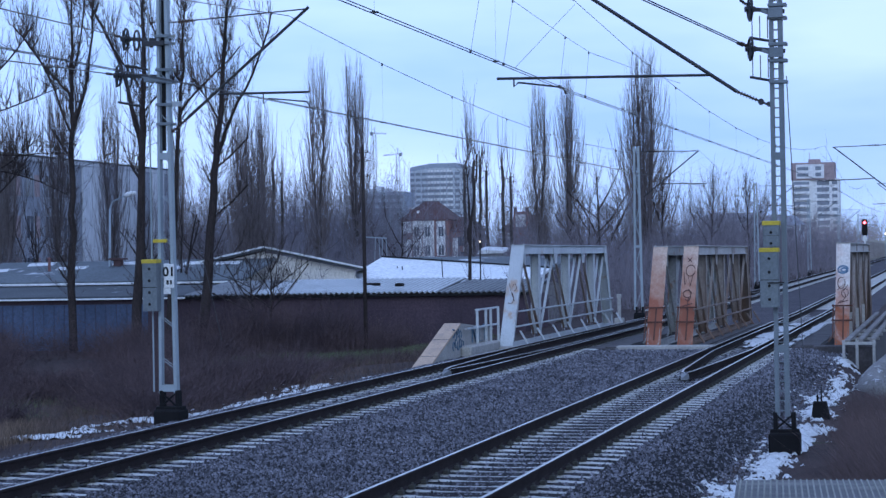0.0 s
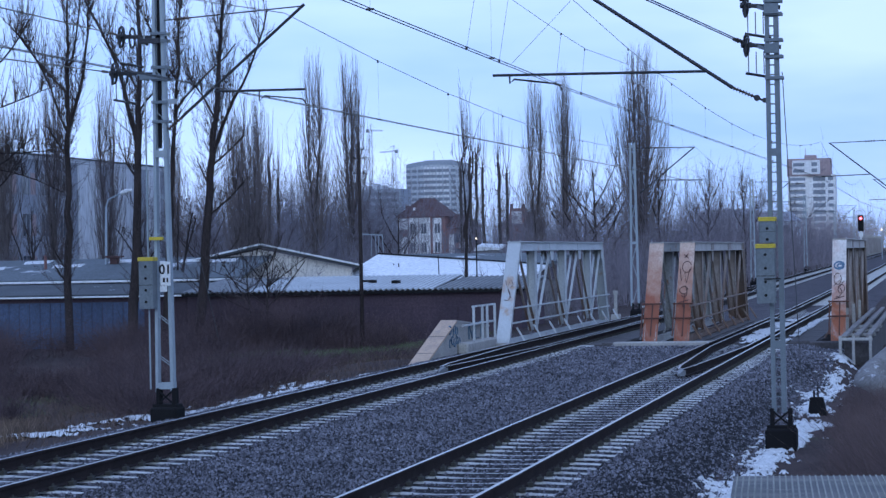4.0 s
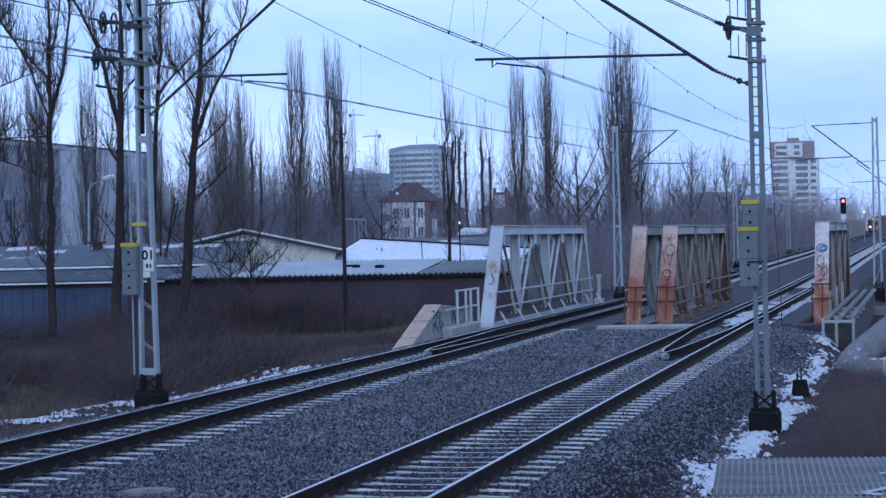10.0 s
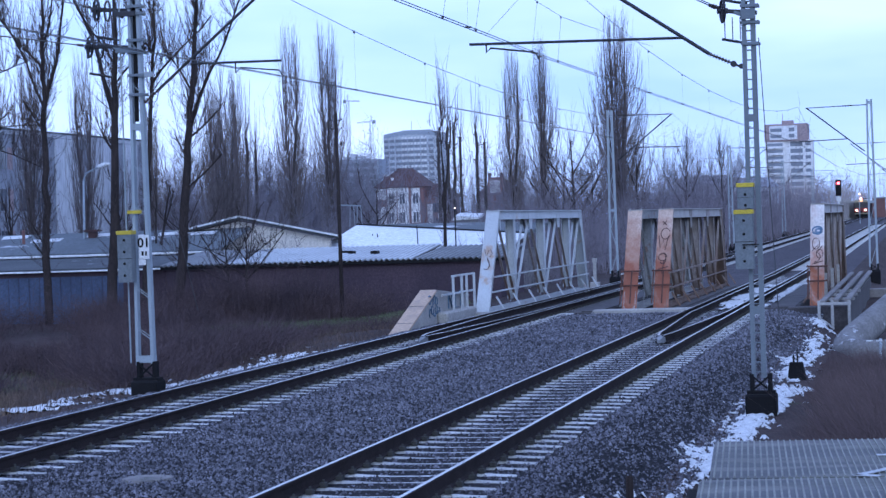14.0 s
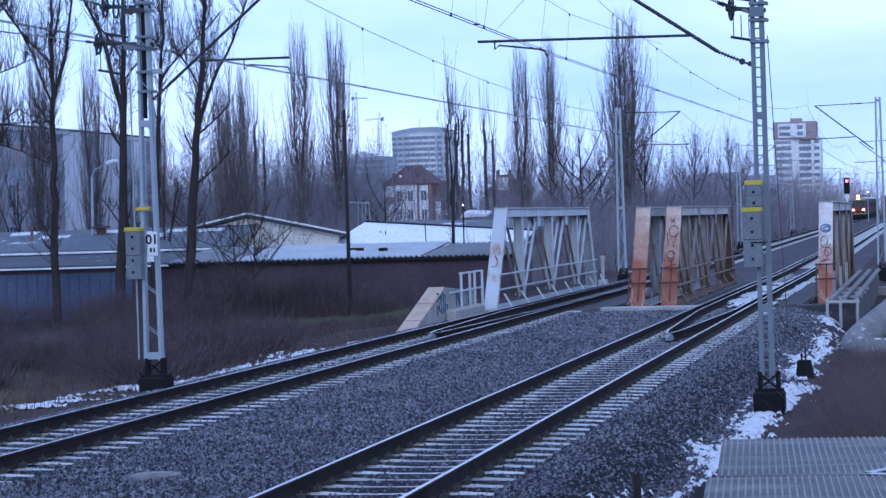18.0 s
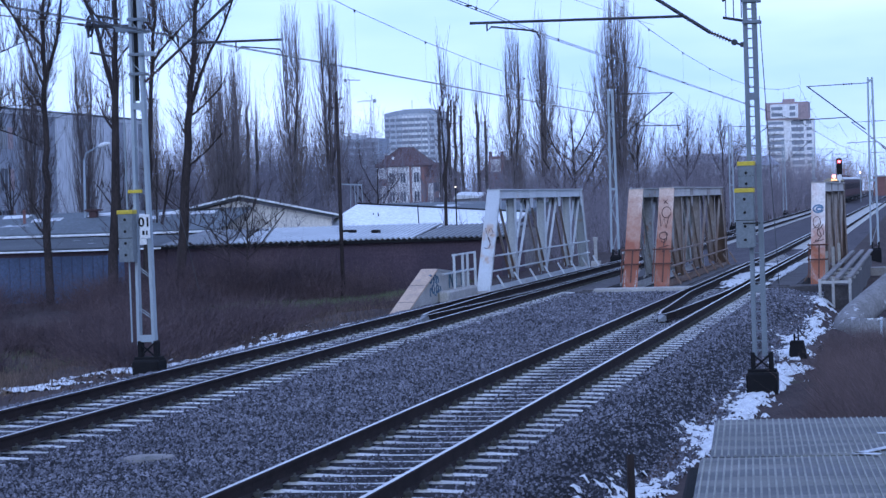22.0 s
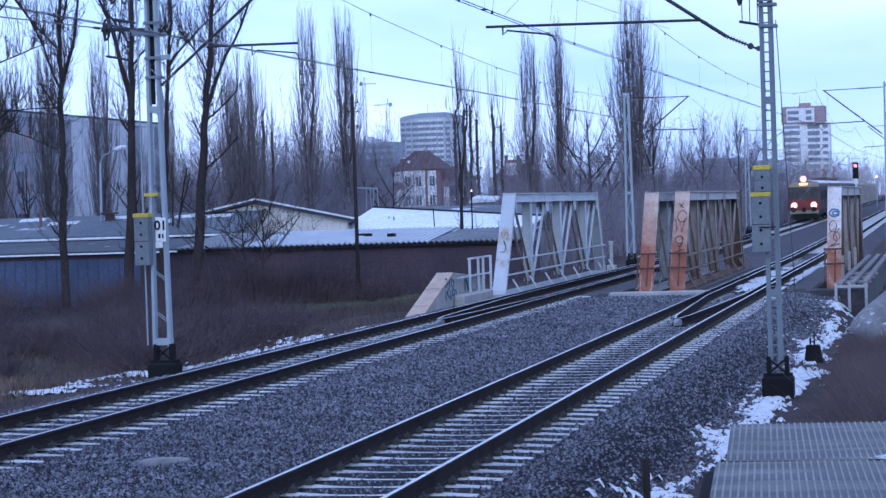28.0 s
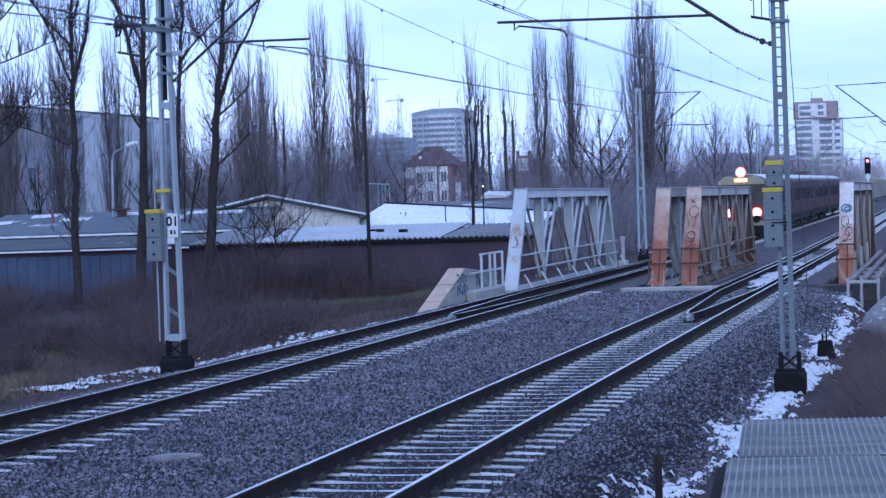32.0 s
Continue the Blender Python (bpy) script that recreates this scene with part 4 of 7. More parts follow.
def build_side_walk():
    """The raised cable way beside the near girder."""
    w = thing("cable_way", (-2.45, 60.2, 0), "grey planked cable way on concrete beside the bridge", "cable way", kind="structure")
    # dark deck colour here stands in for the shade under the planks
    part("base", Mesh().box(-0.30, 0.4, -1.2, 0.42, 27, -0.02, ch=0.03), "deck", w)
    for i, x in enumerate((-0.30, 0.06, 0.40)):
        part("plank", Mesh().beam((x, 0, 0.12 + 0.02 * i), (x, 27, 0.14 + 0.02 * i), 0.16, 0.09, ch=0.02), "old_concrete", w)
    for y in (0.0, 3.2, 6.4, 9.6):
        part("cross_bar", Mesh().beam((-0.42, y, 0.07), (0.5, y, 0.07), 0.1, 0.08), "truss_grey", w)
    for x in (-0.38, -0.02, 0.44):
        part("post", Mesh().beam((x, -0.02, -0.72), (x, -0.02, 0.16), 0.08, 0.08, (0, 1, 0)), "truss_grey", w)
    for y in (5.5, 10.5, 15.5):
        part("rail_post", Mesh().beam((-0.42, y, 0.0), (-0.42, y, 0.78), 0.1, 0.1, (0, 1, 0)), "concrete", w)


build_side_walk()


# ---- overhead line masts ----
def lattice(t, h, w0, w1, legs="galv", z0=0.0, lace=0.62, leg=0.14, battens=(), wide=0.085, style="zigzag"):
    """Two channel legs with zigzag lacing and batten plates; the mast tapers from w0 to w1."""
    for s in (-1, 1):
        part("leg", Mesh().channel((s * w0 / 2, 0, z0), (s * w1 / 2, 0, h), leg, -s * wide, 0.012, (s, 0, 0)), legs, t)
    n = int((h - z0) / lace)
    for side in (-1, 1):
        for i in range(n):
            m = Mesh()
            if style != "zigzag":
                a = z0 + (i + 0.6) * lace
                wa = w0 + (w1 - w0) * (a - z0) / (h - z0)
                m.beam((-wa / 2, side * leg / 2, a + (0.2 if style == "short" else 0.0)), (wa / 2, side * leg / 2, a), 0.014, 0.010, (0, 1, 0))
                part("lacing" if style == "short" else "rung", m, legs, t)
                continue
            a, b = z0 + i * lace + 0.1, z0 + (i + 1) * lace + 0.1
            wa, wb = w0 + (w1 - w0) * (a - z0) / (h - z0), w0 + (w1 - w0) * (b - z0) / (h - z0)
            s = 1 if i % 2 else -1
            m.beam((s * wa / 2, side * leg / 2, a), (-s * wb / 2, side * leg / 2, b), 0.022, 0.010, (0, 1, 0))
            part("lacing", m, legs, t)
    for z in battens:
        ww = w0 + (w1 - w0) * (z - z0) / (h - z0)
        for side in (-1, 1):
            m = Mesh()
            m.box(-ww / 2 - 0.01, side * leg / 2 - 0.008, z - 0.06, ww / 2 + 0.01, side * leg / 2 + 0.008, z + 0.06)
            part("batten", m, legs, t)


def insulator(a, b, t, n=6, r=0.05):
    a, b = Vector(a), Vector(b)
    L = (b - a).length
    prof = [(0.015, 0)]
    for i in range(n):
        q = L * (i + 0.25) / n
        prof += [(0.018, q), (r, q + L * 0.25 / n), (r * 0.9, q + L * 0.4 / n), (0.018, q + L * 0.5 / n)]
    part("insulator", Mesh().lathe(a, b - a, prof + [(0.015, L)], 10), "porcelain", t, "dark ribbed insulator", smooth=True)


def clamp(t, z, w, m="dark_steel"):
    part("clamp", Mesh().box(-w / 2 - 0.035, -0.12, z - 0.026, w / 2 + 0.035, -0.07, z + 0.026, ch=0.008).box(-w / 2 - 0.035, 0.07, z - 0.026, w / 2 + 0.035, 0.12, z + 0.026), m, t, "bolted steel clamp")


def switch_box(t, x, z, w, h):
    b = part("weight_guard", Mesh().box(x - w / 2, -0.32, z, x + w / 2, -0.09, z + h, ch=0.012), "box_grey", t, "grey sheet-steel box with a yellow top band")
    part("band", Mesh().box(x - w / 2 - 0.012, -0.335, z + h - 0.02, x + w / 2 + 0.012, -0.075, z + h + 0.05, ch=0.01), "yellow", b, "yellow painted band")
    for i in range(4 if h > 0.6 else 2):
        q = z + h * (0.14 + 0.24 * i * (1 if h > 0.6 else 2))
        part("bolt_hole", Mesh().tube((x, -0.322, q), (x, -0.33, q), 0.026, n=8), "black", b)
    part("seam", Mesh().box(x - w / 2 - 0.003, -0.325, z + h * 0.48, x + w / 2 + 0.003, -0.318, z + h * 0.49), "black", b)


def pulley(t, x, z, s, twin=False):
    """Tensioning wheel, its weight rods and the hanging frame."""
    ax, ay = (0.78, 0.62) if twin else (0.95, 0.30)
    rim = [(x - ay * 0.18 * math.cos(a), ax * 0.18 * math.cos(a), z + 0.18 * math.sin(a)) for a in [math.pi * k / 9 for k in range(19)]]
    g = part("tension_wheel", Mesh().bent(rim, 0.024, 5), "dark_steel", t, "dark spoked tensioning wheel", smooth=True)
    part("hub", Mesh().tube((x - ax * 0.09, -ay * 0.09, z), (x + ax * 0.09, ay * 0.09, z), 0.05, n=8), "dark_steel", g)
    for k in range(3):
        a = math.pi * k / 3
        part("spoke", Mesh().beam((x - ay * 0.17 * math.cos(a), ax * 0.17 * math.cos(a), z + 0.17 * math.sin(a)), (x + ay * 0.17 * math.cos(a), -ax * 0.17 * math.cos(a), z - 0.17 * math.sin(a)), 0.022, 0.022), "dark_steel", g)
    rim2 = [(px + 0.17, py + 0.1, pz - 0.02) for px, py, pz in rim]
    if twin:
        part("rear_wheel", Mesh().bent(rim2, 0.020, 5), "dark_steel", g, "second spoked wheel")
    part("wheel_bracket", Mesh().beam((x, 0, z), (s * 0.12, 0, z - 0.06), 0.05, 0.07).beam((x, -0.1, z), (x, -0.1, z - 0.22), 0.04, 0.02), "dark_steel", g)
    m = Mesh()
    for i in range(3):
        m.tube((x + s * (0.03 + i * 0.13), 0, z - 0.12), (x + s * (0.03 + i * 0.13), 0, z - 0.50), 0.009, n=5)
    m.tube((x - s * 0.02, 0, z - 0.48), (x + s * 0.42, 0, z - 0.57), 0.026, n=6)
    part("hanging_frame", m, "dark_steel", g)


def found(t, z, zb, w=0.52):
    part("footing", Mesh().box(-w / 2, -w / 2, zb - 0.4, w / 2, w / 2, z, ch=0.03), "found", t, "black tarred concrete footing")
    m = Mesh()
    for s in (-1, 1):
        m.box(s * 0.15 - 0.035, -0.09, z - 0.02, s * 0.15 + 0.035, 0.09, z + 0.34, ch=0.01)
    m.box(-0.24, -0.13, z, 0.24, 0.13, z + 0.05)
    for s in (-1, 1):
        m.beam((s * 0.14, -0.09, z + 0.06), (-s * 0.14, -0.09, z + 0.30), 0.03, 0.02, (0, 1, 0))
    part("foot_plate", m, "found", t, "black tarred mast foot")


def near_mast_right():
    x, y = -2.72, 36.5
    t = thing("overhead_line_mast", (x, y, 0), "grey lattice steel mast carrying the overhead line on a black footing", "mast", "masts of the overhead line")
    found(t, -0.42, -0.8)
    lattice(t, 8.2, 0.165, 0.14, "mast_grey", -0.15, 0.165, battens=(4.25, 1.0), wide=0.07, style="rungs")
    for z in (5.50, 5.86, 6.14, 6.58, 6.80):
        clamp(t, z, 0.24, "mast_grey")
    for z in (6.08, 6.75):
        pulley(t, -0.46, z, 1)
        part("tension_plate", Mesh().box(-0.15, -0.16, z - 0.17, 0.10, -0.12, z + 0.0, ch=0.01).beam((-0.26, -0.1, z - 0.04), (0.0, -0.1, z - 0.14), 0.05, 0.06), "mast_grey", t)
    switch_box(t, -0.19, 1.70, 0.31, 0.95)
    switch_box(t, -0.15, 2.72, 0.27, 0.38)
    part("warning_plate", Mesh().box(-0.22, -0.34, 2.1, 0.06, -0.328, 2.12), "black", t)
    # tube bracket
    part("stay_tube", Mesh().tube((-0.70, 0, 5.36), (-3.32, 0, 7.16), 0.032), "dark_steel", t, "slanting bracket tube")
    insulator((-0.36, 0, 5.205), (-0.70, 0, 5.36), t, 7, 0.042)
    part("link", Mesh().beam((-0.20, 0, 5.13), (-0.36, 0, 5.205), 0.035, 0.035).lathe((-0.30, -0.03, 5.175), (0, 1, 0), [(0.02, 0), (0.055, 0), (0.055, 0.06), (0.02, 0.06)], 10), "dark_steel", t, "bracket link")
    part("bracket_eye", Mesh().lathe((-0.17, -0.03, 5.13), (0, 1, 0), [(0.02, 0), (0.045, 0), (0.045, 0.05), (0.02, 0.05)], 10), "dark_steel", t)
    part("registration_tube", Mesh().tube((-1.14, 0, 5.66), (-4.86, 0, 5.73), 0.024), "dark_steel", t, "horizontal registration tube")
    part("steady_arm", Mesh().bent([(-4.56, 0, 5.74), (-4.56, 0, 5.58), (-4.48, 0, 5.65), (-3.84, 0, 5.56), (-3.69, 0, 5.53), (-3.64, 0, 5.42)], 0.018, 6), "dark_steel", t)
    part("top_tube", Mesh().tube((-0.15, 0, 7.22), (-3.36, 0, 7.18), 0.022), "dark_steel", t)
    part("stay_wire", Mesh().tube((0.13, 0.02, 5.6), (0.32, 0.5, 0.3), 0.008, n=4), "wire", t)
    return t


def near_mast_left():
    x, y = -13.70, 36.5
    t = thing("overhead_line_mast", (x, y, 0), "pale lattice steel mast with white kilometre board and grey boxes", "mast", "masts of the overhead line")
    found(t, -0.02, -0.7, 0.5)
    lattice(t, 8.6, 0.285, 0.12, "galv", 0.25, 0.74, battens=(4.55, 0.36), wide=0.055, style="short")
    part("down_pipe", Mesh().tube((-0.30, -0.04, 0.3), (-0.30, -0.04, 7.2), 0.016, n=6), "galv", t, "thin pipe beside the mast")
    for z in (5.13, 5.48, 5.89, 6.11, 6.59, 6.72):
        clamp(t, z, 0.24, "mast_grey")
    for x0, z in ((-0.90, 6.04), (-0.75, 6.70)):
        pulley(t, x0, z, 1, True)
    for z in (5.92, 6.57):
        part("tension_plate", Mesh().box(-0.36, -0.16, z - 0.03, 0.04, -0.12, z + 0.06, ch=0.01).beam((-0.40, -0.1, z + 0.09), (-0.2, -0.1, z - 0.04), 0.05, 0.06), "mast_grey" if z < 6 else "dark_steel", t)
    switch_box(t, -0.25, 1.76, 0.27, 0.88)
    part("band", Mesh().box(-0.25, -0.13, 2.99, 0.02, -0.075, 3.05, ch=0.01), "yellow", t, "yellow painted band")
    b = part("kilometre_board", Mesh().box(-0.04, -0.14, 2.17, 0.15, -0.12, 2.60), "white", t, "white board with black digits")
    part("board_foot", Mesh().box(-0.05, -0.14, 2.06, 0.08, -0.12, 2.165), "white", b)
    cu = bpy.data.curves.new("digits", "FONT")
    cu.body, cu.size, cu.extrude, cu.offset, cu.align_x = "01", 0.235, 0.002, 0.006, "CENTER"
    tx = new("digits", cu)
    dg = bpy.context.evaluated_depsgraph_get()
    me = bpy.data.meshes.new_from_object(tx.evaluated_get(dg))
    bpy.data.objects.remove(tx)
    me.materials.append(M["black"])
    part("digits", me, "black", b, "black digits", pose(0.055, -0.144, 2.385, 90, 0, 0))
    part("digit_bar", Mesh().box(0.01, -0.146, 2.23, 0.05, -0.141, 2.31).box(0.08, -0.146, 2.23, 0.11, -0.141, 2.31), "black", b)
    part("stay_tube", Mesh().tube((0.38, 0, 5.20), (2.72, 0, 7.13), 0.028), "dark_steel", t, "slanting bracket tube")
    insulator((0.11, 0, 4.98), (0.38, 0, 5.20), t)
    part("guide_channel", Mesh().beam((-0.043, 0, 4.65), (-0.008, 0, 8.4), 0.05, 0.07), "black", t, "dark guide channel between the legs")
    part("bracket_plate", Mesh().box(0.04, -0.1, 5.44, 0.31, -0.03, 5.53, ch=0.01), "galv", t)
    part("registration_tube", Mesh().tube((1.0, 0, 5.64), (2.70, 0, 5.62), 0.022), "dark_steel", t)
    part("steady_arm", Mesh().bent([(1.85, 0, 5.62), (1.85, 0, 5.44), (1.95, 0, 5.53), (2.66, 0, 5.45), (2.72, 0, 5.36)], 0.014, 6), "dark_steel", t)
    part("top_tube", Mesh().tube((0.08, 0, 6.96), (2.68, 0, 7.10), 0.012), "dark_steel", t)
    insulator((0.26, 0, 6.97), (0.56, 0, 6.985), t, 5, 0.045)
    part("earth_wire", Mesh().tube((0.2, 0, 4.78), (0.85, 0.4, 1.2), 0.006, n=4), "wire", t)
    return t


near_mast_right()
near_mast_left()


def far_mast(x, y, s):
    """s: +1 where the bracket reaches to the right."""
    t = thing("overhead_line_mast", (x, y, rise(y)), "slim grey lattice mast with a tubular bracket", "mast", "masts of the overhead line")
    found(t, -0.2, -0.9)
    lattice(t, 7.75, 0.34, 0.18, "galv", 0.0, 1.0, battens=(3.0, 7.6))
    part("stay_tube", Mesh().tube((s * 0.3, 0, 5.35), (s * 2.9, 0, 7.45), 0.032, n=6), "dark_steel", t)
    part("top_tube", Mesh().tube((s * 0.15, 0, 7.5), (s * 2.95, 0, 7.45), 0.02, n=5), "dark_steel", t)
    part("registration_tube", Mesh().tube((s * 1.1, 0, 5.95), (s * 3.3, 0, 5.9), 0.024, n=5), "dark_steel", t)
    insulator((s * 0.8, 0, 7.49), (s * 1.3, 0, 7.48), t, 4, 0.05)
    return t


for y in (101.0, 166.0, 231.0, 296.0, 361.0):
    far_mast(-14.25, y, 1)
    far_mast(-2.15, y, -1)


MASTS_Y = [-28.5, 36.5, 101.0, 166.0, 231.0, 296.0, 361.0, 426.0]
WIRE_Z = [5.45, 5.42, 5.82, 5.75, 5.7, 5.7, 5.7, 5.7]  # contact wire over the rails at the masts


def overhead_line(cx, offs, label, drop=0.1):
    """Twin contact wires, a sagging carrier and droppers from mast to mast; offs: the zigzag."""
    o = thing("overhead_line", (cx, 0, 0), label, "overhead line", "wires over the tracks")
    for i, (a, b) in enumerate(zip(MASTS_Y, MASTS_Y[1:])):
        xa, xb, za, zb = offs[i], offs[i + 1], WIRE_Z[i] + rise(a), WIRE_Z[i + 1] + rise(b)
        for e in (-0.04, 0.04):
            part("contact_wire", Mesh().tube((xa + e, a, za), (xb + e, b, zb), 0.007, n=4), "wire", o)
        pts = []
        for j in range(11):
            u = j / 10
            pts.append((xa + (xb - xa) * u, a + (b - a) * u, za + (zb - za) * u + 0.68 + 1.02 * (2 * u - 1) ** 2 - (drop * (1 - u) if i == 1 else drop * u if i == 0 else 0)))
        part("carrier_wire", Mesh().bent(pts, 0.007), "wire", o)
        for j, p in enumerate(pts[1:-1]):
            z = za + (zb - za) * (j + 1) / 10
            part("dropper", Mesh().tube((p[0], p[1], z), p, 0.0016, n=3).box(p[0] - 0.045, p[1] - 0.02, z - 0.008, p[0] + 0.045, p[1] + 0.02, z + 0.014).box(p[0] - 0.012, p[1] - 0.03, p[2] - 0.045, p[0] + 0.012, p[1] + 0.03, p[2] + 0.012), "wire", o)
    return o


overhead_line(TRACKS["far"], (-2.4, 0.25, 0.25, -0.3, 0.3, -0.3, 0.3, -0.3), "dark contact wires and sagging carrier over the far track", 0.13)
near_line = overhead_line(TRACKS["near"], (-0.95, -0.45, 0.3, -0.3, 0.3, -0.3, 0.3, -0.3), "dark contact wires and sagging carrier over the near track", 0.09)


for rope in ([(-0.45, 22.0, 6.55), (-0.41, 26.0, 6.45), (-0.37, 30.5, 6.37), (-0.35, 35.0, 6.25), (-0.34, 37.4, 6.21), (-0.32, 42.6, 6.36), (-0.27, 50.0, 6.62)], [(-0.44, 36.5, 6.97), (-0.50, 31.4, 5.45)]):
    part("suspension_rope", Mesh().bent(rope, 0.0045), "wire", near_line, "thin rope beside the mast support")
for y, z in ((28.5, 6.41), (30.6, 6.36), (35.0, 6.25), (37.4, 6.21)):
    x = -0.45 + 0.011 * (y - 36.5)
    part("dropper", Mesh().tube((x, y, 5.43), (-0.36, y, z), 0.003, n=3).box(x - 0.013, y - 0.02, 5.41, x + 0.013, y + 0.02, 5.46).box(-0.370, y - 0.02, z - 0.025, -0.350, y + 0.02, z + 0.012), "wire", near_line)


def tension_wire(a, b):
    w = thing("tension_wire", a, "dark tensioned wire running to a mast wheel", "wire", "wires over the tracks")
    d = Vector(b) - Vector(a)
    part("strand", Mesh().tube((0, 0, 0), d, 0.010, n=4), "wire", w)
    for i in range(3):
        q = d * (0.012 + 0.006 * i)
        part("knot", Mesh().tube(q * 0.96, q * 1.03, 0.03, 0.02, 6), "porcelain", w)


for e in (-0.03, 0.03):
    tension_wire((-3.21 + e, 36.4, 6.10), (-5.75 + e, -2.0, 5.42))
tension_wire((-3.18, 36.4, 6.78), (-5.75, -2.0, 7.1))
tension_wire((-14.62, 36.4, 6.05), (-8.1, 3.0, 4.0))
tension_wire((-14.45, 36.4, 6.72), (-8.1, 3.0, 4.77))


# ---- buildings beyond the line ----
def corrugated(x0, x1, y0, z0, y1, z1, pitch=0.24, amp=0.05):
    """A corrugated sheet roof rising from (y0, z0) to (y1, z1), with thickness."""
    n = int((x1 - x0) / pitch) * 4
    v, f = [], []
    for y, z in ((y0, z0), (y1, z1)):
        for dz in (0.0, -0.02):
            v += [(x0 + (x1 - x0) * i / n, y, z + dz + amp * math.sin(i * math.pi / 2)) for i in range(n + 1)]
    m = n + 1
    for i in range(n):
        f += [(i, i + 1, 2 * m + i + 1, 2 * m + i), (m + i, 3 * m + i, 3 * m + i + 1, m + i + 1), (i, m + i, m + i + 1, i + 1)]
    sheet = Mesh().add(v, f)
    sheet.k = [1 if (q // 3) % 4 in (2, 3) and q % 3 == 0 else 0 for q in range(len(f))]  # valley faces take the second, duller material
    return sheet


def garage_row():
    g = thing("garage_row", (-28.0, 100.0, -1.9), "long brown windowless garage row with a pale corrugated roof", "garage")
    m = Mesh().box(-8.4, 0, -0.4, 8.4, 0.25, 2.72).box(-8.4, 0.25, -0.4, -8.15, 6, 2.72).box(8.15, 0.25, -0.4, 8.4, 6, 2.72).box(-8.15, 5.8, -0.4, 8.15, 6, 3.3)
    part("wall", m, "wall_brown", g)
    for i in range(6):
        part("garage_door", Mesh().box(-8.0 + i * 2.75, -0.035, 0.0, -5.7 + i * 2.75, 0.0, 2.1, ch=0.01), "wall_brown", g, "brown sheet-steel garage door")
    part("fascia", Mesh().box(-8.6, -0.3, 2.72, 8.6, -0.22, 2.86), "black", g, "dark eaves board")
    part("roof", corrugated(-8.6, -5.2, -0.35, 2.91, 6.4, 3.50, 0.26, 0.055), ["sheet_dull", "felt"], g, "weathered dull corrugated sheet roof")
    part("roof", corrugated(-5.15, 4.2, -0.35, 2.92, 6.4, 3.52, 0.26, 0.055), ["sheet", "sheet_dull"], g, "pale corrugated sheet roof")
    part("roof", corrugated(4.25, 8.6, -0.35, 2.90, 6.4, 3.42, 0.26, 0.055), ["sheet_dull", "felt"], g, "weathered dull corrugated sheet roof")
    part("lamp", Mesh().box(2.1, -0.3, 3.2, 2.45, 0.2, 3.36, ch=0.03), "black", g)


garage_row()


def blue_garages():
    g = thing("garage_row", (-43.0, 100.5, -1.9), "blue sheet-metal garages under a flat snow-edged roof", "garage")
    part("wall", Mesh().box(-9, 0, -0.4, 6.4, 6, 2.72), "wall_brown", g)
    for i in range(24):
        x = -9 + i * 0.56
        part("sheet_panel", Mesh().sweep([(-0.27, 0), (-0.22, 0.03), (0.22, 0.03), (0.27, 0)], (x, -0.01, -0.1), (x, -0.01, 2.5), (0, -1, 0)), "wall_blue", g)
    part("roof_edge", Mesh().box(-9.3, -0.4, 2.74, 6.6, 0.0, 2.81, ch=0.015), "roof_white", g, "pale frosted roof edge")
    part("roof", Mesh().sweep([(-9.3, 0), (6.6, 0), (6.6, 0.1), (-9.3, 0.1)], (0, 0.0, 2.8), (0, 6.3, 3.25)), "felt", g)
    s = thing("shed", (-43.5, 108.0, -1.9), "low grey shed with a pale eaves line", "shed")
    part("wall", Mesh().box(-9, 0, -0.3, 7.0, 6, 3.35), "sheet_dull", s)
    part("roof_edge", Mesh().box(-9.2, -0.5, 3.42, 7.2, 0, 3.52, ch=0.015), "roof_white", s)
    part("roof", Mesh().sweep([(-9.2, 0), (7.2, 0), (7.2, 0.1), (-9.2, 0.1)], (0, 0, 3.5), (0, 5.6, 4.6)), "roof_grey", s)
    for i in range(7):
        x = -8.2 + i * 2.2 + 0.5 * math.sin(i * 5.1)
        w, y = 0.25 + 0.25 * abs(math.sin(i * 2.3)), 3.2 + 1.6 * abs(math.sin(i * 1.7))
        z = 3.58 + 0.196 * y
        part("snow_lump", Mesh().sweep([(-0.5, 0), (-0.2, 0.10), (0.1, 0.12), (0.5, 0.06)], (x - w * 1.6, y, z - 0.02), (x + w * 1.8, y + 0.15, z + 0.02), (0, -0.2, 1)), "snow", s, "drift of snow on the roof")
    for x, y, h in ((-5.2, 3.0, 0.7), (1.6, 4.4, 0.9), (4.4, 2.0, 0.6)):
        part("flue", Mesh().tube((x, y, 3.5 + 0.19 * y), (x, y, 3.6 + 0.19 * y + h), 0.09, n=8).tube((x, y, 3.6 + 0.19 * y + h), (x, y, 3.68 + 0.19 * y + h), 0.15, 0.05, 8), "hut_brown", s, "short flue pipe")
    part("chimney", Mesh().box(-1.8, 4.0, 4.2, -1.35, 4.4, 4.75, ch=0.03).box(-2.0, 3.85, 4.75, -1.15, 4.55, 4.85), "tile_red", s, "small brick chimney")


blue_garages()


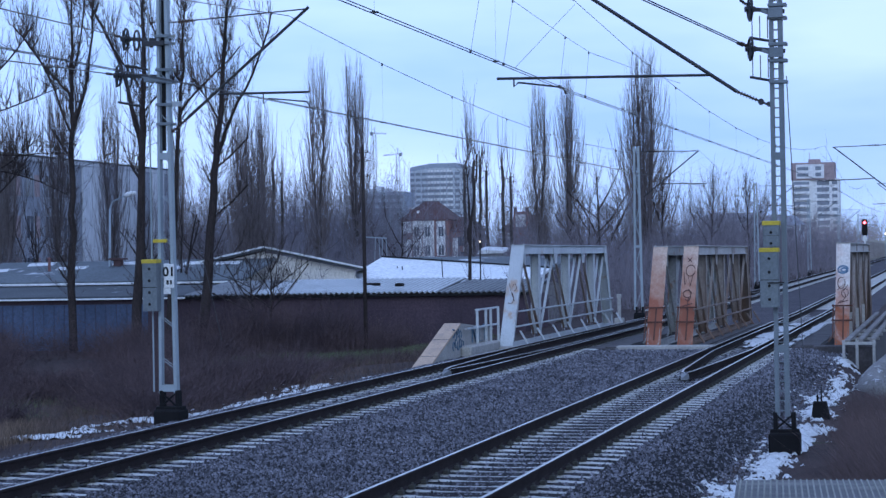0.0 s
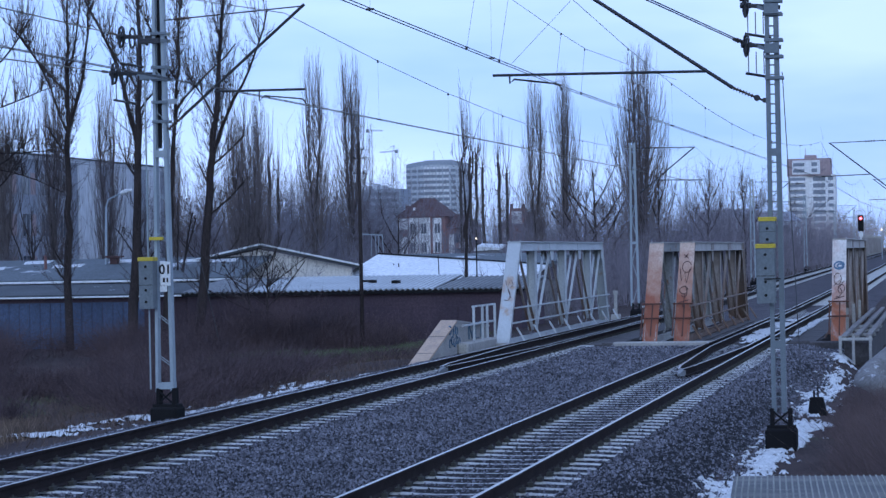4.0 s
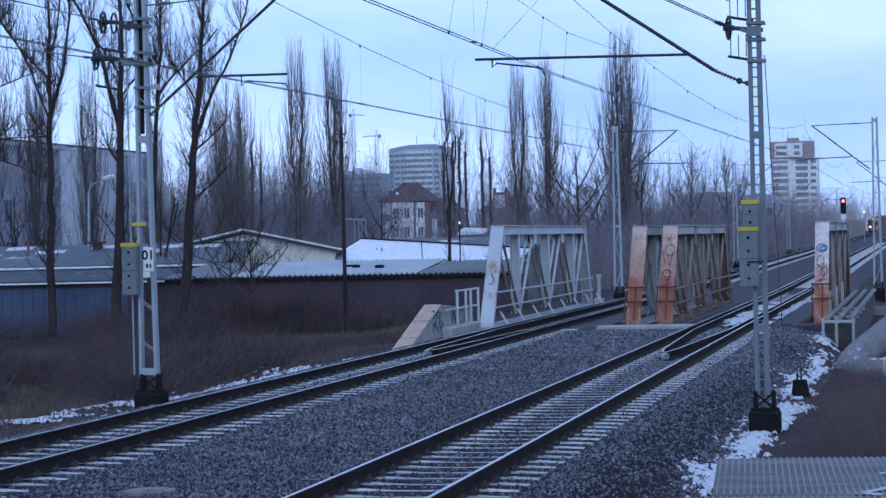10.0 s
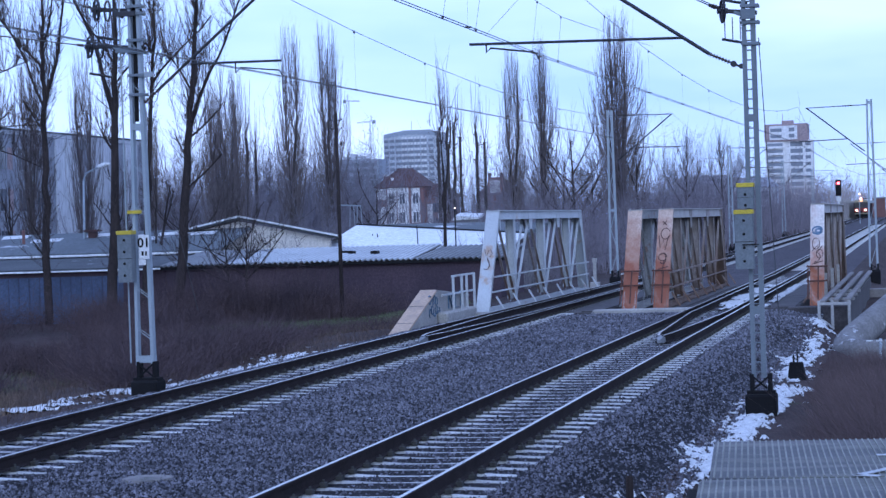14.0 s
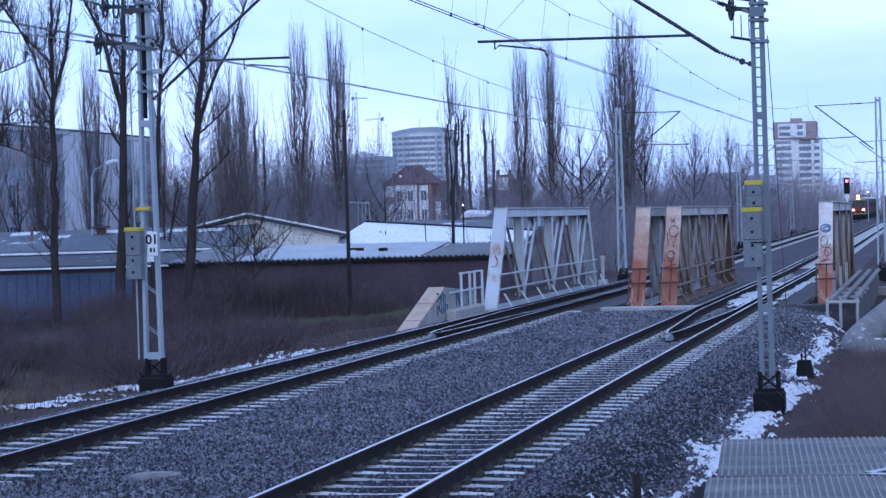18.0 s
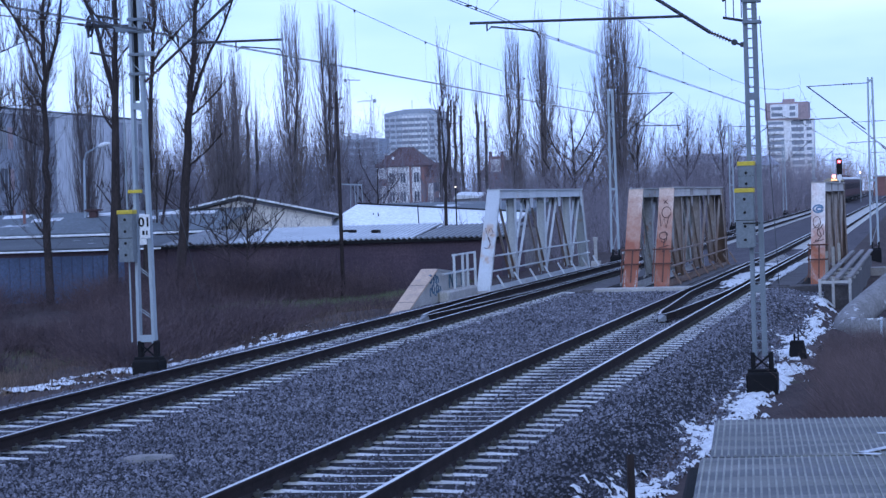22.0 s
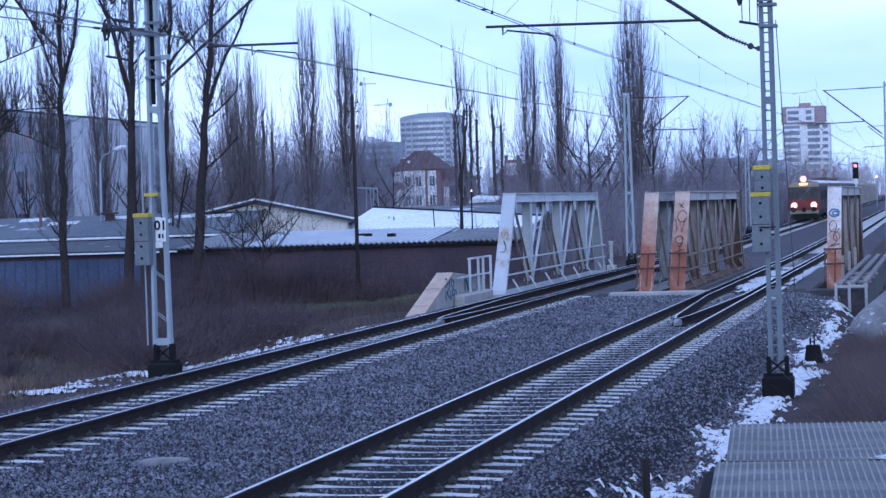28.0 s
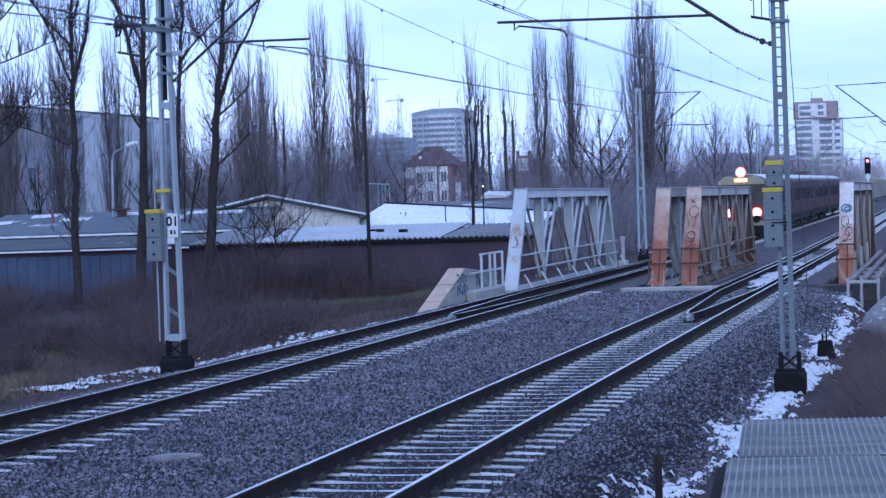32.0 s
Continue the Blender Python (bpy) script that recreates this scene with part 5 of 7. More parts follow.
def gable_hall():
    h = thing("workshop", (-36.6, 114.0, -1.9), "pale plastered workshop with a low snow-edged gable roof", "workshop", rz=17)
    v = []
    for y in (0, 9):
        v += [(-8.2, y, -0.3), (4.6, y, -0.3), (4.6, y, 3.95), (-0.5, y, 5.05), (-8.2, y, 3.42)]
    part("wall", Mesh().add(v, [(0, 1, 2, 3, 4), (9, 8, 7, 6, 5)] + [((i + 1) % 5, i, i + 5, (i + 1) % 5 + 5) for i in range(5)]), "plaster", h)
    for a, b in (((-8.8, 3.36), (-0.5, 5.16)), ((5.2, 3.86), (-0.5, 5.16))):
        m = Mesh()
        m.add([(a[0], -0.5, a[1]), (b[0], -0.5, b[1]), (b[0], 9.4, b[1]), (a[0], 9.4, a[1]), (a[0], -0.5, a[1] + 0.14), (b[0], -0.5, b[1] + 0.14), (b[0], 9.4, b[1] + 0.14), (a[0], 9.4, a[1] + 0.14)],
              [(3, 2, 1, 0), (4, 5, 6, 7), (0, 1, 5, 4), (1, 2, 6, 5), (2, 3, 7, 6), (3, 0, 4, 7)])
        part("roof", m, "felt", h)
        m = Mesh().beam((a[0], -0.52, a[1] + 0.17), (b[0], -0.52, b[1] + 0.17), 0.14, 0.10)
        part("verge", m, "roof_white", h, "frosted roof verge")
    for x in (-3.5, 2.0):
        w = part("window", Mesh().box(x - 0.7, -0.03, 1.6, x + 0.7, 0.02, 2.7), "pane", h)
        part("frame", Mesh().box(x - 0.76, -0.05, 1.54, x + 0.76, -0.032, 1.6).box(x - 0.76, -0.05, 2.7, x + 0.76, -0.032, 2.76), "white", w)


gable_hall()


def flat_hall():
    h = thing("warehouse", (-28.2, 117.0, -1.9), "low warehouse with a frosted white roof slope and a grey ridge", "warehouse")
    part("wall", Mesh().box(-5.0, 0, -0.3, 5.0, 16, 2.88), "old_concrete", h)
    v = [(-5.4, -0.3, 3.05), (5.4, -0.3, 2.75), (5.4, 7.4, 3.68), (-4.9, 7.4, 4.50), (-5.4, -0.3, 3.2), (5.4, -0.3, 2.9), (5.4, 7.4, 3.83), (-4.9, 7.4, 4.65)]
    q = [(3, 2, 1, 0), (4, 5, 6, 7), (0, 1, 5, 4), (1, 2, 6, 5), (2, 3, 7, 6), (3, 0, 4, 7)]
    part("roof", Mesh().add(v, q), "roof_white", h, "frosted white roof slope")
    part("ridge_beam", Mesh().beam((-4.9, 7.4, 4.70), (5.4, 7.4, 3.88), 0.2, 0.07), "black", h)
    for x in (-3.2, -2.8, 0.2):
        part("vent_pipe", Mesh().tube((x, 1.5 + abs(x), 3.1), (x - 0.05, 1.5 + abs(x), 4.5 if x > 0 else 4.1), 0.03, n=6), "black", h, "thin vent pipe")
    v = [(-4.9, 7.6, 4.42), (5.4, 7.6, 3.62), (5.4, 16, 4.30), (-4.5, 16, 4.45), (-4.9, 7.6, 4.62), (5.4, 7.6, 3.82), (5.4, 16, 4.50), (-4.5, 16, 4.65)]
    part("roof", Mesh().add(v, q), "roof_grey", h, "grey felt roof")


flat_hall()


def office_block():
    """A long block whose facade runs along the line: windows at one end, pale rendered bays at the other."""
    b = thing("office_block", (-67.4, 147.0, -1.9), "long blue-grey four-storey block with pale vertical wall bays", "building")
    part("wall", Mesh().box(-14, -12, -0.4, 0, 33, 12.75), "block", b)
    part("roof", Mesh().box(-14.2, -12.2, 12.75, 0.15, 33.2, 12.9), "roof_grey", b)
    part("parapet", Mesh().box(-0.2, -12, 12.45, 0.10, 33.1, 12.745), "block_pale", b)
    for y0, y1 in ((13.2, 15.4), (15.5, 18.0), (20.9, 23.3), (23.4, 25.9), (28.8, 31.6)):
        part("wall_bay", Mesh().box(0.0, y0, 0.2, 0.10, y1, 12.40, ch=0.02), "block_pale", b, "pale rendered wall bay")
    for fl in range(4):
        for j in range(6):
            y, z = -8.0 + j * 3.5, 0.3 + fl * 3.15
            w = part("window", Mesh().box(-0.02, y, z, 0.025, y + 1.25, z + 1.65), "pane", b)
            part("frame", Mesh().box(0.02, y - 0.06, z - 0.06, 0.06, y, z + 1.71).box(0.02, y + 1.25, z - 0.06, 0.06, y + 1.31, z + 1.71).box(0.02, y, z - 0.06, 0.06, y + 1.25, z).box(0.02, y, z + 1.65, 0.06, y + 1.25, z + 1.71).box(0.02, y + 0.6, z, 0.05, y + 0.66, z + 1.65), "block", w)
            part("panel", Mesh().box(0.0, y + 1.6, z, 0.03, y + 2.5, z + 1.65), "tower_brown", b, "brownish wall panel") if fl in (1, 2, 3) and j in (2, 3) else None


office_block()


def red_house():
    h = thing("villa", (-73.2, 300.0, 0.0), "old red brick villa with white plaster and a steep roof", "house")
    part("wall", Mesh().box(-3.6, 0, -1.5, 3.4, 9, 8.3), "old_brick", h)
    part("wing_wall", Mesh().box(3.4, 1.2, -1.5, 7.0, 8, 6.6), "old_brick", h)
    for x0, x1, z0, z1 in ((-1.95, -0.52, -1.0, 8.1), (-0.42, 1.25, -1.0, 8.1), (1.6, 2.9, 3.0, 8.0), (-3.5, -2.1, 2.4, 5.4), (-3.5, -2.1, 6.4, 8.0), (1.7, 2.8, -0.8, 1.6), (3.7, 4.5, 1.6, 5.6), (5.3, 6.6, 3.6, 6.3)):
        part("plaster_field", Mesh().box(x0, -0.06 if x0 < 3 else 1.14, z0, x1, 0.02 if x0 < 3 else 1.22, z1, ch=0.02), "house", h, "flaking white plaster field")
    q = [(0, 1, 4), (1, 2, 5, 4), (2, 3, 5), (3, 0, 4, 5), (3, 2, 1, 0)]
    part("roof", Mesh().add([(-3.9, -0.4, 8.2), (3.7, -0.4, 8.2), (3.7, 9.4, 8.2), (-3.9, 9.4, 8.2), (-1.0, 3.5, 11.0), (0.7, 5.5, 11.0)], q), "tile_red", h)
    part("wing_roof", Mesh().add([(3.2, 0.8, 6.5), (7.4, 0.8, 6.5), (7.4, 8.4, 6.5), (3.2, 8.4, 6.5), (4.4, 3.5, 8.6), (5.6, 5.5, 8.6)], q), "tile_red", h)
    part("chimney", Mesh().box(-2.9, 2.2, 8.6, -2.3, 2.8, 9.9), "tile_red", h)
    part("chimney_cap", Mesh().box(-3.0, 2.1, 9.9, -2.2, 2.9, 10.1), "snow", h, "snow on the chimney")
    part("skylight", Mesh().box(-1.55, 1.0, 9.15, -1.2, 1.3, 9.6), "house", h)
    for fl in range(3):
        for x in (-1.7, -0.05, 1.95):
            z = 0.2 + fl * 2.7
            w = part("window", Mesh().box(x, -0.10, z + 0.2, x + 0.7, -0.05, z + 1.6), "pane", h)
            part("frame", Mesh().box(x + 0.31, -0.13, z + 0.2, x + 0.39, -0.102, z + 1.6), "house", w)
        part("window", Mesh().box(4.5, 1.08, 0.0 + fl * 2.2, 5.4, 1.13, 1.3 + fl * 2.2), "pane", h)
    k = thing("gabled_house", (-69.1, 350.0, 0.0), "distant red brick house with a white gable between chimneys", "house")
    part("wall", Mesh().box(-3.2, 0.5, -1, 3.2, 9, 7.2), "old_brick", k)
    part("roof", Mesh().add([(-3.6, 0.2, 7.1), (3.6, 0.2, 7.1), (3.6, 9.4, 7.1), (-3.6, 9.4, 7.1), (-1.6, 4.8, 9.6), (1.6, 4.8, 9.6)], [(0, 1, 5, 4), (1, 2, 5), (2, 3, 4, 5), (3, 0, 4), (3, 2, 1, 0)]), "tile_red", k)
    part("gable", Mesh().box(-1.2, 0.0, 6.2, 1.2, 3.0, 10.2, ch=0.05), "old_brick", k, "red brick gable")
    part("gable_field", Mesh().box(-0.85, -0.06, 7.6, 0.85, 0.0, 9.7), "house", k, "white plastered field")
    for x in (-0.12, 0.12):
        part("timber", Mesh().beam((-x * 6, -0.08, 7.7), (x * 6, -0.08, 9.6), 0.12, 0.04), "old_brick", k)
    for x in (-1.0, 1.0):
        part("chimney", Mesh().box(x - 0.25, 0.6, 10.1, x + 0.25, 1.1, 10.95, ch=0.03), "tile_red", k)
    part("plaster_field", Mesh().box(-2.5, 0.42, 5.0, -1.5, 0.5, 6.7), "house", k, "white plaster field")
    for x in (-2.3, 0.2, 1.7):
        part("window", Mesh().box(x, 0.38, 2.4, x + 0.9, 0.46, 4.0), "pane", k)


red_house()


def tower_block():
    """A wide office tower with a curved front and bands of windows."""
    t = thing("tower_block", (-256.5, 1080.0, 0.0), "distant grey slab tower with rows of windows", "tower block")
    n = 9
    xs = [-15.2 + 30.4 * i / n for i in range(n + 1)]

    def yy(x):
        return 0.016 * x * x - 2.0

    def zz(x):
        return 51.5 - 0.006 * (x - 2) ** 2
    v = [(x, yy(x), -2) for x in xs] + [(x, yy(x), zz(x)) for x in xs] + [(15.2, 14, -2), (-15.2, 14, -2), (15.2, 14, 50), (-15.2, 14, 50)]
    m = n + 1
    f = [(i, i + 1, m + i + 1, m + i) for i in range(n)] + [(n, 2 * m, 2 * m + 2, 2 * m - 1), (2 * m + 1, 0, m, 2 * m + 3), (2 * m, 2 * m + 1, 2 * m + 3, 2 * m + 2), tuple(range(m, 2 * m)) + (2 * m + 2, 2 * m + 3)]
    part("wall", Mesh().add(v, f), "tower", t)
    part("attic", Mesh().add([(x, yy(x) - 0.3, zz(x) - 1.9) for x in xs] + [(x, yy(x) - 0.3, zz(x) + 0.4) for x in xs] + [(x, yy(x) + 1.2, zz(x) + 0.4) for x in xs],
                              [(i, i + 1, m + i + 1, m + i) for i in range(n)] + [(m + i, m + i + 1, 2 * m + i + 1, 2 * m + i) for i in range(n)]), "tower_dark", t, "dark attic storey")
    part("crown", Mesh().box(-6, 4, 50, 9, 10, 52.2).tube((-1, 5, 52), (-1, 5, 57), 0.15), "tower_dark", t)
    for fl in range(14):
        z = 7.4 + fl * 2.95
        for i in range(n):
            a, b = xs[i], xs[i + 1]
            y0 = yy((a + b) / 2) - 0.3
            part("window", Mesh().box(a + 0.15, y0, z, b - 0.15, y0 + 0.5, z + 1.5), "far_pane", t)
            if i in (3, 4, 5, 6):
                for e in (0.2, 1.8):
                    part("spandrel", Mesh().box(a + e, y0 - 0.1, z + 1.6, a + e + 1.1, y0 + 0.6, z + 2.75), "tower_pale", t)
            elif i in (0, 1, 2):
                part("spandrel", Mesh().box(a, y0 - 0.05, z + 1.7, b, y0 + 0.6, z + 2.5), "tower", t)
    s = thing("tower_block", (-264.0, 1000.0, 0.0), "distant low dark office block with roof plant", "tower block")
    part("wall", Mesh().box(-10.4, 0, -2, 9.8, 20, 35.2), "tower_dark", s)
    for i, x in enumerate((-9, -5, -1)):
        part("roof_plant", Mesh().box(x, 4, 35.2, x + 2.6, 9, 37.0 + (i % 2)), "tower", s)
    for fl in range(4):
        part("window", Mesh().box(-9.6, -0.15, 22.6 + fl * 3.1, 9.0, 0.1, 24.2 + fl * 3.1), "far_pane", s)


tower_block()


def flats():
    """A newer tower of flats with loggias."""
    t = thing("apartment_tower", (-54.5, 930.0, 0.0), "distant brown and white tower of flats with deep loggias", "tower block")
    part("wall", Mesh().box(-10, 0.0, -2, -1.8, 14, 33.5), "tower_pale", t)
    part("wall", Mesh().box(-1.8, 1.0, -2, 10.0, 14, 34.0), "tower_pale", t)
    part("upper_wall", Mesh().box(-10.2, -0.4, 33.5, 8.2, 14, 41.0), "tower_brown", t, "brown clad upper storeys")
    part("upper_panel", Mesh().box(-8.0, -0.8, 34.2, 3.8, -0.4, 40.2), "tower_pale", t)
    part("roof_plant", Mesh().box(-3, 4, 41, 2, 9, 42.6).tube((-2.5, 4, 41), (-2.5, 4, 45.5), 0.12), "tower_brown", t)
    for fl in range(11):
        z = 3.0 + fl * 2.85
        b = part("loggia", Mesh().box(-9.2, -0.5, z, -2.6, -0.02, z + 1.3), "far_pane", t)
        part("parapet", Mesh().box(-9.4, -1.4, z - 1.0, -2.4, -0.5, z), "tower_pale", b)
        part("window", Mesh().box(0.6, 0.9, z - 0.2, 5.8, 1.05, z + 1.6), "far_pane", t)
        part("window", Mesh().box(7.0, 0.9, z, 9.2, 1.05, z + 1.4), "far_pane", t)
    for z in (35.0, 37.7):
        part("loggia", Mesh().box(-7.6, -0.9, z, -2.8, -0.7, z + 1.4), "far_pane", t)
        part("window", Mesh().box(0.2, -0.9, z, 2.6, -0.7, z + 1.6), "far_pane", t)
    # these blocks take the hazed tower colours for their distance
    for i, (x, y, w, h, d) in enumerate(((-33, 430, 10, 9.5, 8), (-46.0, 470, 14, 11.0, 9))):
        s = thing("house_block", (x, y, 1.0), "distant dull house block behind bare woods", "house")
        part("wall", Mesh().box(-w / 2, 0, -2, w / 2, d, h - 2.4), "tower", s)
        part("roof", Mesh().add([(-w / 2 - 0.4, -0.4, h - 2.5), (w / 2 + 0.4, -0.4, h - 2.5), (w / 2 + 0.4, d + 0.4, h - 2.5), (-w / 2 - 0.4, d + 0.4, h - 2.5), (-w / 2 + 1.5, d / 2, h - 0.5), (w / 2 - 1.5, d / 2, h - 0.5)],
                                [(0, 1, 5, 4), (1, 2, 5), (2, 3, 4, 5), (3, 0, 4), (3, 2, 1, 0)]), "block", s)
        for j in range(int(w / 2.2)):
            for fl in range(2):
                part("window", Mesh().box(-w / 2 + 0.6 + j * 2.2, -0.05, 1.5 + fl * 3.2, -w / 2 + 1.8 + j * 2.2, 0.02, 3.0 + fl * 3.2), "pane", s)


flats()


def crane(x, top, jib, back):
    """A thin lattice crane; the jib points along +x for a positive reach."""
    c = thing("tower_crane", (x, 1150.0, 0.0), "distant slender pale tower crane", "crane")
    m = Mesh()
    for sx in (-0.8, 0.8):
        for sy in (-0.8, 0.8):
            m.tube((sx, sy, 0), (sx, sy, top), 0.11, n=4)
    for i in range(int(top / 1.8)):
        k = 1 if i % 2 else -1
        m.tube((-0.8 * k, -0.8, i * 1.8), (0.8 * k, -0.8, i * 1.8 + 1.8), 0.09, n=3)
    part("mast", m, "tower", c)
    m = Mesh()
    for dz in (-0.35, 0.35):
        m.tube((back, 0, top + dz), (jib, 0, top - 0.5 + dz * 0.6), 0.13, n=4)
    for i in range(8):
        f = i / 8
        m.tube((jib * f, 0, top - 0.35 - 0.4 * f), (jib * (f + 0.06), 0, top + 0.3 - 0.5 * f), 0.09, n=3)
    part("jib", m, "tower", c)
    part("head", Mesh().tube((0, 0, top), (0, 0, top + 3.2), 0.2, n=4).tube((0, 0, top + 3.2), (jib * 0.6, 0, top + 0.1), 0.06, n=3).tube((0, 0, top + 3.2), (back, 0, top + 0.3), 0.06, n=3), "tower", c)
    part("counterweight", Mesh().box(min(back, back * 0.35), -0.6, top - 1.3, max(back, back * 0.35), 0.6, top + 0.6), "tower_dark", c)


crane(-309.0, 73.0, 7.0, -2.4)
crane(-295.7, 61.0, -8.2, 2.4)


def line_wall():
    """A noise wall beside the far track, well beyond the bridge."""
    w = thing("noise_wall", (-14.1, 392.0, rise(392)), "long pale noise wall of panels between concrete posts", "wall", kind="structure")
    for i in range(26):
        part("panel", Mesh().box(-0.12, i * 5.0 + 0.15, 0.1, 0.12, i * 5.0 + 4.85, 3.3, ch=0.02), "wall_panel", w)
        part("post", Mesh().box(-0.2, i * 5.0 - 0.18, -0.5, 0.2, i * 5.0 + 0.18, 3.7, ch=0.02), "concrete", w)


line_wall()
hut = thing("relay_hut", (-8.4, 450.0, rise(450)), "distant brown brick relay hut between the tracks", "hut")
part("wall", Mesh().box(-1.3, 0, -0.4, 1.3, 7, 3.7, ch=0.03), "hut_brown", hut)
part("roof", Mesh().box(-1.45, -0.3, 3.7, 1.45, 7.3, 3.95, ch=0.03), "block", hut)
part("door", Mesh().box(-0.45, -0.05, 0.0, 0.45, 0.02, 2.1), "hut_brown", hut)
lp = thing("lamp_post", (-9.0, 330.0, rise(330)), "distant lamp post with a small lit lamp", "street lamp")
part("shaft", Mesh().tube((0, 0, -0.3), (0, 0, 4.15), 0.06, n=6), "galv", lp)
part("lamp", Mesh().lathe((0, -0.08, 4.25), (0, -1, 0), [(0.13, 0), (0.13, 0.05), (0.02, 0.08)], 10), "lamp_warm", lp, "small lit lamp")


# ---- poles, lamps, signals ----
def pole_thing(name, x, y, z0, z1, r, m, label):
    p = thing(name, (x, y, z0), label, "pole")
    part("shaft", Mesh().tube((0, 0, -0.3), (0, 0, z1 - z0), r, r * 0.75, 10), m, p, smooth=True)
    return p


wp = pole_thing("utility_pole", -26.1, 95.0, -1.75, 7.9, 0.10, "bark", "dark tarred wooden utility pole")
for z in (8.2, 8.9, 9.3):
    part("insulator_pin", Mesh().tube((-0.24, 0, z), (0.24, 0, z), 0.018, n=5).lathe((-0.24, 0, z), (0, 0, 1), [(0.03, 0), (0.045, 0.04), (0.02, 0.1)], 8).lathe((0.24, 0, z), (0, 0, 1), [(0.03, 0), (0.045, 0.04), (0.02, 0.1)], 8), "dark_steel", wp, "steel pin with two insulators")
part("lamp", Mesh().tube((0.1, 0, 3.25), (0.55, -0.1, 3.25), 0.05).box(0.4, -0.2, 3.16, 0.75, 0.0, 3.30, ch=0.03), "black", wp, "small dark lamp")
lp2 = thing("yard_lamp", (-23.04, 106.0, -1.9), "small lit yard lamp on a thin pole", "street lamp")
part("shaft", Mesh().tube((0, 0, -0.3), (0, 0, 5.30), 0.035, n=6), "black", lp2)
part("lamp", Mesh().lathe((0, 0, 5.28), (0, 0, 1), [(0.02, 0), (0.04, 0.03), (0.03, 0.08), (0.01, 0.09)], 8), "lamp_warm", lp2, "small lit lamp")

fr = thing("steel_trestle", (-37.4, 140.0, -1.9), "pale steel trestle frame in the yard behind the garages", "trestle")
for x in (-0.15, 0.35):
    for e in (-0.4, 0.4):
        part("leg", Mesh().tube((x + e, 0, -0.2), (x + e * 0.3, 0, 6.0), 0.028, n=6), "galv", fr)
part("beam", Mesh().beam((-0.95, 0, 6.05), (0.5, 0, 5.95), 0.08, 0.09), "galv", fr)
vn = thing("shed", (-31.6, 150.0, ground_z(-31.6, 150)), "small dark shed with a snow-covered roof", "shed")
part("wall", Mesh().box(-0.8, -0.8, -0.2, 0.8, 0.9, 4.5, ch=0.03), "sheet_dull", vn)
part("roof", Mesh().add([(-1.0, -1.0, 4.45), (0.95, -1.0, 4.5), (0.95, 1.1, 4.75), (-1.0, 1.1, 4.7), (-0.8, -1.0, 4.8), (0.95, -1.0, 4.62), (0.95, 1.1, 4.9), (-0.8, 1.1, 5.0)], [(3, 2, 1, 0), (4, 5, 6, 7), (0, 1, 5, 4), (1, 2, 6, 5), (2, 3, 7, 6), (3, 0, 4, 7)]), "snow", vn, "snow-covered roof")
part("door", Mesh().box(-0.35, -0.84, 0.0, 0.35, -0.80, 2.0), "wall_brown", vn)

sl = thing("street_lamp", (-45.6, 112.0, -1.9), "slim street lamp with a curved arm", "street lamp")
part("shaft", Mesh().tube((0, 0, -0.3), (0.15, 0, 7.6), 0.10, 0.06, 8), "galv", sl, smooth=True)
part("arm", Mesh().path([(0.15, 0, 7.6), (0.3, 0, 8.0), (1.1, 0, 8.35)], 0.045), "galv", sl)
part("head", Mesh().lathe((1.0, 0, 8.33), (1, 0, 0.2), [(0.04, 0), (0.12, 0.1), (0.16, 0.4), (0.10, 0.7), (0.02, 0.75)], 8), "white", sl, "pale lamp head", smooth=True)

sg = thing("signal", (-7.87, 215.0, rise(215) - 0.25), "railway signal showing a red light", "signal")
part("post", Mesh().tube((0, 0, -0.4), (0, 0, 4.1), 0.07, n=8), "white", sg, "white signal post")
hd = part("head", Mesh().box(-0.28, -0.12, 3.95, 0.28, 0.15, 5.55, ch=0.08), "black", sg, "black signal head")
for i, z in enumerate((4.3, 4.75, 5.2)):
    part("lens", Mesh().lathe((0, -0.13, z), (0, -1, 0), [(0.15, 0), (0.15, 0.02), (0.02, 0.04)], 12), "lamp_red" if i == 2 else "pane", hd, "lit red lens" if i == 2 else "")
    part("hood", Mesh().lathe((0, -0.12, z), (0, -1, 0), [(0.13, 0), (0.15, 0.01), (0.15, 0.1), (0.14, 0.2)], 10), "black", hd) if i != 2 else None
part("plate", Mesh().box(-0.22, -0.1, 3.4, 0.22, -0.06, 3.85), "white", sg, "white plate below the head")

mp2 = thing("marker_post", (-14.4, 95.5, ground_z(-14.4, 95.5)), "short white concrete marker post behind the bridge", "post")
part("shaft", Mesh().box(-0.07, -0.07, -0.2, 0.07, 0.07, 1.25, ch=0.01), "concrete", mp2)
part("cap", Mesh().box(-0.10, -0.1, 1.25, 0.10, 0.1, 1.42, ch=0.02), "concrete", mp2)
part("foot", Mesh().box(-0.2, -0.2, -0.2, 0.2, 0.2, 0.35, ch=0.02), "concrete", mp2)

bx = thing("track_box", (-2.57, 44.3, -0.82), "black steel track box with a spike beside snow", "track box")
part("body", Mesh().add([(-0.2, -0.2, -0.1), (0.22, -0.2, -0.1), (0.22, 0.2, -0.1), (-0.2, 0.2, -0.1), (-0.14, -0.14, 0.38), (0.12, -0.14, 0.38), (0.12, 0.14, 0.38), (-0.14, 0.14, 0.38)],
                        [(3, 2, 1, 0), (4, 5, 6, 7), (0, 1, 5, 4), (1, 2, 6, 5), (2, 3, 7, 6), (3, 0, 4, 7)]), "found", bx)
part("spike", Mesh().tube((0.02, 0, 0.36), (0.02, 0, 0.72), 0.018, 0.006, 6), "found", bx)
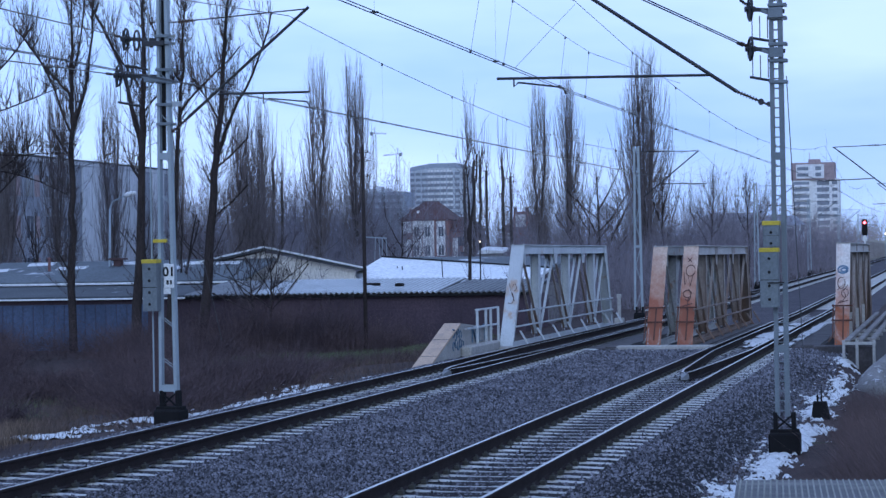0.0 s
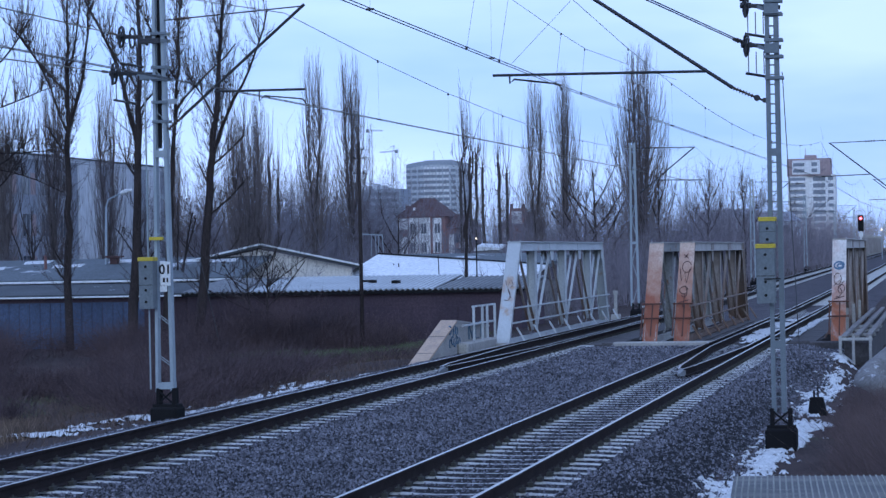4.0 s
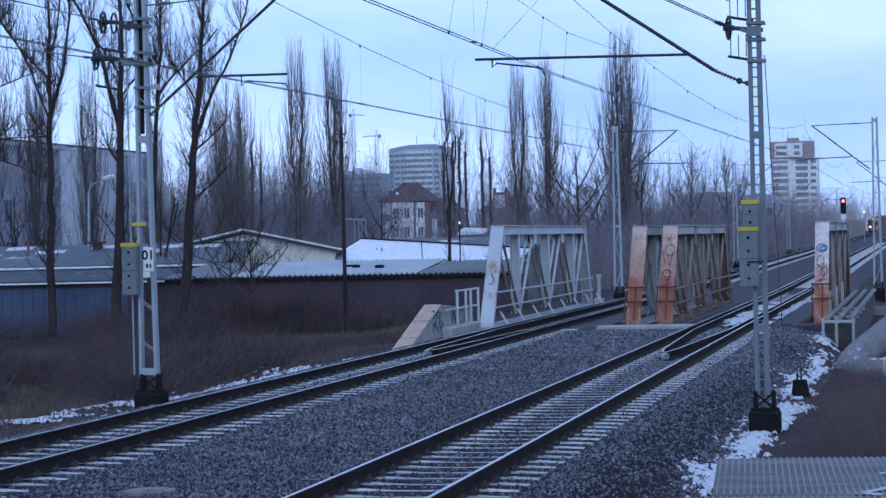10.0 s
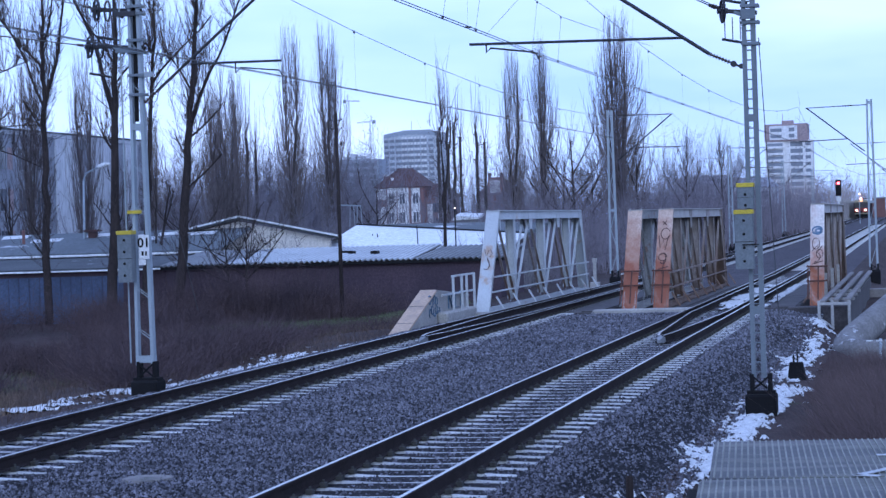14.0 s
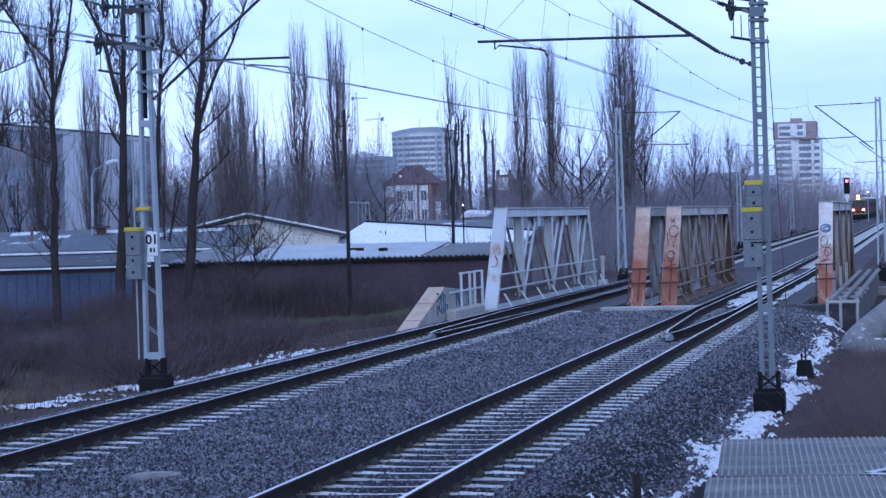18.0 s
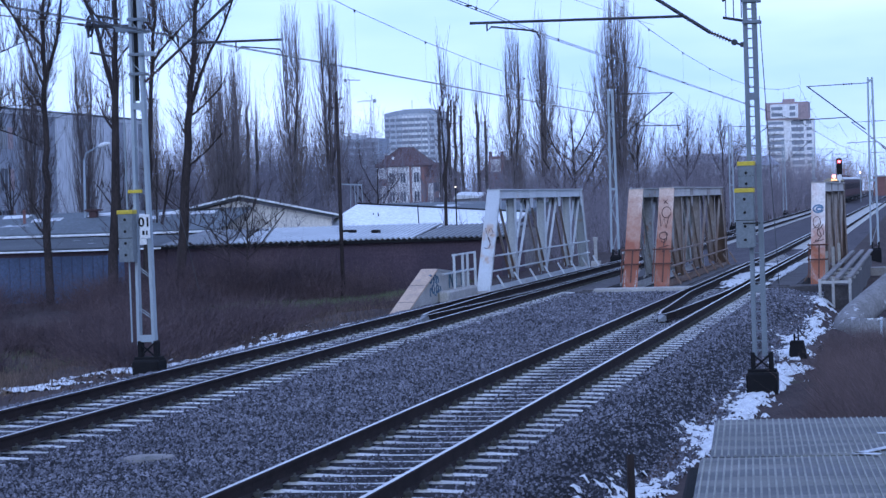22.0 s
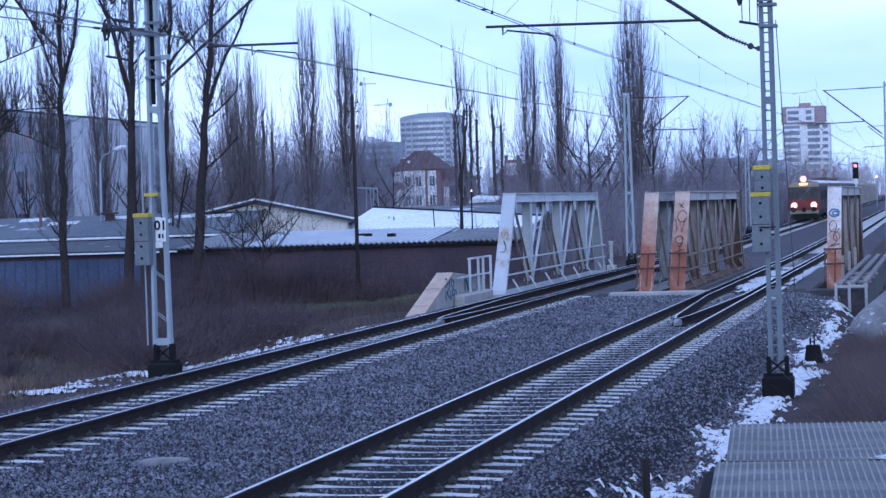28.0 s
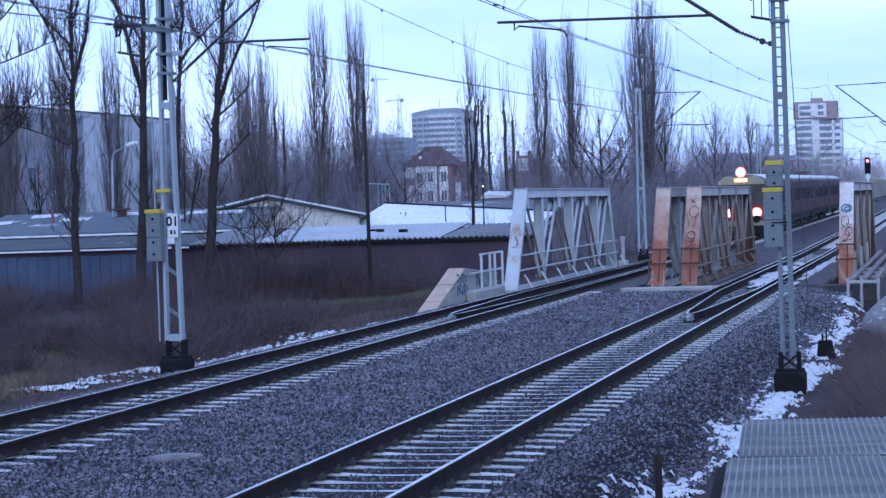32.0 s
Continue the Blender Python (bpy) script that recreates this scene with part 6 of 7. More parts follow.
part("stub", Mesh().tube((-0.06, 0, 0.36), (-0.06, 0, 0.52), 0.02, n=6), "found", bx)

st = thing("marker_post", (-3.0, 21.6, -0.85), "short rusty steel post at the track edge", "post")
part("shaft", Mesh().angle_bar((0, 0, -0.2), (0, 0, 0.85), 0.07, 0.012), "bark", st)

lid = thing("manhole_cover", (-8.83, 23.4, -0.225), "round pale concrete lid lying in the railway bed", "manhole cover")
part("lid", Mesh().lathe((0, 0, -0.1), (0, 0, 1), [(0.31, 0), (0.32, 0.06), (0.30, 0.12), (0.1, 0.14), (0.02, 0.14)], 20), "old_concrete", lid)


# ---- the near right side: platform end, pipe ----
def platform_end():
    p = thing("platform_end", (-1.49, 15.34, 0), "ribbed grey concrete platform slabs with dark wet patches", "platform", kind="structure", rz=4.5)
    z = 1.0
    for x0, ya, yb in ((0.0, -2.18, 0.0), (-0.06, -4.9, -2.22), (-0.05, -7.6, -4.94)):
        s = part("slab", Mesh().box(x0, ya, z - 0.14, 3.0, yb, z, ch=0.015), "grating", p)
        for i in range(int((2.95 - x0) / 0.042)):
            x = x0 + 0.03 + i * 0.042
            part("rib", Mesh().sweep([(-0.007, 0), (0.007, 0), (0.004, 0.010), (-0.004, 0.010)], (x, ya + 0.03, z - 0.001), (x, yb - 0.03, z - 0.001)), "rib", s)
    for i in range(6):
        part("slab", Mesh().box(-0.05, -10.36 - i * 2.72, z - 0.14, 3.0, -7.64 - i * 2.72, z, ch=0.015), "grating", p)
    part("edge_beam", Mesh().box(-0.16, -23.9, 0.15, -0.02, -1.4, 0.84, ch=0.02), "found", p, "dark edge beam")
    part("under_wall", Mesh().box(0.12, -23.9, -1.2, 3.0, -0.15, 0.86), "found", p)
    for y in (-6.5, -4.5, -2.5, -1.0):
        part("bracket", Mesh().beam((0.2, y, 0.3), (-0.08, y, 0.6), 0.08, 0.1), "dark_steel", p)


platform_end()
ck = thing("chalk_mark", (0.09, -0.55, 1.013), "white sprayed arrow on the platform slab", "marking")
for a, b, c in (((-0.52, 13.75), (-0.30, 14.15), 0), ((-0.30, 14.15), (0.0, 14.55), 0), ((-0.06, 14.42), (0.22, 14.62), 1), ((-0.54, 13.78), (-0.38, 13.72), 0), ((-0.42, 14.85), (-0.08, 14.92), 0), ((-0.08, 14.92), (0.3, 14.80), 0), ((-0.15, 13.75), (0.25, 13.85), 0)):
    part("sprayed_line", Mesh().beam((*a, 0), (*b, 0), 0.055, 0.004, ch=0), "graf_red" if c else "graf_white", ck)


def tube_path(pts, r, n=14):
    """A bent round pipe along points."""
    pts = [Vector(p) for p in pts]
    v, f = [], []
    for i, p in enumerate(pts):
        d = (pts[min(i + 1, len(pts) - 1)] - pts[max(i - 1, 0)]).normalized()
        s = d.cross(Vector((0, 0, 1))).normalized()
        u = s.cross(d)
        k = r * (1 + 0.05 * noise.noise(p * 1.3))
        v += [p + (s * math.cos(2 * math.pi * j / n) + u * math.sin(2 * math.pi * j / n)) * k for j in range(n)]
    for i in range(len(pts) - 1):
        f += [(i * n + j, i * n + (j + 1) % n, (i + 1) * n + (j + 1) % n, (i + 1) * n + j) for j in range(n)]
    return Mesh().add(v, f + [tuple(range(n)), tuple(range(len(v) - 1, len(v) - n - 1, -1))])


def heat_pipe():
    p = thing("heating_pipe", (-1.5, 54.0, 0), "thick lagged heating pipe with frost, bent beside the bridge", "pipe")
    pts = [(5 - i * 0.5, 0, -0.95) for i in range(10)] + [(0.1, 0.03, -0.95), (-0.22, 0.2, -0.93), (-0.42, 0.55, -0.88), (-0.42, 1.0, -0.78), (-0.22, 1.6, -0.62), (0.05, 2.3, -0.42)] + [(0.35 + 0.3 * i, 3.0 + i * 0.8, -0.2 + 0.22 * i) for i in range(9)]
    part("lagging", tube_path(pts, 0.37), "lag", p, smooth=True)
    for i in range(5):
        m = Mesh().lathe((4.4 - i * 1.0, 0, -0.95), (1, 0, 0), [(0.37, 0), (0.395, 0.01), (0.395, 0.07), (0.37, 0.08)], 16)
        part("band", m, "galv", p)
    for x in (0.6, 3.2):
        part("support", Mesh().box(x - 0.15, -0.25, -1.7, x + 0.15, 0.25, -1.28), "old_concrete", p)
    m = Mesh()
    for i in range(16):
        a = 0.1 + i * 0.21 + 0.05 * math.sin(i * 7)
        m.tube((a, -0.16 - 0.08 * math.sin(i * 3), -0.61), (a + 0.14, -0.10 + 0.1 * math.sin(i * 5), -0.60), 0.03, 0.015, 5)
    part("frost", m, "snow", p, "streaks of frost on the lagging")


heat_pipe()


# ---- trees ----
def grow_lopped(seed, height, heights, gap, trunk_r):
    """Straight parallel stems cut off short, with stubby knots and a few fine upright shoots."""
    rng = np.random.default_rng(seed)
    tr, cr = [], []
    for k, share in enumerate(heights):
        a = 6.283 * k / len(heights) + 0.4
        foot = np.array([math.cos(a) * gap * 0.25, math.sin(a) * gap * 0.25, -0.3])
        p, r, n, h = foot, trunk_r * rng.uniform(0.8, 1.0), 10, height * share
        for i in range(n):
            f = (i + 1) / n
            q = foot + np.array([math.cos(a) * gap * 0.75 * min(1, f * 2.2), math.sin(a) * gap * 0.75 * min(1, f * 2.2), (h + 0.3) * f]) + np.append(rng.normal(0, 0.03, 2), 0)
            tr.append((p, q, r, r * 0.97))
            for _ in range(5 if i > 3 else 1):
                c = p + (q - p) * rng.random()
                b = rng.uniform(0, 6.283)
                o = np.array([math.cos(b), math.sin(b), rng.uniform(0.4, 1.0)])
                e = c + o * (r + rng.uniform(0.05, 0.22))
                cr.append((c, e, 0.05, 0.03))
                g = e + np.array([o[0] * 0.12, o[1] * 0.12, rng.uniform(0.4, 1.2) * (0.5 + f)])
                cr.append((e, g, 0.016, 0.007))
            p, r = q, r * 0.97
        tr.append((p, p + np.array([0.02, 0, 0.06]), r, r * 0.6))
        for _ in range(9):
            b, w = rng.uniform(0, 6.283), rng.uniform(0.1, 0.4)
            e = p + np.array([math.cos(b) * w, math.sin(b) * w, rng.uniform(0.8, 1.8)])
            cr.append((p, e, 0.022, 0.014))
            cr.append((e, e + np.array([math.cos(b) * w * 0.4, math.sin(b) * w * 0.4, rng.uniform(0.8, 2.4)]), 0.014, 0.005))
    return tr, cr


def grow_poplar(seed, height, width, count, trunk_r, fork=0.34, stems=3, low=0.1):
    """A poplar: a short trunk that forks into upright stems, and long steep branches within a domed column."""
    rng = np.random.default_rng(seed)
    tr, cr = [], []

    def half(u):
        return width * min(1.0, 0.35 + 1.3 * u) * math.sqrt(max(0.0, 1 - max(0.0, (u - 0.5) / 0.53) ** 2.4))

    lines = []
    z0 = height * fork
    p = np.array([0, 0, -0.3])
    for i in range(6):
        q = np.array([rng.normal(0, 0.04), rng.normal(0, 0.04), -0.3 + (z0 + 0.3) * (i + 1) / 6])
        tr.append((p, q, trunk_r * (1 - 0.05 * i), trunk_r * (0.95 - 0.05 * i)))
        p = q
    for k in range(stems):
        a, reach, h = 6.283 * k / stems + rng.uniform(-0.5, 0.5), width * rng.uniform(0.12, 0.42), height * rng.uniform(0.80, 0.97)
        r, q, line = trunk_r * rng.uniform(0.42, 0.62), p, [p]
        for i in range(9):
            f = (i + 1) / 9
            e = np.array([math.cos(a) * reach * (1 - (1 - f) ** 2.5), math.sin(a) * reach * (1 - (1 - f) ** 2.5), z0 + (h - z0) * f]) + rng.normal(0, 0.05, 3)
            tr.append((q, e, r, max(0.012, r * 0.80)))
            r, q = max(0.012, r * 0.80), e
            line.append(e)
        lines.append(line)
    for _ in range(count):
        line = lines[rng.integers(stems)]
        u = rng.uniform(low, 0.80)
        if u < fork:
            b = np.array([0, 0, u * height])
        else:
            k = (u - fork) / (0.97 - fork) * 9
            i = min(8, int(k))
            b = line[i] + (line[i + 1] - line[i]) * (k - i)
        a = rng.uniform(0, 6.283)
        out = np.array([math.cos(a), math.sin(a), 0])
        L = min(height * rng.uniform(0.15, 0.40), (1.01 - u) * height)
        top = min(1.0, u + L / height)
        goal = out * half(top) * rng.uniform(0.25, 1.0) ** 0.6
        start, r, last = b.copy(), 0.034 * (1.15 - u) + 0.010, b
        for j in range(5):
            f = (j + 1) / 5
            q = start + np.array([0, 0, L * f]) + rng.normal(0, 0.05, 3)
            q[:2] = start[:2] + (goal[:2] - start[:2]) * (1 - (1 - f) ** 1.9) + rng.normal(0, 0.05, 2)
            cr.append((last, q, r, r * 0.74))
            r *= 0.74
            for _ in range(2 if j else 1):
                c = last + (q - last) * rng.random()
                d = out * rng.uniform(-0.2, 0.35) + rng.normal(0, 0.15, 3) + np.array([0, 0, 1.0])
                e = c + d * rng.uniform(0.5, 1.6)
                cr.append((c, e, max(0.006, r * 0.55), 0.0))
            last = q
    return tr, cr


def sticks(name, segs, m, thin=0.006, sides=3):
    """Stems, and twigs with no end radius, as one mesh."""
    stem, tip = [s for s in segs if s[3] > 0], [s for s in segs if s[3] <= 0]

    def cols(rows, k):
        return np.array([r[k] for r in rows])

    body = (cols(stem, 0), cols(stem, 1), np.maximum(cols(stem, 2), thin), np.maximum(cols(stem, 3), thin))
    if tip:
        return twiggy(name, body, (cols(tip, 0), cols(tip, 1), np.maximum(cols(tip, 2), thin)), m, sides)
    if sides > 4:  # the pieces of a trunk overlap a little
        body = (body[0], body[1] + (body[1] - body[0]) * 0.04, *body[2:])
    v, f = prisms(*body, sides)
    return raw(name, v, f, m, sides > 4)


def grow_old(seed, height, trunk_r, lean=0.0, limbs=(), bare=2.6, shoots=1.0, bend=0.0):
    """A tall trunk with named limbs (height, angle off the upright, length, radius) and many fine upswept shoots."""
    rng = np.random.default_rng(seed)
    tr, cr = [], []

    def spray(p, d, length, r, depth):
        """A side branch with finer ones on it."""
        n = (0, 5, 3)[depth]
        for i in range(n):
            d = d + rng.normal(0, 0.13, 3) + np.array([0, 0, 0.16])
            d = d / np.linalg.norm(d)
            q = p + d * length / n
            r2 = max(r * 0.75, 0.006)
            cr.append((p, q, r, r2))
            for _ in range(3 if depth == 1 else 2):
                e = d + rng.normal(0, 0.45, 3) + np.array([0, 0, 0.3])
                e /= np.linalg.norm(e)
                c = p + (q - p) * rng.random()
                if depth == 1 and rng.random() < 0.45:
                    spray(c, e, length * rng.uniform(0.3, 0.6), max(r2 * 0.5, 0.007), 2)
                else:
                    cr.append((c, c + e * length * rng.uniform(0.15, 0.45), max(r2 * 0.5, 0.007), 0.0))
            p, r = q, r2

    def fan(p, r):
        """A bunch of long upright shoots."""
        for _ in range(rng.integers(5, 9)):
            e = np.array([rng.normal(0, 0.30), rng.normal(0, 0.30), 1.0])
            L, a, rr = rng.uniform(1.4, 3.8), p, 0.016
            for j in range(4):
                e = e + np.array([rng.normal(0, 0.07), rng.normal(0, 0.07), 0.18])
                e /= np.linalg.norm(e)
                b = a + e * L / 4
                cr.append((a, b, rr, rr * 0.8 if j < 3 else 0.0))
                for _ in range(2):
                    g = e + rng.normal(0, 0.28, 3)
                    c = a + (b - a) * rng.random()
                    cr.append((c, c + g * rng.uniform(0.3, 0.8), 0.008, 0.0))
                a, rr = b, rr * 0.8

    def stem(p, d, length, r, n, rate, upward, taper):
        line = [p]
        for i in range(n):
            d = d + upward * np.array([0, 0, 1.0]) + rng.normal(0, 0.075, 3)
            d = d / np.linalg.norm(d)
            q = p + d * length / n
            r2 = max(0.016, r * taper)
            tr.append((p, q, r, r2))
            if q[2] > bare:
                for _ in range(rng.poisson(rate * length / n)):
                    a = rng.uniform(0, 6.283)
                    e = np.array([math.cos(a), math.sin(a), rng.uniform(0.3, 1.5)])
                    spray(p + (q - p) * rng.random(), e / np.linalg.norm(e), rng.uniform(0.35, 1.0) * (1 + 1.6 * rng.random() ** 3), rng.uniform(0.011, 0.022), 1 if rng.random() < 0.6 else 2)
                if q[2] > 7 and rng.random() < 0.55 * shoots:
                    fan(q, r2)
                if rng.random() < 0.3:  # a knot where a limb was lost
                    a = rng.uniform(0, 6.283)
                    o = np.array([math.cos(a), math.sin(a), 0.4])
                    tr.append((q - o * r * 0.2, q + o * (r + 0.05), 0.06, 0.03))
            line.append(q)
            p, r = q, r2
        return line, p, d, r

    line = [np.array([0, 0, -0.4])]
    p, r, n = line[0], trunk_r, 22
    for i in range(n):
        f = (i + 1) / n
        q = np.array([math.tan(radians(lean)) * height * f + bend * math.sin(math.pi * min(1, f * 1.3)), 0, -0.4 + (height + 0.4) * f]) + np.append(rng.normal(0, 0.035, 2), 0)
        r2 = trunk_r * (1 - 0.92 * f ** 1.25)
        tr.append((p, q, r, r2))
        if q[2] > bare:
            for _ in range(rng.poisson(6.2 * shoots * height / n)):
                a = rng.uniform(0, 6.283)
                e = np.array([math.cos(a), math.sin(a), rng.uniform(0.25, 1.4)])
                spray(p + (q - p) * rng.random(), e / np.linalg.norm(e), rng.uniform(0.5, 1.3) * (1 + 2.2 * rng.random() ** 3), rng.uniform(0.010, 0.021), 1 if rng.random() < 0.6 else 2)
            if q[2] > 8.5 and rng.random() < 1.1 * shoots:
                fan(q, r2)
        line.append(q)
        p, r = q, r2
    for z, angle, length, rad in limbs:
        k = (z + 0.4) / (height + 0.4) * n
        i = min(n - 1, int(k))
        c = line[i] + (line[i + 1] - line[i]) * (k - i)
        d = np.array([math.sin(radians(angle)), rng.uniform(-0.25, 0.25), math.cos(radians(angle))])
        stem(c, d / np.linalg.norm(d), length, rad, max(4, int(length * 1.4)), 5.0 * shoots, 0.05 if abs(angle) < 70 else 0.01, 0.90)
    return tr, cr


TREES = {}


def tree(kind, x, y, scale=1.0, rz=0.0, label="", z=None):
    """A tree of a kind; repeats of a kind are turned and scaled copies."""
    if kind not in TREES:
        k = KINDS[kind]
        near = "bare" in k or ("limbs" in k and "spread" not in k)
        tr, cr = (grow_poplar if "width" in k else grow_old if near else grow_lopped)(**k)
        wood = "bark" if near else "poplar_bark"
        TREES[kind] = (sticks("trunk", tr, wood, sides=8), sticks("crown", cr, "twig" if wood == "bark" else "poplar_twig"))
    t = thing("tree", (x, y, ground_z(x, y) if z is None else z), label, "tree", "bare trees beside the line")
    t.matrix_basis = pose(x, y, ground_z(x, y) if z is None else z, 0, 0, rz) @ Matrix.Scale(scale, 4)
    part("trunk", TREES[kind][0], "bark", t)
    part("crown", TREES[kind][1], "twig", t)


KINDS = {
    "forked": dict(seed=3, height=19, trunk_r=0.224, lean=0.8, limbs=((3.3, -48, 1.0, 0.05), (3.8, -28, 1.5, 0.045), (9.2, -30, 1.9, 0.05), (10.5, 20, 8.0, 0.11), (10.5, -30, 6.0, 0.07), (12.4, -38, 4.0, 0.06), (13.4, 30, 4.0, 0.06))),
    "twin": dict(seed=8, height=20, trunk_r=0.275, lean=2.3, limbs=((8.3, -38, 1.3, 0.06), (9.9, -17, 9.5, 0.15), (11.5, 35, 3.0, 0.05), (12.5, -40, 3.0, 0.05)), bend=0.1),
    "slim": dict(seed=19, height=19, trunk_r=0.172, lean=4.2, limbs=((11.6, 46, 4.5, 0.06), (13.0, -35, 4.0, 0.05)), bare=8.5),
    "lean": dict(seed=23, height=19, trunk_r=0.275, lean=5.6, limbs=((6.4, 52, 2.6, 0.05), (7.8, -32, 1.4, 0.045), (8.8, 52, 2.2, 0.055), (9.3, 27, 7.5, 0.10), (11.0, -32, 3.0, 0.05))),
    "broad": dict(seed=29, height=18, trunk_r=0.241, lean=0.0, limbs=((9.3, 97, 5.0, 0.045), (10.0, 92, 5.2, 0.045), (11.6, 78, 5.0, 0.05), (7.0, 55, 4.0, 0.05), (8.4, 70, 4.0, 0.04), (12.6, 50, 5.0, 0.06), (13.4, 30, 6.0, 0.08)), shoots=1.4),
    "coppice": dict(seed=37, height=7.6, trunk_r=0.10, lean=2.0, limbs=((1.2, -14, 6.0, 0.09), (1.6, 15, 5.6, 0.08), (2.4, 24, 4.4, 0.06)), shoots=0.45, bare=4.0),
    "pollard": dict(seed=43, height=9.4, trunk_r=0.125, lean=-0.2, limbs=((4.6, 1, 4.8, 0.075), (3.4, 4, 5.6, 0.06)), shoots=0.5, bare=8.0),
    "poplar": dict(seed=5, height=20, width=1.65, count=200, trunk_r=0.30, fork=0.36, stems=2),
    "poplar2": dict(seed=15, height=20, width=1.9, count=220, trunk_r=0.32, fork=0.30, stems=3),
    "wide_poplar": dict(seed=11, height=20, width=2.9, count=420, trunk_r=0.40, fork=0.18, stems=6, low=0.06),
    "lopped": dict(seed=31, height=10, heights=(1.0, 0.92), gap=0.34, trunk_r=0.15),
    "stump": dict(seed=33, height=10, heights=(1.0,), gap=0.0, trunk_r=0.15),
    "small": dict(seed=41, height=5.4, trunk_r=0.085, lean=2.5, limbs=((2.1, -58, 2.6, 0.030), (2.0, 48, 3.0, 0.034), (2.9, -40, 2.4, 0.028), (3.0, 66, 2.6, 0.026), (3.6, -24, 2.0, 0.024), (3.9, 34, 1.6, 0.024), (2.4, 14, 2.6, 0.026)), shoots=0.42, bare=2.1),
    "small_left": dict(seed=42, height=5.0, trunk_r=0.075, lean=-3.5, limbs=((1.9, -62, 2.8, 0.030), (2.3, -38, 2.8, 0.030), (2.6, 46, 2.2, 0.026), (3.1, -74, 2.2, 0.024), (3.4, 22, 2.0, 0.022)), shoots=0.42, bare=2.1),
    "sparse": dict(seed=64, height=10.5, trunk_r=0.14, lean=2.5, limbs=((4.0, -24, 4.5, 0.06), (5.4, 38, 3.6, 0.05), (6.3, -52, 2.8, 0.04), (7.6, 18, 3.0, 0.045), (8.2, -30, 2.2, 0.035)), shoots=0.55, bare=3.5),
    "thin": dict(seed=51, height=10.0, trunk_r=0.15, lean=-2.0, limbs=((2.6, -48, 5.0, 0.08), (3.2, 42, 5.5, 0.08), (4.4, -30, 5.0, 0.07), (5.0, 52, 4.0, 0.06), (6.0, -55, 3.2, 0.05), (6.6, 28, 3.6, 0.05)), shoots=0.45, bare=2.2),
}
tree("forked", -41.2, 96.5, 1.0, 0, "tall bare tree with a forked dark trunk before the garages")
tree("twin", -37.95, 96.5, 1.0, 0, "tall thick bare tree whose trunk splits in two")
tree("slim", -36.65, 97.2, 1.0, 0, "slim tall bare tree behind the pale mast")
tree("lean", -34.65, 96.5, 1.0, 0, "tall bare leaning tree in front of the garages")
tree("broad", -46.6, 97.0, 1.0, 0, "bare tree with long level branches beside the garages")
tree("coppice", -40.7, 110.0, 1.0, 0, "bare coppiced tree with several thin stems")
tree("small", -31.25, 96.5, 1.0, 0, "small spreading bare tree before the garage row")
tree("small_left", -32.05, 97.0, 1.0, 0, "small spreading bare tree before the garage row")
POP = "slender bare poplar with steep branches"
tree("poplar", -50.6, 170, 1.04, 0, POP)
tree("poplar2", -47.4, 170, 1.03, 60, POP)
tree("poplar", -56.0, 172, 0.88, 120, POP)
tree("poplar2", -54.0, 160, 0.80, 10, POP)
tree("poplar", -52.6, 130, 0.80, 200, POP)
tree("poplar2", -56.9, 131, 0.80, 90, POP)
tree("poplar2", -61.2, 133, 0.72, 35, POP)
tree("wide_poplar", -64.4, 138, 0.60, 80, POP)
tree("wide_poplar", -43.4, 131, 0.66, 120, "dense bushy bare poplar behind the garages")
tree("poplar2", -62.0, 168, 0.70, 250, POP)
tree("poplar", -34.8, 185, 0.96, 30, POP)
tree("poplar2", -32.2, 185, 0.99, 140, POP)
tree("wide_poplar", -24.8, 180, 1.06, 0, "broad dense bare poplar with steep branches")
tree("pollard", -23.55, 106.0, 1.0, 0, "bare pollarded tree with three upright stems")
LOP = "lopped poplar trunk with short shoots"
tree("lopped", -41.1, 185, 1.25, 0, LOP)
tree("stump", -40.35, 186, 1.22, 70, "single straight lopped poplar trunk")
tree("stump", -39.75, 186, 1.16, 160, "single straight lopped poplar trunk")
tree("lopped", -37.7, 185, 1.20, 140, LOP)
tree("lopped", -52.5, 165, 1.15, 200, LOP)
THIN = "thin bare tree with an open crown"
for i, (x, y, s) in enumerate(((-19.4, 180, 0.85), (-28.9, 182, 1.2), (-22.0, 170, 1.0), (-16.9, 190, 0.85), (-26.5, 160, 0.9), (-38.5, 150, 0.75), (-58, 130, 0.8), (-49.5, 128, 0.75), (-44.0, 125, 0.7), (-30.0, 200, 1.0))):
    tree("sparse" if -20 < x < -16 else "thin", x, y, s, 47 * i, THIN)


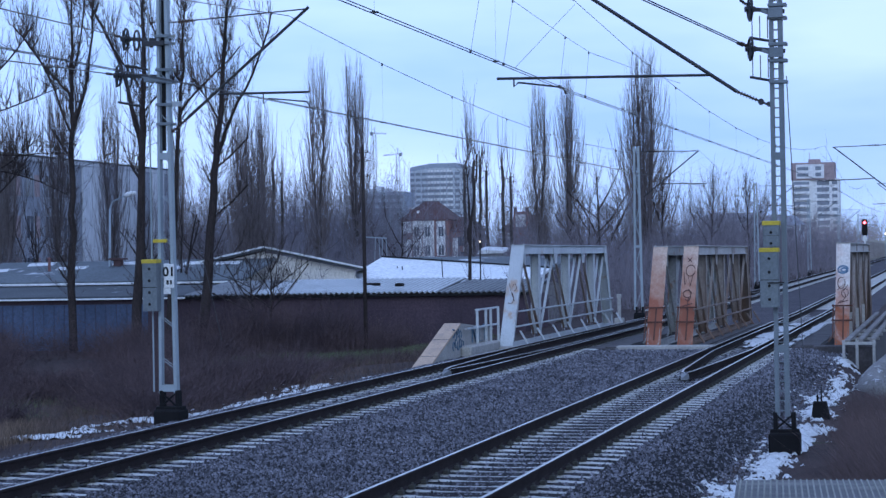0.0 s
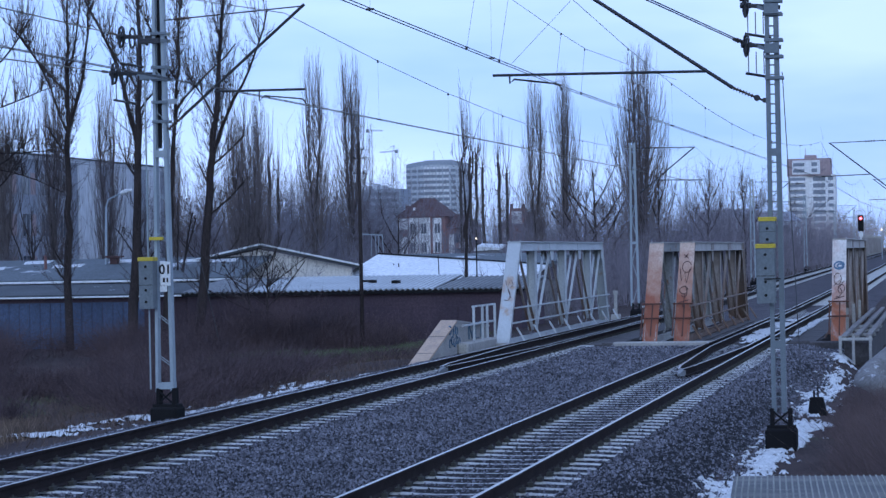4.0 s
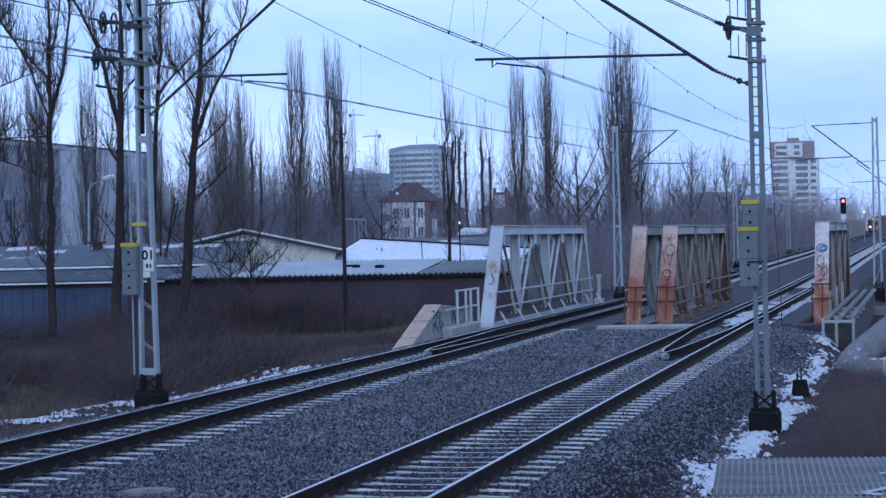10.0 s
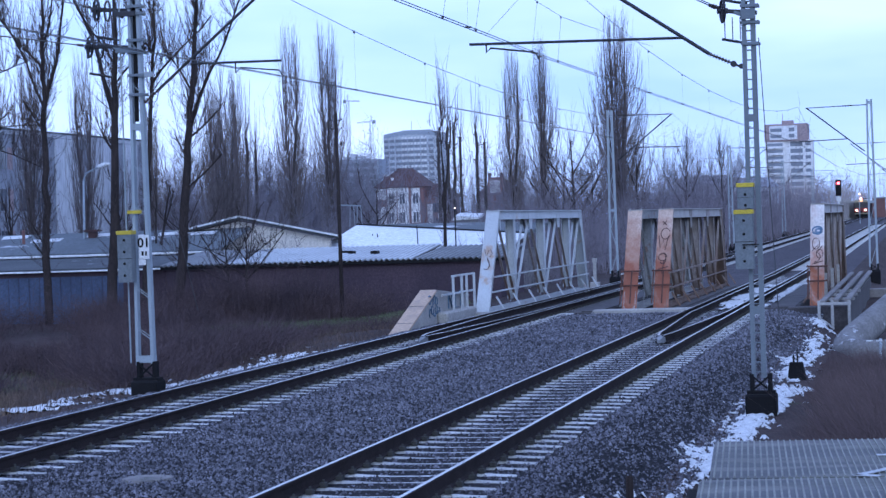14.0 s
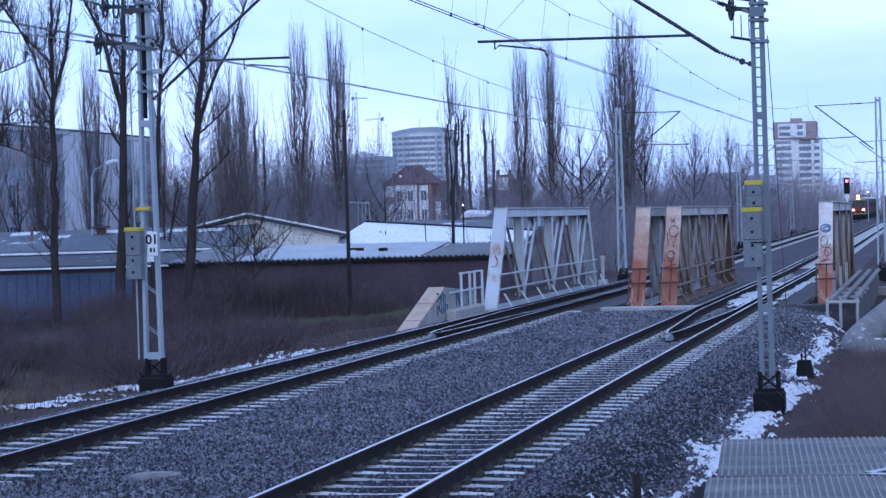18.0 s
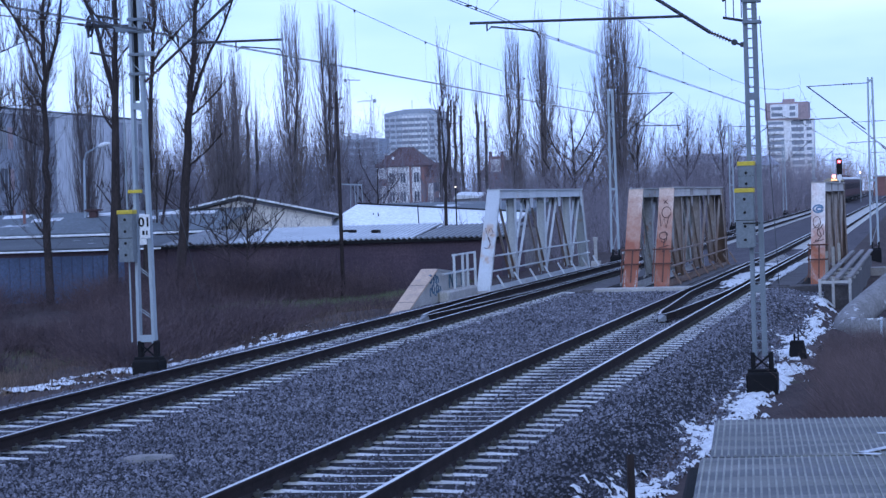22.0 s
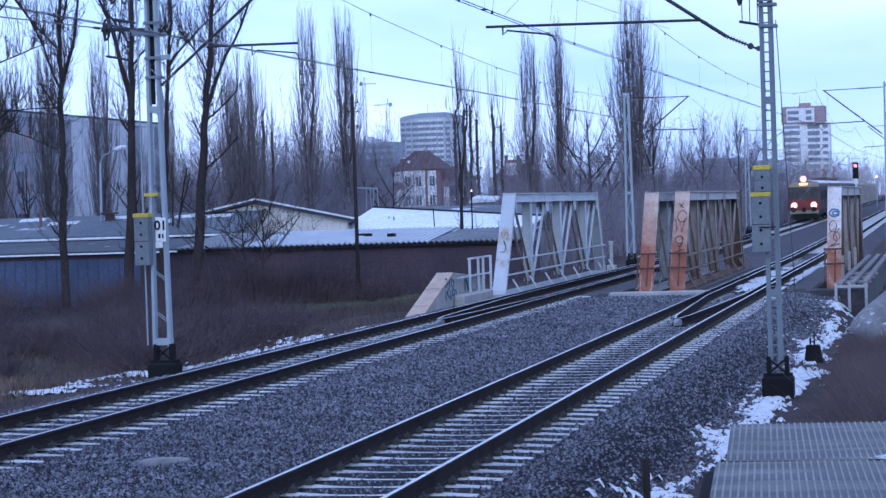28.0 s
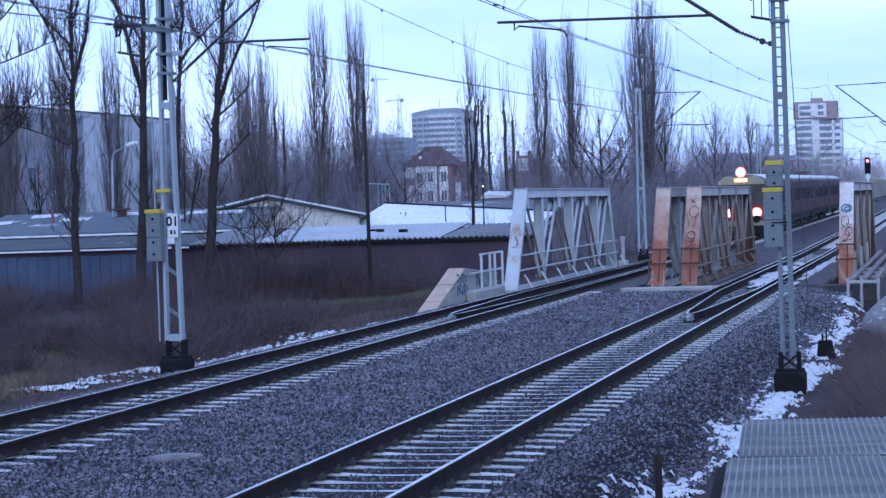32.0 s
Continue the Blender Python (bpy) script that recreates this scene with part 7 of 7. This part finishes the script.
def brush():
    """Bare undergrowth and far woods, a fan of sticks for each clump."""
    rng = np.random.default_rng(77)
    clumps = []
    for _ in range(170):  # behind the garages
        clumps.append((rng.uniform(-78, -20), rng.uniform(126, 165), rng.uniform(3.5, 7.5)))
    for _ in range(340):  # the thick of it
        clumps.append((rng.uniform(-72, -40), rng.uniform(172, 225), rng.uniform(8.5, 15.0)))
    for _ in range(340):  # the dark wood between the poplars
        clumps.append((rng.uniform(-88, -17), rng.uniform(185, 262), rng.uniform(8.0, 14.0)))
    for _ in range(330):  # woods along the left of the line
        y = rng.uniform(110, 380)
        clumps.append((rng.uniform(-17 - 0.23 * y, -16.0), y, rng.uniform(4.5, 9.5) * (0.55 if y < 135 else 1)))
    for _ in range(170):  # close to the line beyond the bridge
        y = rng.uniform(150, 420)
        clumps.append((rng.uniform(-16.0 - 0.06 * y, -16.0), y, rng.uniform(4.0, 8.0)))
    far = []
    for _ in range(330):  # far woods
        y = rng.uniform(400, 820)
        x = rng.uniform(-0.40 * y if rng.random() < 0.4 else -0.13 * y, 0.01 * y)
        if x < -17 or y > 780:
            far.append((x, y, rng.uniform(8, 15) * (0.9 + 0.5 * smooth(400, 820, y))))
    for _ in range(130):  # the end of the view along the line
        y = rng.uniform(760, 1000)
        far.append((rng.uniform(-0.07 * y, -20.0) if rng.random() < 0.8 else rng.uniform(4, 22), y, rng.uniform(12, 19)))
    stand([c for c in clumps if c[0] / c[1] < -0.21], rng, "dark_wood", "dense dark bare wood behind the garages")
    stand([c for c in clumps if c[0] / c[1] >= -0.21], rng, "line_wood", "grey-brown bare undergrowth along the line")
    stand(far, rng, "hazy_wood", "far bare winter woods in a colour paled for haze")


def stand(clumps, rng, m, label):
    """Clumps of thin stems whose fine twigs thicken towards their tops."""
    A, B, R0, R1, TA, TB, TR = [], [], [], [], [], [], []
    for x, y, h in clumps:
        if -0.268 < x / y < -0.218 and y < 305:
            h = min(h, 2.6 if y > 165 else 1.6)
        if -0.209 < x / y < -0.192 and y < 350:
            h = min(h, 5.0)
        n, fine = (9, 18) if y < 400 else (6, 10)
        z = ground_z(x, y) - 0.1
        base = np.array([x, y, z]) + rng.normal(0, 1, (n, 3)) * np.array([h * 0.24, h * 0.24, 0])
        d = rng.normal(0, 1, (n, 3)) * np.array([0.20, 0.20, 0]) + np.array([0, 0, 1.0])
        L = h * rng.uniform(0.45, 0.95, n)
        mid = base + d * L[:, None] * 0.5
        tip = mid + (d + rng.normal(0, 0.2, (n, 3))) * L[:, None] * 0.5
        r = 0.010 + 0.006 * (y / 150)
        A += [base, mid]
        B += [mid, tip]
        R0 += [np.full(n, r * 1.35), np.full(n, r * 0.9)]
        R1 += [np.full(n, r * 0.9), np.full(n, r * 0.4)]
        for k in range(fine):
            u = rng.uniform(0.06, 1.0, (n, 1)) ** 0.75
            q = np.where(u < 0.5, base + (mid - base) * u * 2, mid + (tip - mid) * (u * 2 - 1))
            e = q + (d * 0.7 + rng.normal(0, 0.7, (n, 3))) * (0.5 + 0.10 * L[:, None]) * rng.uniform(0.5, 1.2, (n, 1))
            TA.append(q), TB.append(e), TR.append(np.full(n, r * 0.8))
    me = twiggy("undergrowth", [np.concatenate(k) for k in (A, B, R0, R1)], [np.concatenate(k) for k in (TA, TB, TR)], m)
    tagged(new("undergrowth", me), label, "bushes", kind="stuff")


brush()
for i, (x, h) in enumerate(((-28.6, 2.6), (-28.1, 2.2), (-27.3, 2.9), (-26.9, 2.4))):
    b = thing("sapling", (x, 97.3, ground_z(x, 97.3)), "thin pale birch sapling before the garage wall", "tree", "birch saplings by the garages")
    part("stem", Mesh().bent([(0, 0, -0.1), (0.04 - 0.03 * i, 0, h * 0.5), (0.10 - 0.06 * i, 0.05, h)], 0.013, 5), "twig", b)
    part("twig", Mesh().bent([(0.03 - 0.02 * i, 0, h * 0.45), (0.25, 0.1, h * 0.8)], 0.007, 4), "twig", b)
    part("twig", Mesh().bent([(0.04 - 0.03 * i, 0, h * 0.55), (-0.22, -0.1, h * 0.9)], 0.007, 4), "twig", b)


def bank_plants():
    """Dry stems and grass on the bank left of the line, with a green strip before the garages."""
    rng = np.random.default_rng(9)

    def blades(n, xs, ys, h0, h1, m, name, label, r=0.006, lean=0.25, patch=0.0):
        x, y = rng.uniform(*xs, n), rng.uniform(*ys, n)
        if patch:
            keep = np.array([noise.noise((a * 0.35, b * 0.2, 7.7)) > patch for a, b in zip(x, y)])
            x, y = x[keep], y[keep]
            n = len(x)
        z = np.array([ground_z(a, b) for a, b in zip(x, y)]) - 0.02
        a = np.stack([x, y, z], 1)
        h = rng.uniform(h0, h1, n)
        d = np.stack([rng.normal(0, lean, n), rng.normal(0, lean, n), np.ones(n)], 1)
        b = a + d * h[:, None]
        v, f = cones(a, b, np.full(n, r))
        tagged(new(name, raw(name, v, f, m)), label, "plants", kind="stuff")

    blades(20000, (-34, -15.6), (36, 80), 0.10, 0.36, "dry_grass", "dry_grass", "dry brown grass on the bank", 0.008, 0.4)
    blades(16000, (-31, -20.5), (78, 98), 0.12, 0.32, "grass", "green_grass", "short green grass before the garage row", 0.014, 0.5, -0.25)
    blades(9000, (-30, -18.5), (52, 78), 0.10, 0.3, "grass", "green_grass", "patches of short green grass on the bank", 0.009, 0.5, 0.30)
    blades(5000, (-2.2, 1.5), (38, 52), 0.06, 0.2, "shrub", "dry_grass", "low brown stems at the foot of the bank", 0.006, 0.5)
    blades(7000, (-22.5, -16.8), (34, 47), 0.15, 0.5, "tuft", "dry_grass", "tan dry grass tufts on the bank", 0.008, 0.35, 0.12)
    blades(9000, (-22, -17.2), (36, 47), 0.12, 0.4, "dry_grass", "dry_grass", "pale dry grass tufts beside the track", 0.007, 0.45, -0.1)
    # shrubs on the far bank, fine and rounded
    A, B, R0 = [], [], []
    for i in range(1150):
        y = rng.uniform(42, 98)
        x = rng.uniform(-0.49 * y, -16.9 - 0.02 * (y - 46))
        if y > 76 and x > -30.5:
            continue
        if noise.noise((x * 0.16, y * 0.10, 2.2)) < -0.22:
            continue
        n, h = 36, rng.uniform(0.6, 1.4) + 0.5 * smooth(60, 90, y) + 0.9 * smooth(84, 95, y) * rng.random()
        if y < 82 and -0.31 < x / y < -0.245:
            h *= 1 - 0.55 * smooth(46, 60, y)
        base = np.array([x, y, ground_z(x, y) - 0.1]) + rng.normal(0, 0.35, (n, 3)) * np.array([1, 1, 0])
        d = rng.normal(0, 0.75, (n, 3)) * np.array([1, 1, 0.3]) + np.array([0, 0, 1.0])
        tip = base + d * h * rng.uniform(0.3, 0.75, (n, 1))
        A.append(base), B.append(tip), R0.append(np.full(n, 0.0085))
        for _ in range(5):
            c = base + (tip - base) * rng.uniform(0.2, 1.0, (n, 1))
            A.append(c), B.append(c + (d * 0.8 + rng.normal(0, 0.7, (n, 3))) * h * 0.24), R0.append(np.full(n, 0.006))
    for i in range(190):  # a reddish hedge of stems along the foot of the garage wall
        x, y = rng.uniform(-34.5, -24.4), rng.uniform(93.8, 97.8)
        n, h = 26, rng.uniform(1.2, 2.9) * (1 - 0.35 * smooth(-28.0, -26.5, x))
        base = np.array([x, y, ground_z(x, y) - 0.1]) + rng.normal(0, 0.3, (n, 3)) * np.array([1, 1, 0])
        d = rng.normal(0, 0.32, (n, 3)) * np.array([1, 1, 0.3]) + np.array([0, 0, 1.0])
        tip = base + d * h * rng.uniform(0.4, 0.95, (n, 1))
        A.append(base), B.append(tip), R0.append(np.full(n, 0.0095))
        for _ in range(5):
            c = base + (tip - base) * rng.uniform(0.15, 1.0, (n, 1))
            A.append(c), B.append(c + (d * 0.8 + rng.normal(0, 0.5, (n, 3))) * h * 0.2), R0.append(np.full(n, 0.0075))
    v, f = cones(np.concatenate(A), np.concatenate(B), np.concatenate(R0))
    tagged(new("shrubs", raw("shrubs", v, f, "shrub")), "rounded purple-brown leafless shrubs on the bank", "bushes", kind="stuff")
    # the brown thicket beside the platform
    A, B, R0 = [], [], []
    for i in range(430):
        y = rng.uniform(20, 36) if i < 270 else rng.uniform(35, 51)
        x = rng.uniform(-0.046 * y, 1.6) if i < 270 else rng.uniform(-1.75, 2.0)
        n, h = 78, (rng.uniform(0.4, 0.9) + 0.85 * smooth(-0.05 * y, 0.4 - 0.02 * y, x)) * (1 - 0.25 * smooth(28, 37, y))
        base = np.array([x, y, ground_z(x, y) - 0.1]) + rng.normal(0, 0.16, (n, 3)) * np.array([1, 1, 0])
        d = rng.normal(0, 0.5, (n, 3)) * np.array([1, 1, 0]) + np.array([0, 0, 1.0])
        tip = base + d * h * rng.uniform(0.4, 0.9, (n, 1))
        mid = (base + tip) / 2
        e = mid + (d + rng.normal(0, 0.5, (n, 3))) * h * 0.35
        A += [base, mid]
        B += [tip, e]
        R0 += [np.full(n, 0.0045), np.full(n, 0.004)]
    v, f = cones(np.concatenate(A), np.concatenate(B), np.concatenate(R0))
    tagged(new("thicket", raw("thicket", v, f, "thicket")), "brown leafless thicket beside the platform end", "bushes", kind="stuff")


bank_plants()


def snow_patch(name, xs, ys, cut, seed, cell=0.12, keep=lambda x, y: 0.0, level=None):
    """Thin broken snow lying on the ground: raised cells where it has not melted."""
    nx, ny = int((xs[1] - xs[0]) / cell), int((ys[1] - ys[0]) / (cell * 1.5))
    v, f, idx = [], [], {}

    def amount(i, j):
        x, y = xs[0] + i * cell, ys[0] + j * cell * 1.5
        return noise.noise((x * 0.9, y * 0.35, seed)) * 0.5 + noise.noise((x * 3.4, y * 1.5, seed + 4)) * 0.4 + noise.noise((x * 12.0, y * 5.0, seed + 8)) * 0.85 + keep(x, y) - cut

    grid = {(i, j): amount(i, j) for i in range(nx + 1) for j in range(ny + 1)}

    def vert(i, j):
        if (i, j) not in idx:
            x, y = xs[0] + i * cell, ys[0] + j * cell * 1.5
            k = grid[(i, j)]
            idx[(i, j)] = len(v)
            v.append((x + 0.05 * noise.noise((x * 9, y * 9, 1)), y + 0.07 * noise.noise((x * 9, y * 9, 5)), (ground_z(x, y) if level is None else level) + min(0.04, max(-0.02, k * 0.2)) + 0.022))
        return idx[(i, j)]

    for i in range(nx):
        for j in range(ny):
            c = ((i, j), (i + 1, j), (i + 1, j + 1), (i, j + 1))
            if sum(grid[q] > 0 for q in c) >= 2:
                f.append(tuple(vert(*q) for q in c))
    me = raw(name, v, f, "snow", True)
    tagged(new("snow", me), "thin broken snow beside the track", "snow", kind="stuff")


snow_patch("snow", (-4.0, -1.2), (22, 66), 0.42, 2.0, 0.042, lambda x, y: 0.46 - 0.10 * smooth(36, 42, y) - (0.80 + 0.35 * smooth(31, 25, y)) * abs(x + 2.97 - 0.24 * smooth(29, 35, y) + 0.12 * smooth(32, 23, y) - 0.12 * math.sin(y * 0.5)))
snow_patch("snow", (-20.5, -14.3), (38, 66), 0.43, 9.0, 0.08, lambda x, y: 0.46 - 0.30 * abs(x + 15.25 + 0.11 * max(0.0, 55 - y)) - 0.25 * smooth(56, 64, y))

snow_patch("snow", (-6.25, -5.2), (64, 84), 0.12, 5.0, 0.10, lambda x, y: 0.15 - 0.5 * abs(x + 5.74), -0.195)
snow_patch("snow", (-4.85, -4.5), (64, 84), 0.10, 6.0, 0.08, lambda x, y: 0.2, -0.185)


# ---- the train: a four-car electric multiple unit ----
def car_section():
    """Half-width and height of a car's body."""
    return [(-1.38, 0.85), (-1.44, 1.05), (-1.44, 2.98), (-1.38, 3.20), (-1.10, 3.44), (-0.6, 3.57), (0, 3.61), (0.6, 3.57), (1.10, 3.44), (1.38, 3.20), (1.44, 2.98), (1.44, 1.05), (1.38, 0.85)]


def build_train():
    t = thing("train", (TRACKS["far"], 600.0, 0), "dark red and grey electric multiple unit with lit headlamps", "train")
    sec = car_section()
    for c in range(4):
        y0 = c * 21.6 + (0.35 if c == 0 else 0)
        y1 = c * 21.6 + 20.9
        n = len(sec)
        m = Mesh()
        rows = [(y0, 0.93, 0.97), (y0 + 0.5, 1.0, 1.0), (y1, 1.0, 1.0)] if c == 0 else [(y0, 1.0, 1.0), (y1, 1.0, 1.0)]
        v = [(x * k, y, 0.85 + (z - 0.85) * kz) for y, k, kz in rows for x, z in sec]
        for r in range(len(rows) - 1):
            for i in range(n):
                k = 0 if i in (0, 11, 12) else (2 if 3 <= i <= 8 else 1)
                m.add([v[r * n + i], v[r * n + (i + 1) % n], v[(r + 1) * n + (i + 1) % n], v[(r + 1) * n + i]], [(3, 2, 1, 0)], k)
        m.add(v[:n], [tuple(range(n))], 1)
        m.add(v[-n:], [tuple(range(n - 1, -1, -1))], 1)
        body = part("car_body", m, ["train_side", "train_grey", "train_roof"], t, "dark car body with a grey roof", smooth=False)
        # a red lower band, windows and doors on both sides
        for s in (-1, 1):
            x = s * 1.445
            part("side_band", Mesh().box(min(x, x + s * 0.012), y0 + 0.6, 1.0, max(x, x + s * 0.012), y1 - 0.1, 1.75), "train_side", body, "dark maroon side band")
            for i in range(11):
                y = y0 + 1.4 + i * 1.72
                if i in (3, 7):
                    d = part("door", Mesh().box(min(x, x + s * 0.03), y - 0.05, 1.0, max(x, x + s * 0.03), y + 1.2, 2.9, ch=0.01), "train_side", body)
                    part("door_pane", Mesh().box(min(x, x + s * 0.04), y + 0.15, 1.9, max(x, x + s * 0.04), y + 1.0, 2.7), "train_pane", d)
                else:
                    part("window", Mesh().box(min(x, x + s * 0.02), y, 1.85, max(x, x + s * 0.02), y + 1.2, 2.65), "train_pane", body)
        for i in range(3):
            part("roof_frost", Mesh().sweep([(-0.3, 0.0), (0.2, 0), (1.16, -0.19), (1.28, -0.27), (1.28, -0.22), (1.16, -0.12), (0.7, 0.02), (-0.3, 0.06)], (0, y0 + 0.9 + i * 6.6, 3.58), (0, y0 + 7.1 + i * 6.6, 3.58)), "snow", body, "frost on the roof", smooth=True)
        part("underframe", Mesh().box(-1.25, y0 + 0.6, 0.55, 1.25, y1 - 0.3, 0.96), "black", body)
        for yb in (y0 + 3.2, y1 - 3.2):
            b = part("bogie", Mesh().box(-1.15, yb - 1.7, 0.35, -0.95, yb + 1.7, 0.75, ch=0.04).box(0.95, yb - 1.7, 0.35, 1.15, yb + 1.7, 0.75, ch=0.04).box(-1, yb - 0.3, 0.4, 1, yb + 0.3, 0.7), "black", t)
            for yy in (yb - 1.25, yb + 1.25):
                for s in (-1, 1):
                    part("wheel", Mesh().lathe((s * 0.70, yy, 0.47), (s, 0, 0), [(0.1, 0), (0.49, 0.0), (0.465, 0.03), (0.46, 0.12), (0.3, 0.13), (0.1, 0.16)], 16), "dark_steel", b, smooth=True)
        if c:
            part("gangway", Mesh().box(-0.6, c * 21.6 - 0.75, 1.0, 0.6, c * 21.6 + 0.05, 3.1), "black", t)
    # the front
    f = part("front_panel", Mesh().box(-1.32, 0.24, 0.96, 1.32, 0.4, 1.88, ch=0.05), "train_red", t, "red front panel")
    part("lower_panel", Mesh().box(-1.28, 0.26, 0.66, 1.28, 0.4, 0.95, ch=0.04), "train_cream", t, "dull cream lower panel")
    part("front_brow", Mesh().add([(-1.33, 0.25, 3.02), (1.33, 0.25, 3.02), (1.28, 0.26, 3.22), (0.9, 0.27, 3.45), (-0.9, 0.27, 3.45), (-1.28, 0.26, 3.22), (-1.33, 0.5, 3.02), (1.33, 0.5, 3.02), (1.28, 0.5, 3.22), (0.9, 0.5, 3.49), (-0.9, 0.5, 3.49), (-1.28, 0.5, 3.22)],
                                  [(0, 1, 2, 3, 4, 5), (11, 10, 9, 8, 7, 6)] + [((i + 1) % 6, i, i + 6, (i + 1) % 6 + 6) for i in range(6)]), "train_cream", t, "cream brow over the windscreens")
    part("screen_frame", Mesh().box(-1.32, 0.30, 1.89, 1.32, 0.4, 3.01, ch=0.03), "train_grey", t, "dark window band")
    for x0, x1 in ((-1.22, -0.46), (-0.38, 0.38), (0.46, 1.22)):
        w = part("windscreen", Mesh().box(x0, 0.27, 2.02, x1, 0.38, 2.92, ch=0.03), "screen", t)
        part("wiper", Mesh().beam((x0 + 0.15, 0.255, 2.1), (x0 + 0.45, 0.255, 2.7), 0.02, 0.02), "black", w)
    for x, y, z, up in ((-0.86, 0.26, 1.40, f), (0.86, 0.26, 1.40, f), (0, 0.34, 3.72, t)):
        h = part("headlamp", Mesh().lathe((x, y, z), (0, -1, 0), [(0.24, 0), (0.24, 0.08), (0.20, 0.09)], 16), "dark_steel", up)
        # the lamp's bloom, added as a glowing ring wider than the lens
        part("reflector", Mesh().lathe((x, y - 0.075, z), (0, -1, 0), [(0.29, 0), (0.27, 0.01), (0.02, 0.012)], 16), "lamp_rim", h if up is t else up, "glowing reddish ring standing in for headlamp bloom")
        part("lens", Mesh().lathe((x, y - 0.09, z), (0, -1, 0), [(0.19, 0), (0.15, 0.03), (0.03, 0.05)], 16), "lamp_white", h if up is t else up, "lit headlamp lens")
    for s in (-1, 1):
        part("buffer", Mesh().tube((s * 0.88, 0.3, 1.05), (s * 0.88, -0.25, 1.05), 0.09, n=10).lathe((s * 0.88, -0.25, 1.05), (0, -1, 0), [(0.22, 0), (0.23, 0.04), (0.02, 0.06)], 14), "black", t)
    part("destination_sign", Mesh().box(-0.36, 0.20, 3.17, 0.36, 0.30, 3.36), "lamp_orange", t, "lit orange destination sign")
    part("snow_plough", Mesh().box(-1.2, 0.1, 0.18, 1.2, 0.5, 0.62, ch=0.04), "black", t)
    part("coupler", Mesh().box(-0.15, -0.2, 0.85, 0.15, 0.35, 1.2, ch=0.03), "black", t)
    # pantographs and roof gear
    for y in (27.0, 47.5):
        m = Mesh()
        for e in (-1.0, 1.0):
            m.beam((-0.7, y + e, 3.78), (0.7, y + e, 3.78), 0.09, 0.09).beam((e * 0.66, y - 1.1, 3.78), (e * 0.66, y + 1.1, 3.78), 0.08, 0.08)
        for sx in (-0.6, 0.6):
            for e in (-0.9, 0.9):
                m.tube((sx, y + e, 3.55), (sx, y + e, 3.76), 0.06, n=6)
        p = part("pantograph", m, "panto_red", t, "dark red pantograph frame")
        for sx in (-1, 1):
            for e in (-1, 1):
                part("arm", Mesh().bent([(sx * 0.6, y + e, 3.82), (sx * 0.5, y + e * 2.4, 4.2), (sx * 0.4, y, 4.76)], 0.03, 5), "panto_red", p)
        part("collector", Mesh().beam((-0.9, y, 4.77), (0.9, y, 4.77), 0.2, 0.04), "panto_red", p)
    for y in (31.0, 32.6, 34.2, 51.5, 53.1, 54.7):
        part("roof_box", Mesh().box(-0.6, y, 3.55, 0.6, y + 1.1, 3.95, ch=0.04), "train_roof", t)
    return t


train = build_train()


# ---- sleepers, each one a piece of its track ----
def lay_sleepers():
    rng = random.Random(6)
    for tr, phase, first, count in ((near_track, 15.1, 0, 150), (far_track, 22.2, 0, 150)):
        far = Mesh()
        for i in range(480):
            y = phase + 0.6 * i
            if i < count:
                part("sleeper", SLEEPER, "sleeper", tr, m=pose(rng.uniform(-0.012, 0.012), y, 0, 0, 0, rng.uniform(-0.5, 0.5)))
            else:
                z = rise(y)
                far.box(-1.25, y - 0.06, z - 0.4, 1.25, y + 0.06, z - 0.2)
        part("far_sleepers", far, "sleeper", tr, kind="stuff")


lay_sleepers()


def motions():
    """The train comes on at an even speed."""
    v = 17.35
    front = [(t, 122.3 + v * (32.0 - t)) for t in (0, 4, 8, 12, 16, 20, 24, 28, 32)]
    walk(train, [(t, pose(TRACKS["far"], y, rise(y), 0.22, 0, 0)) for t, y in front])


motions()
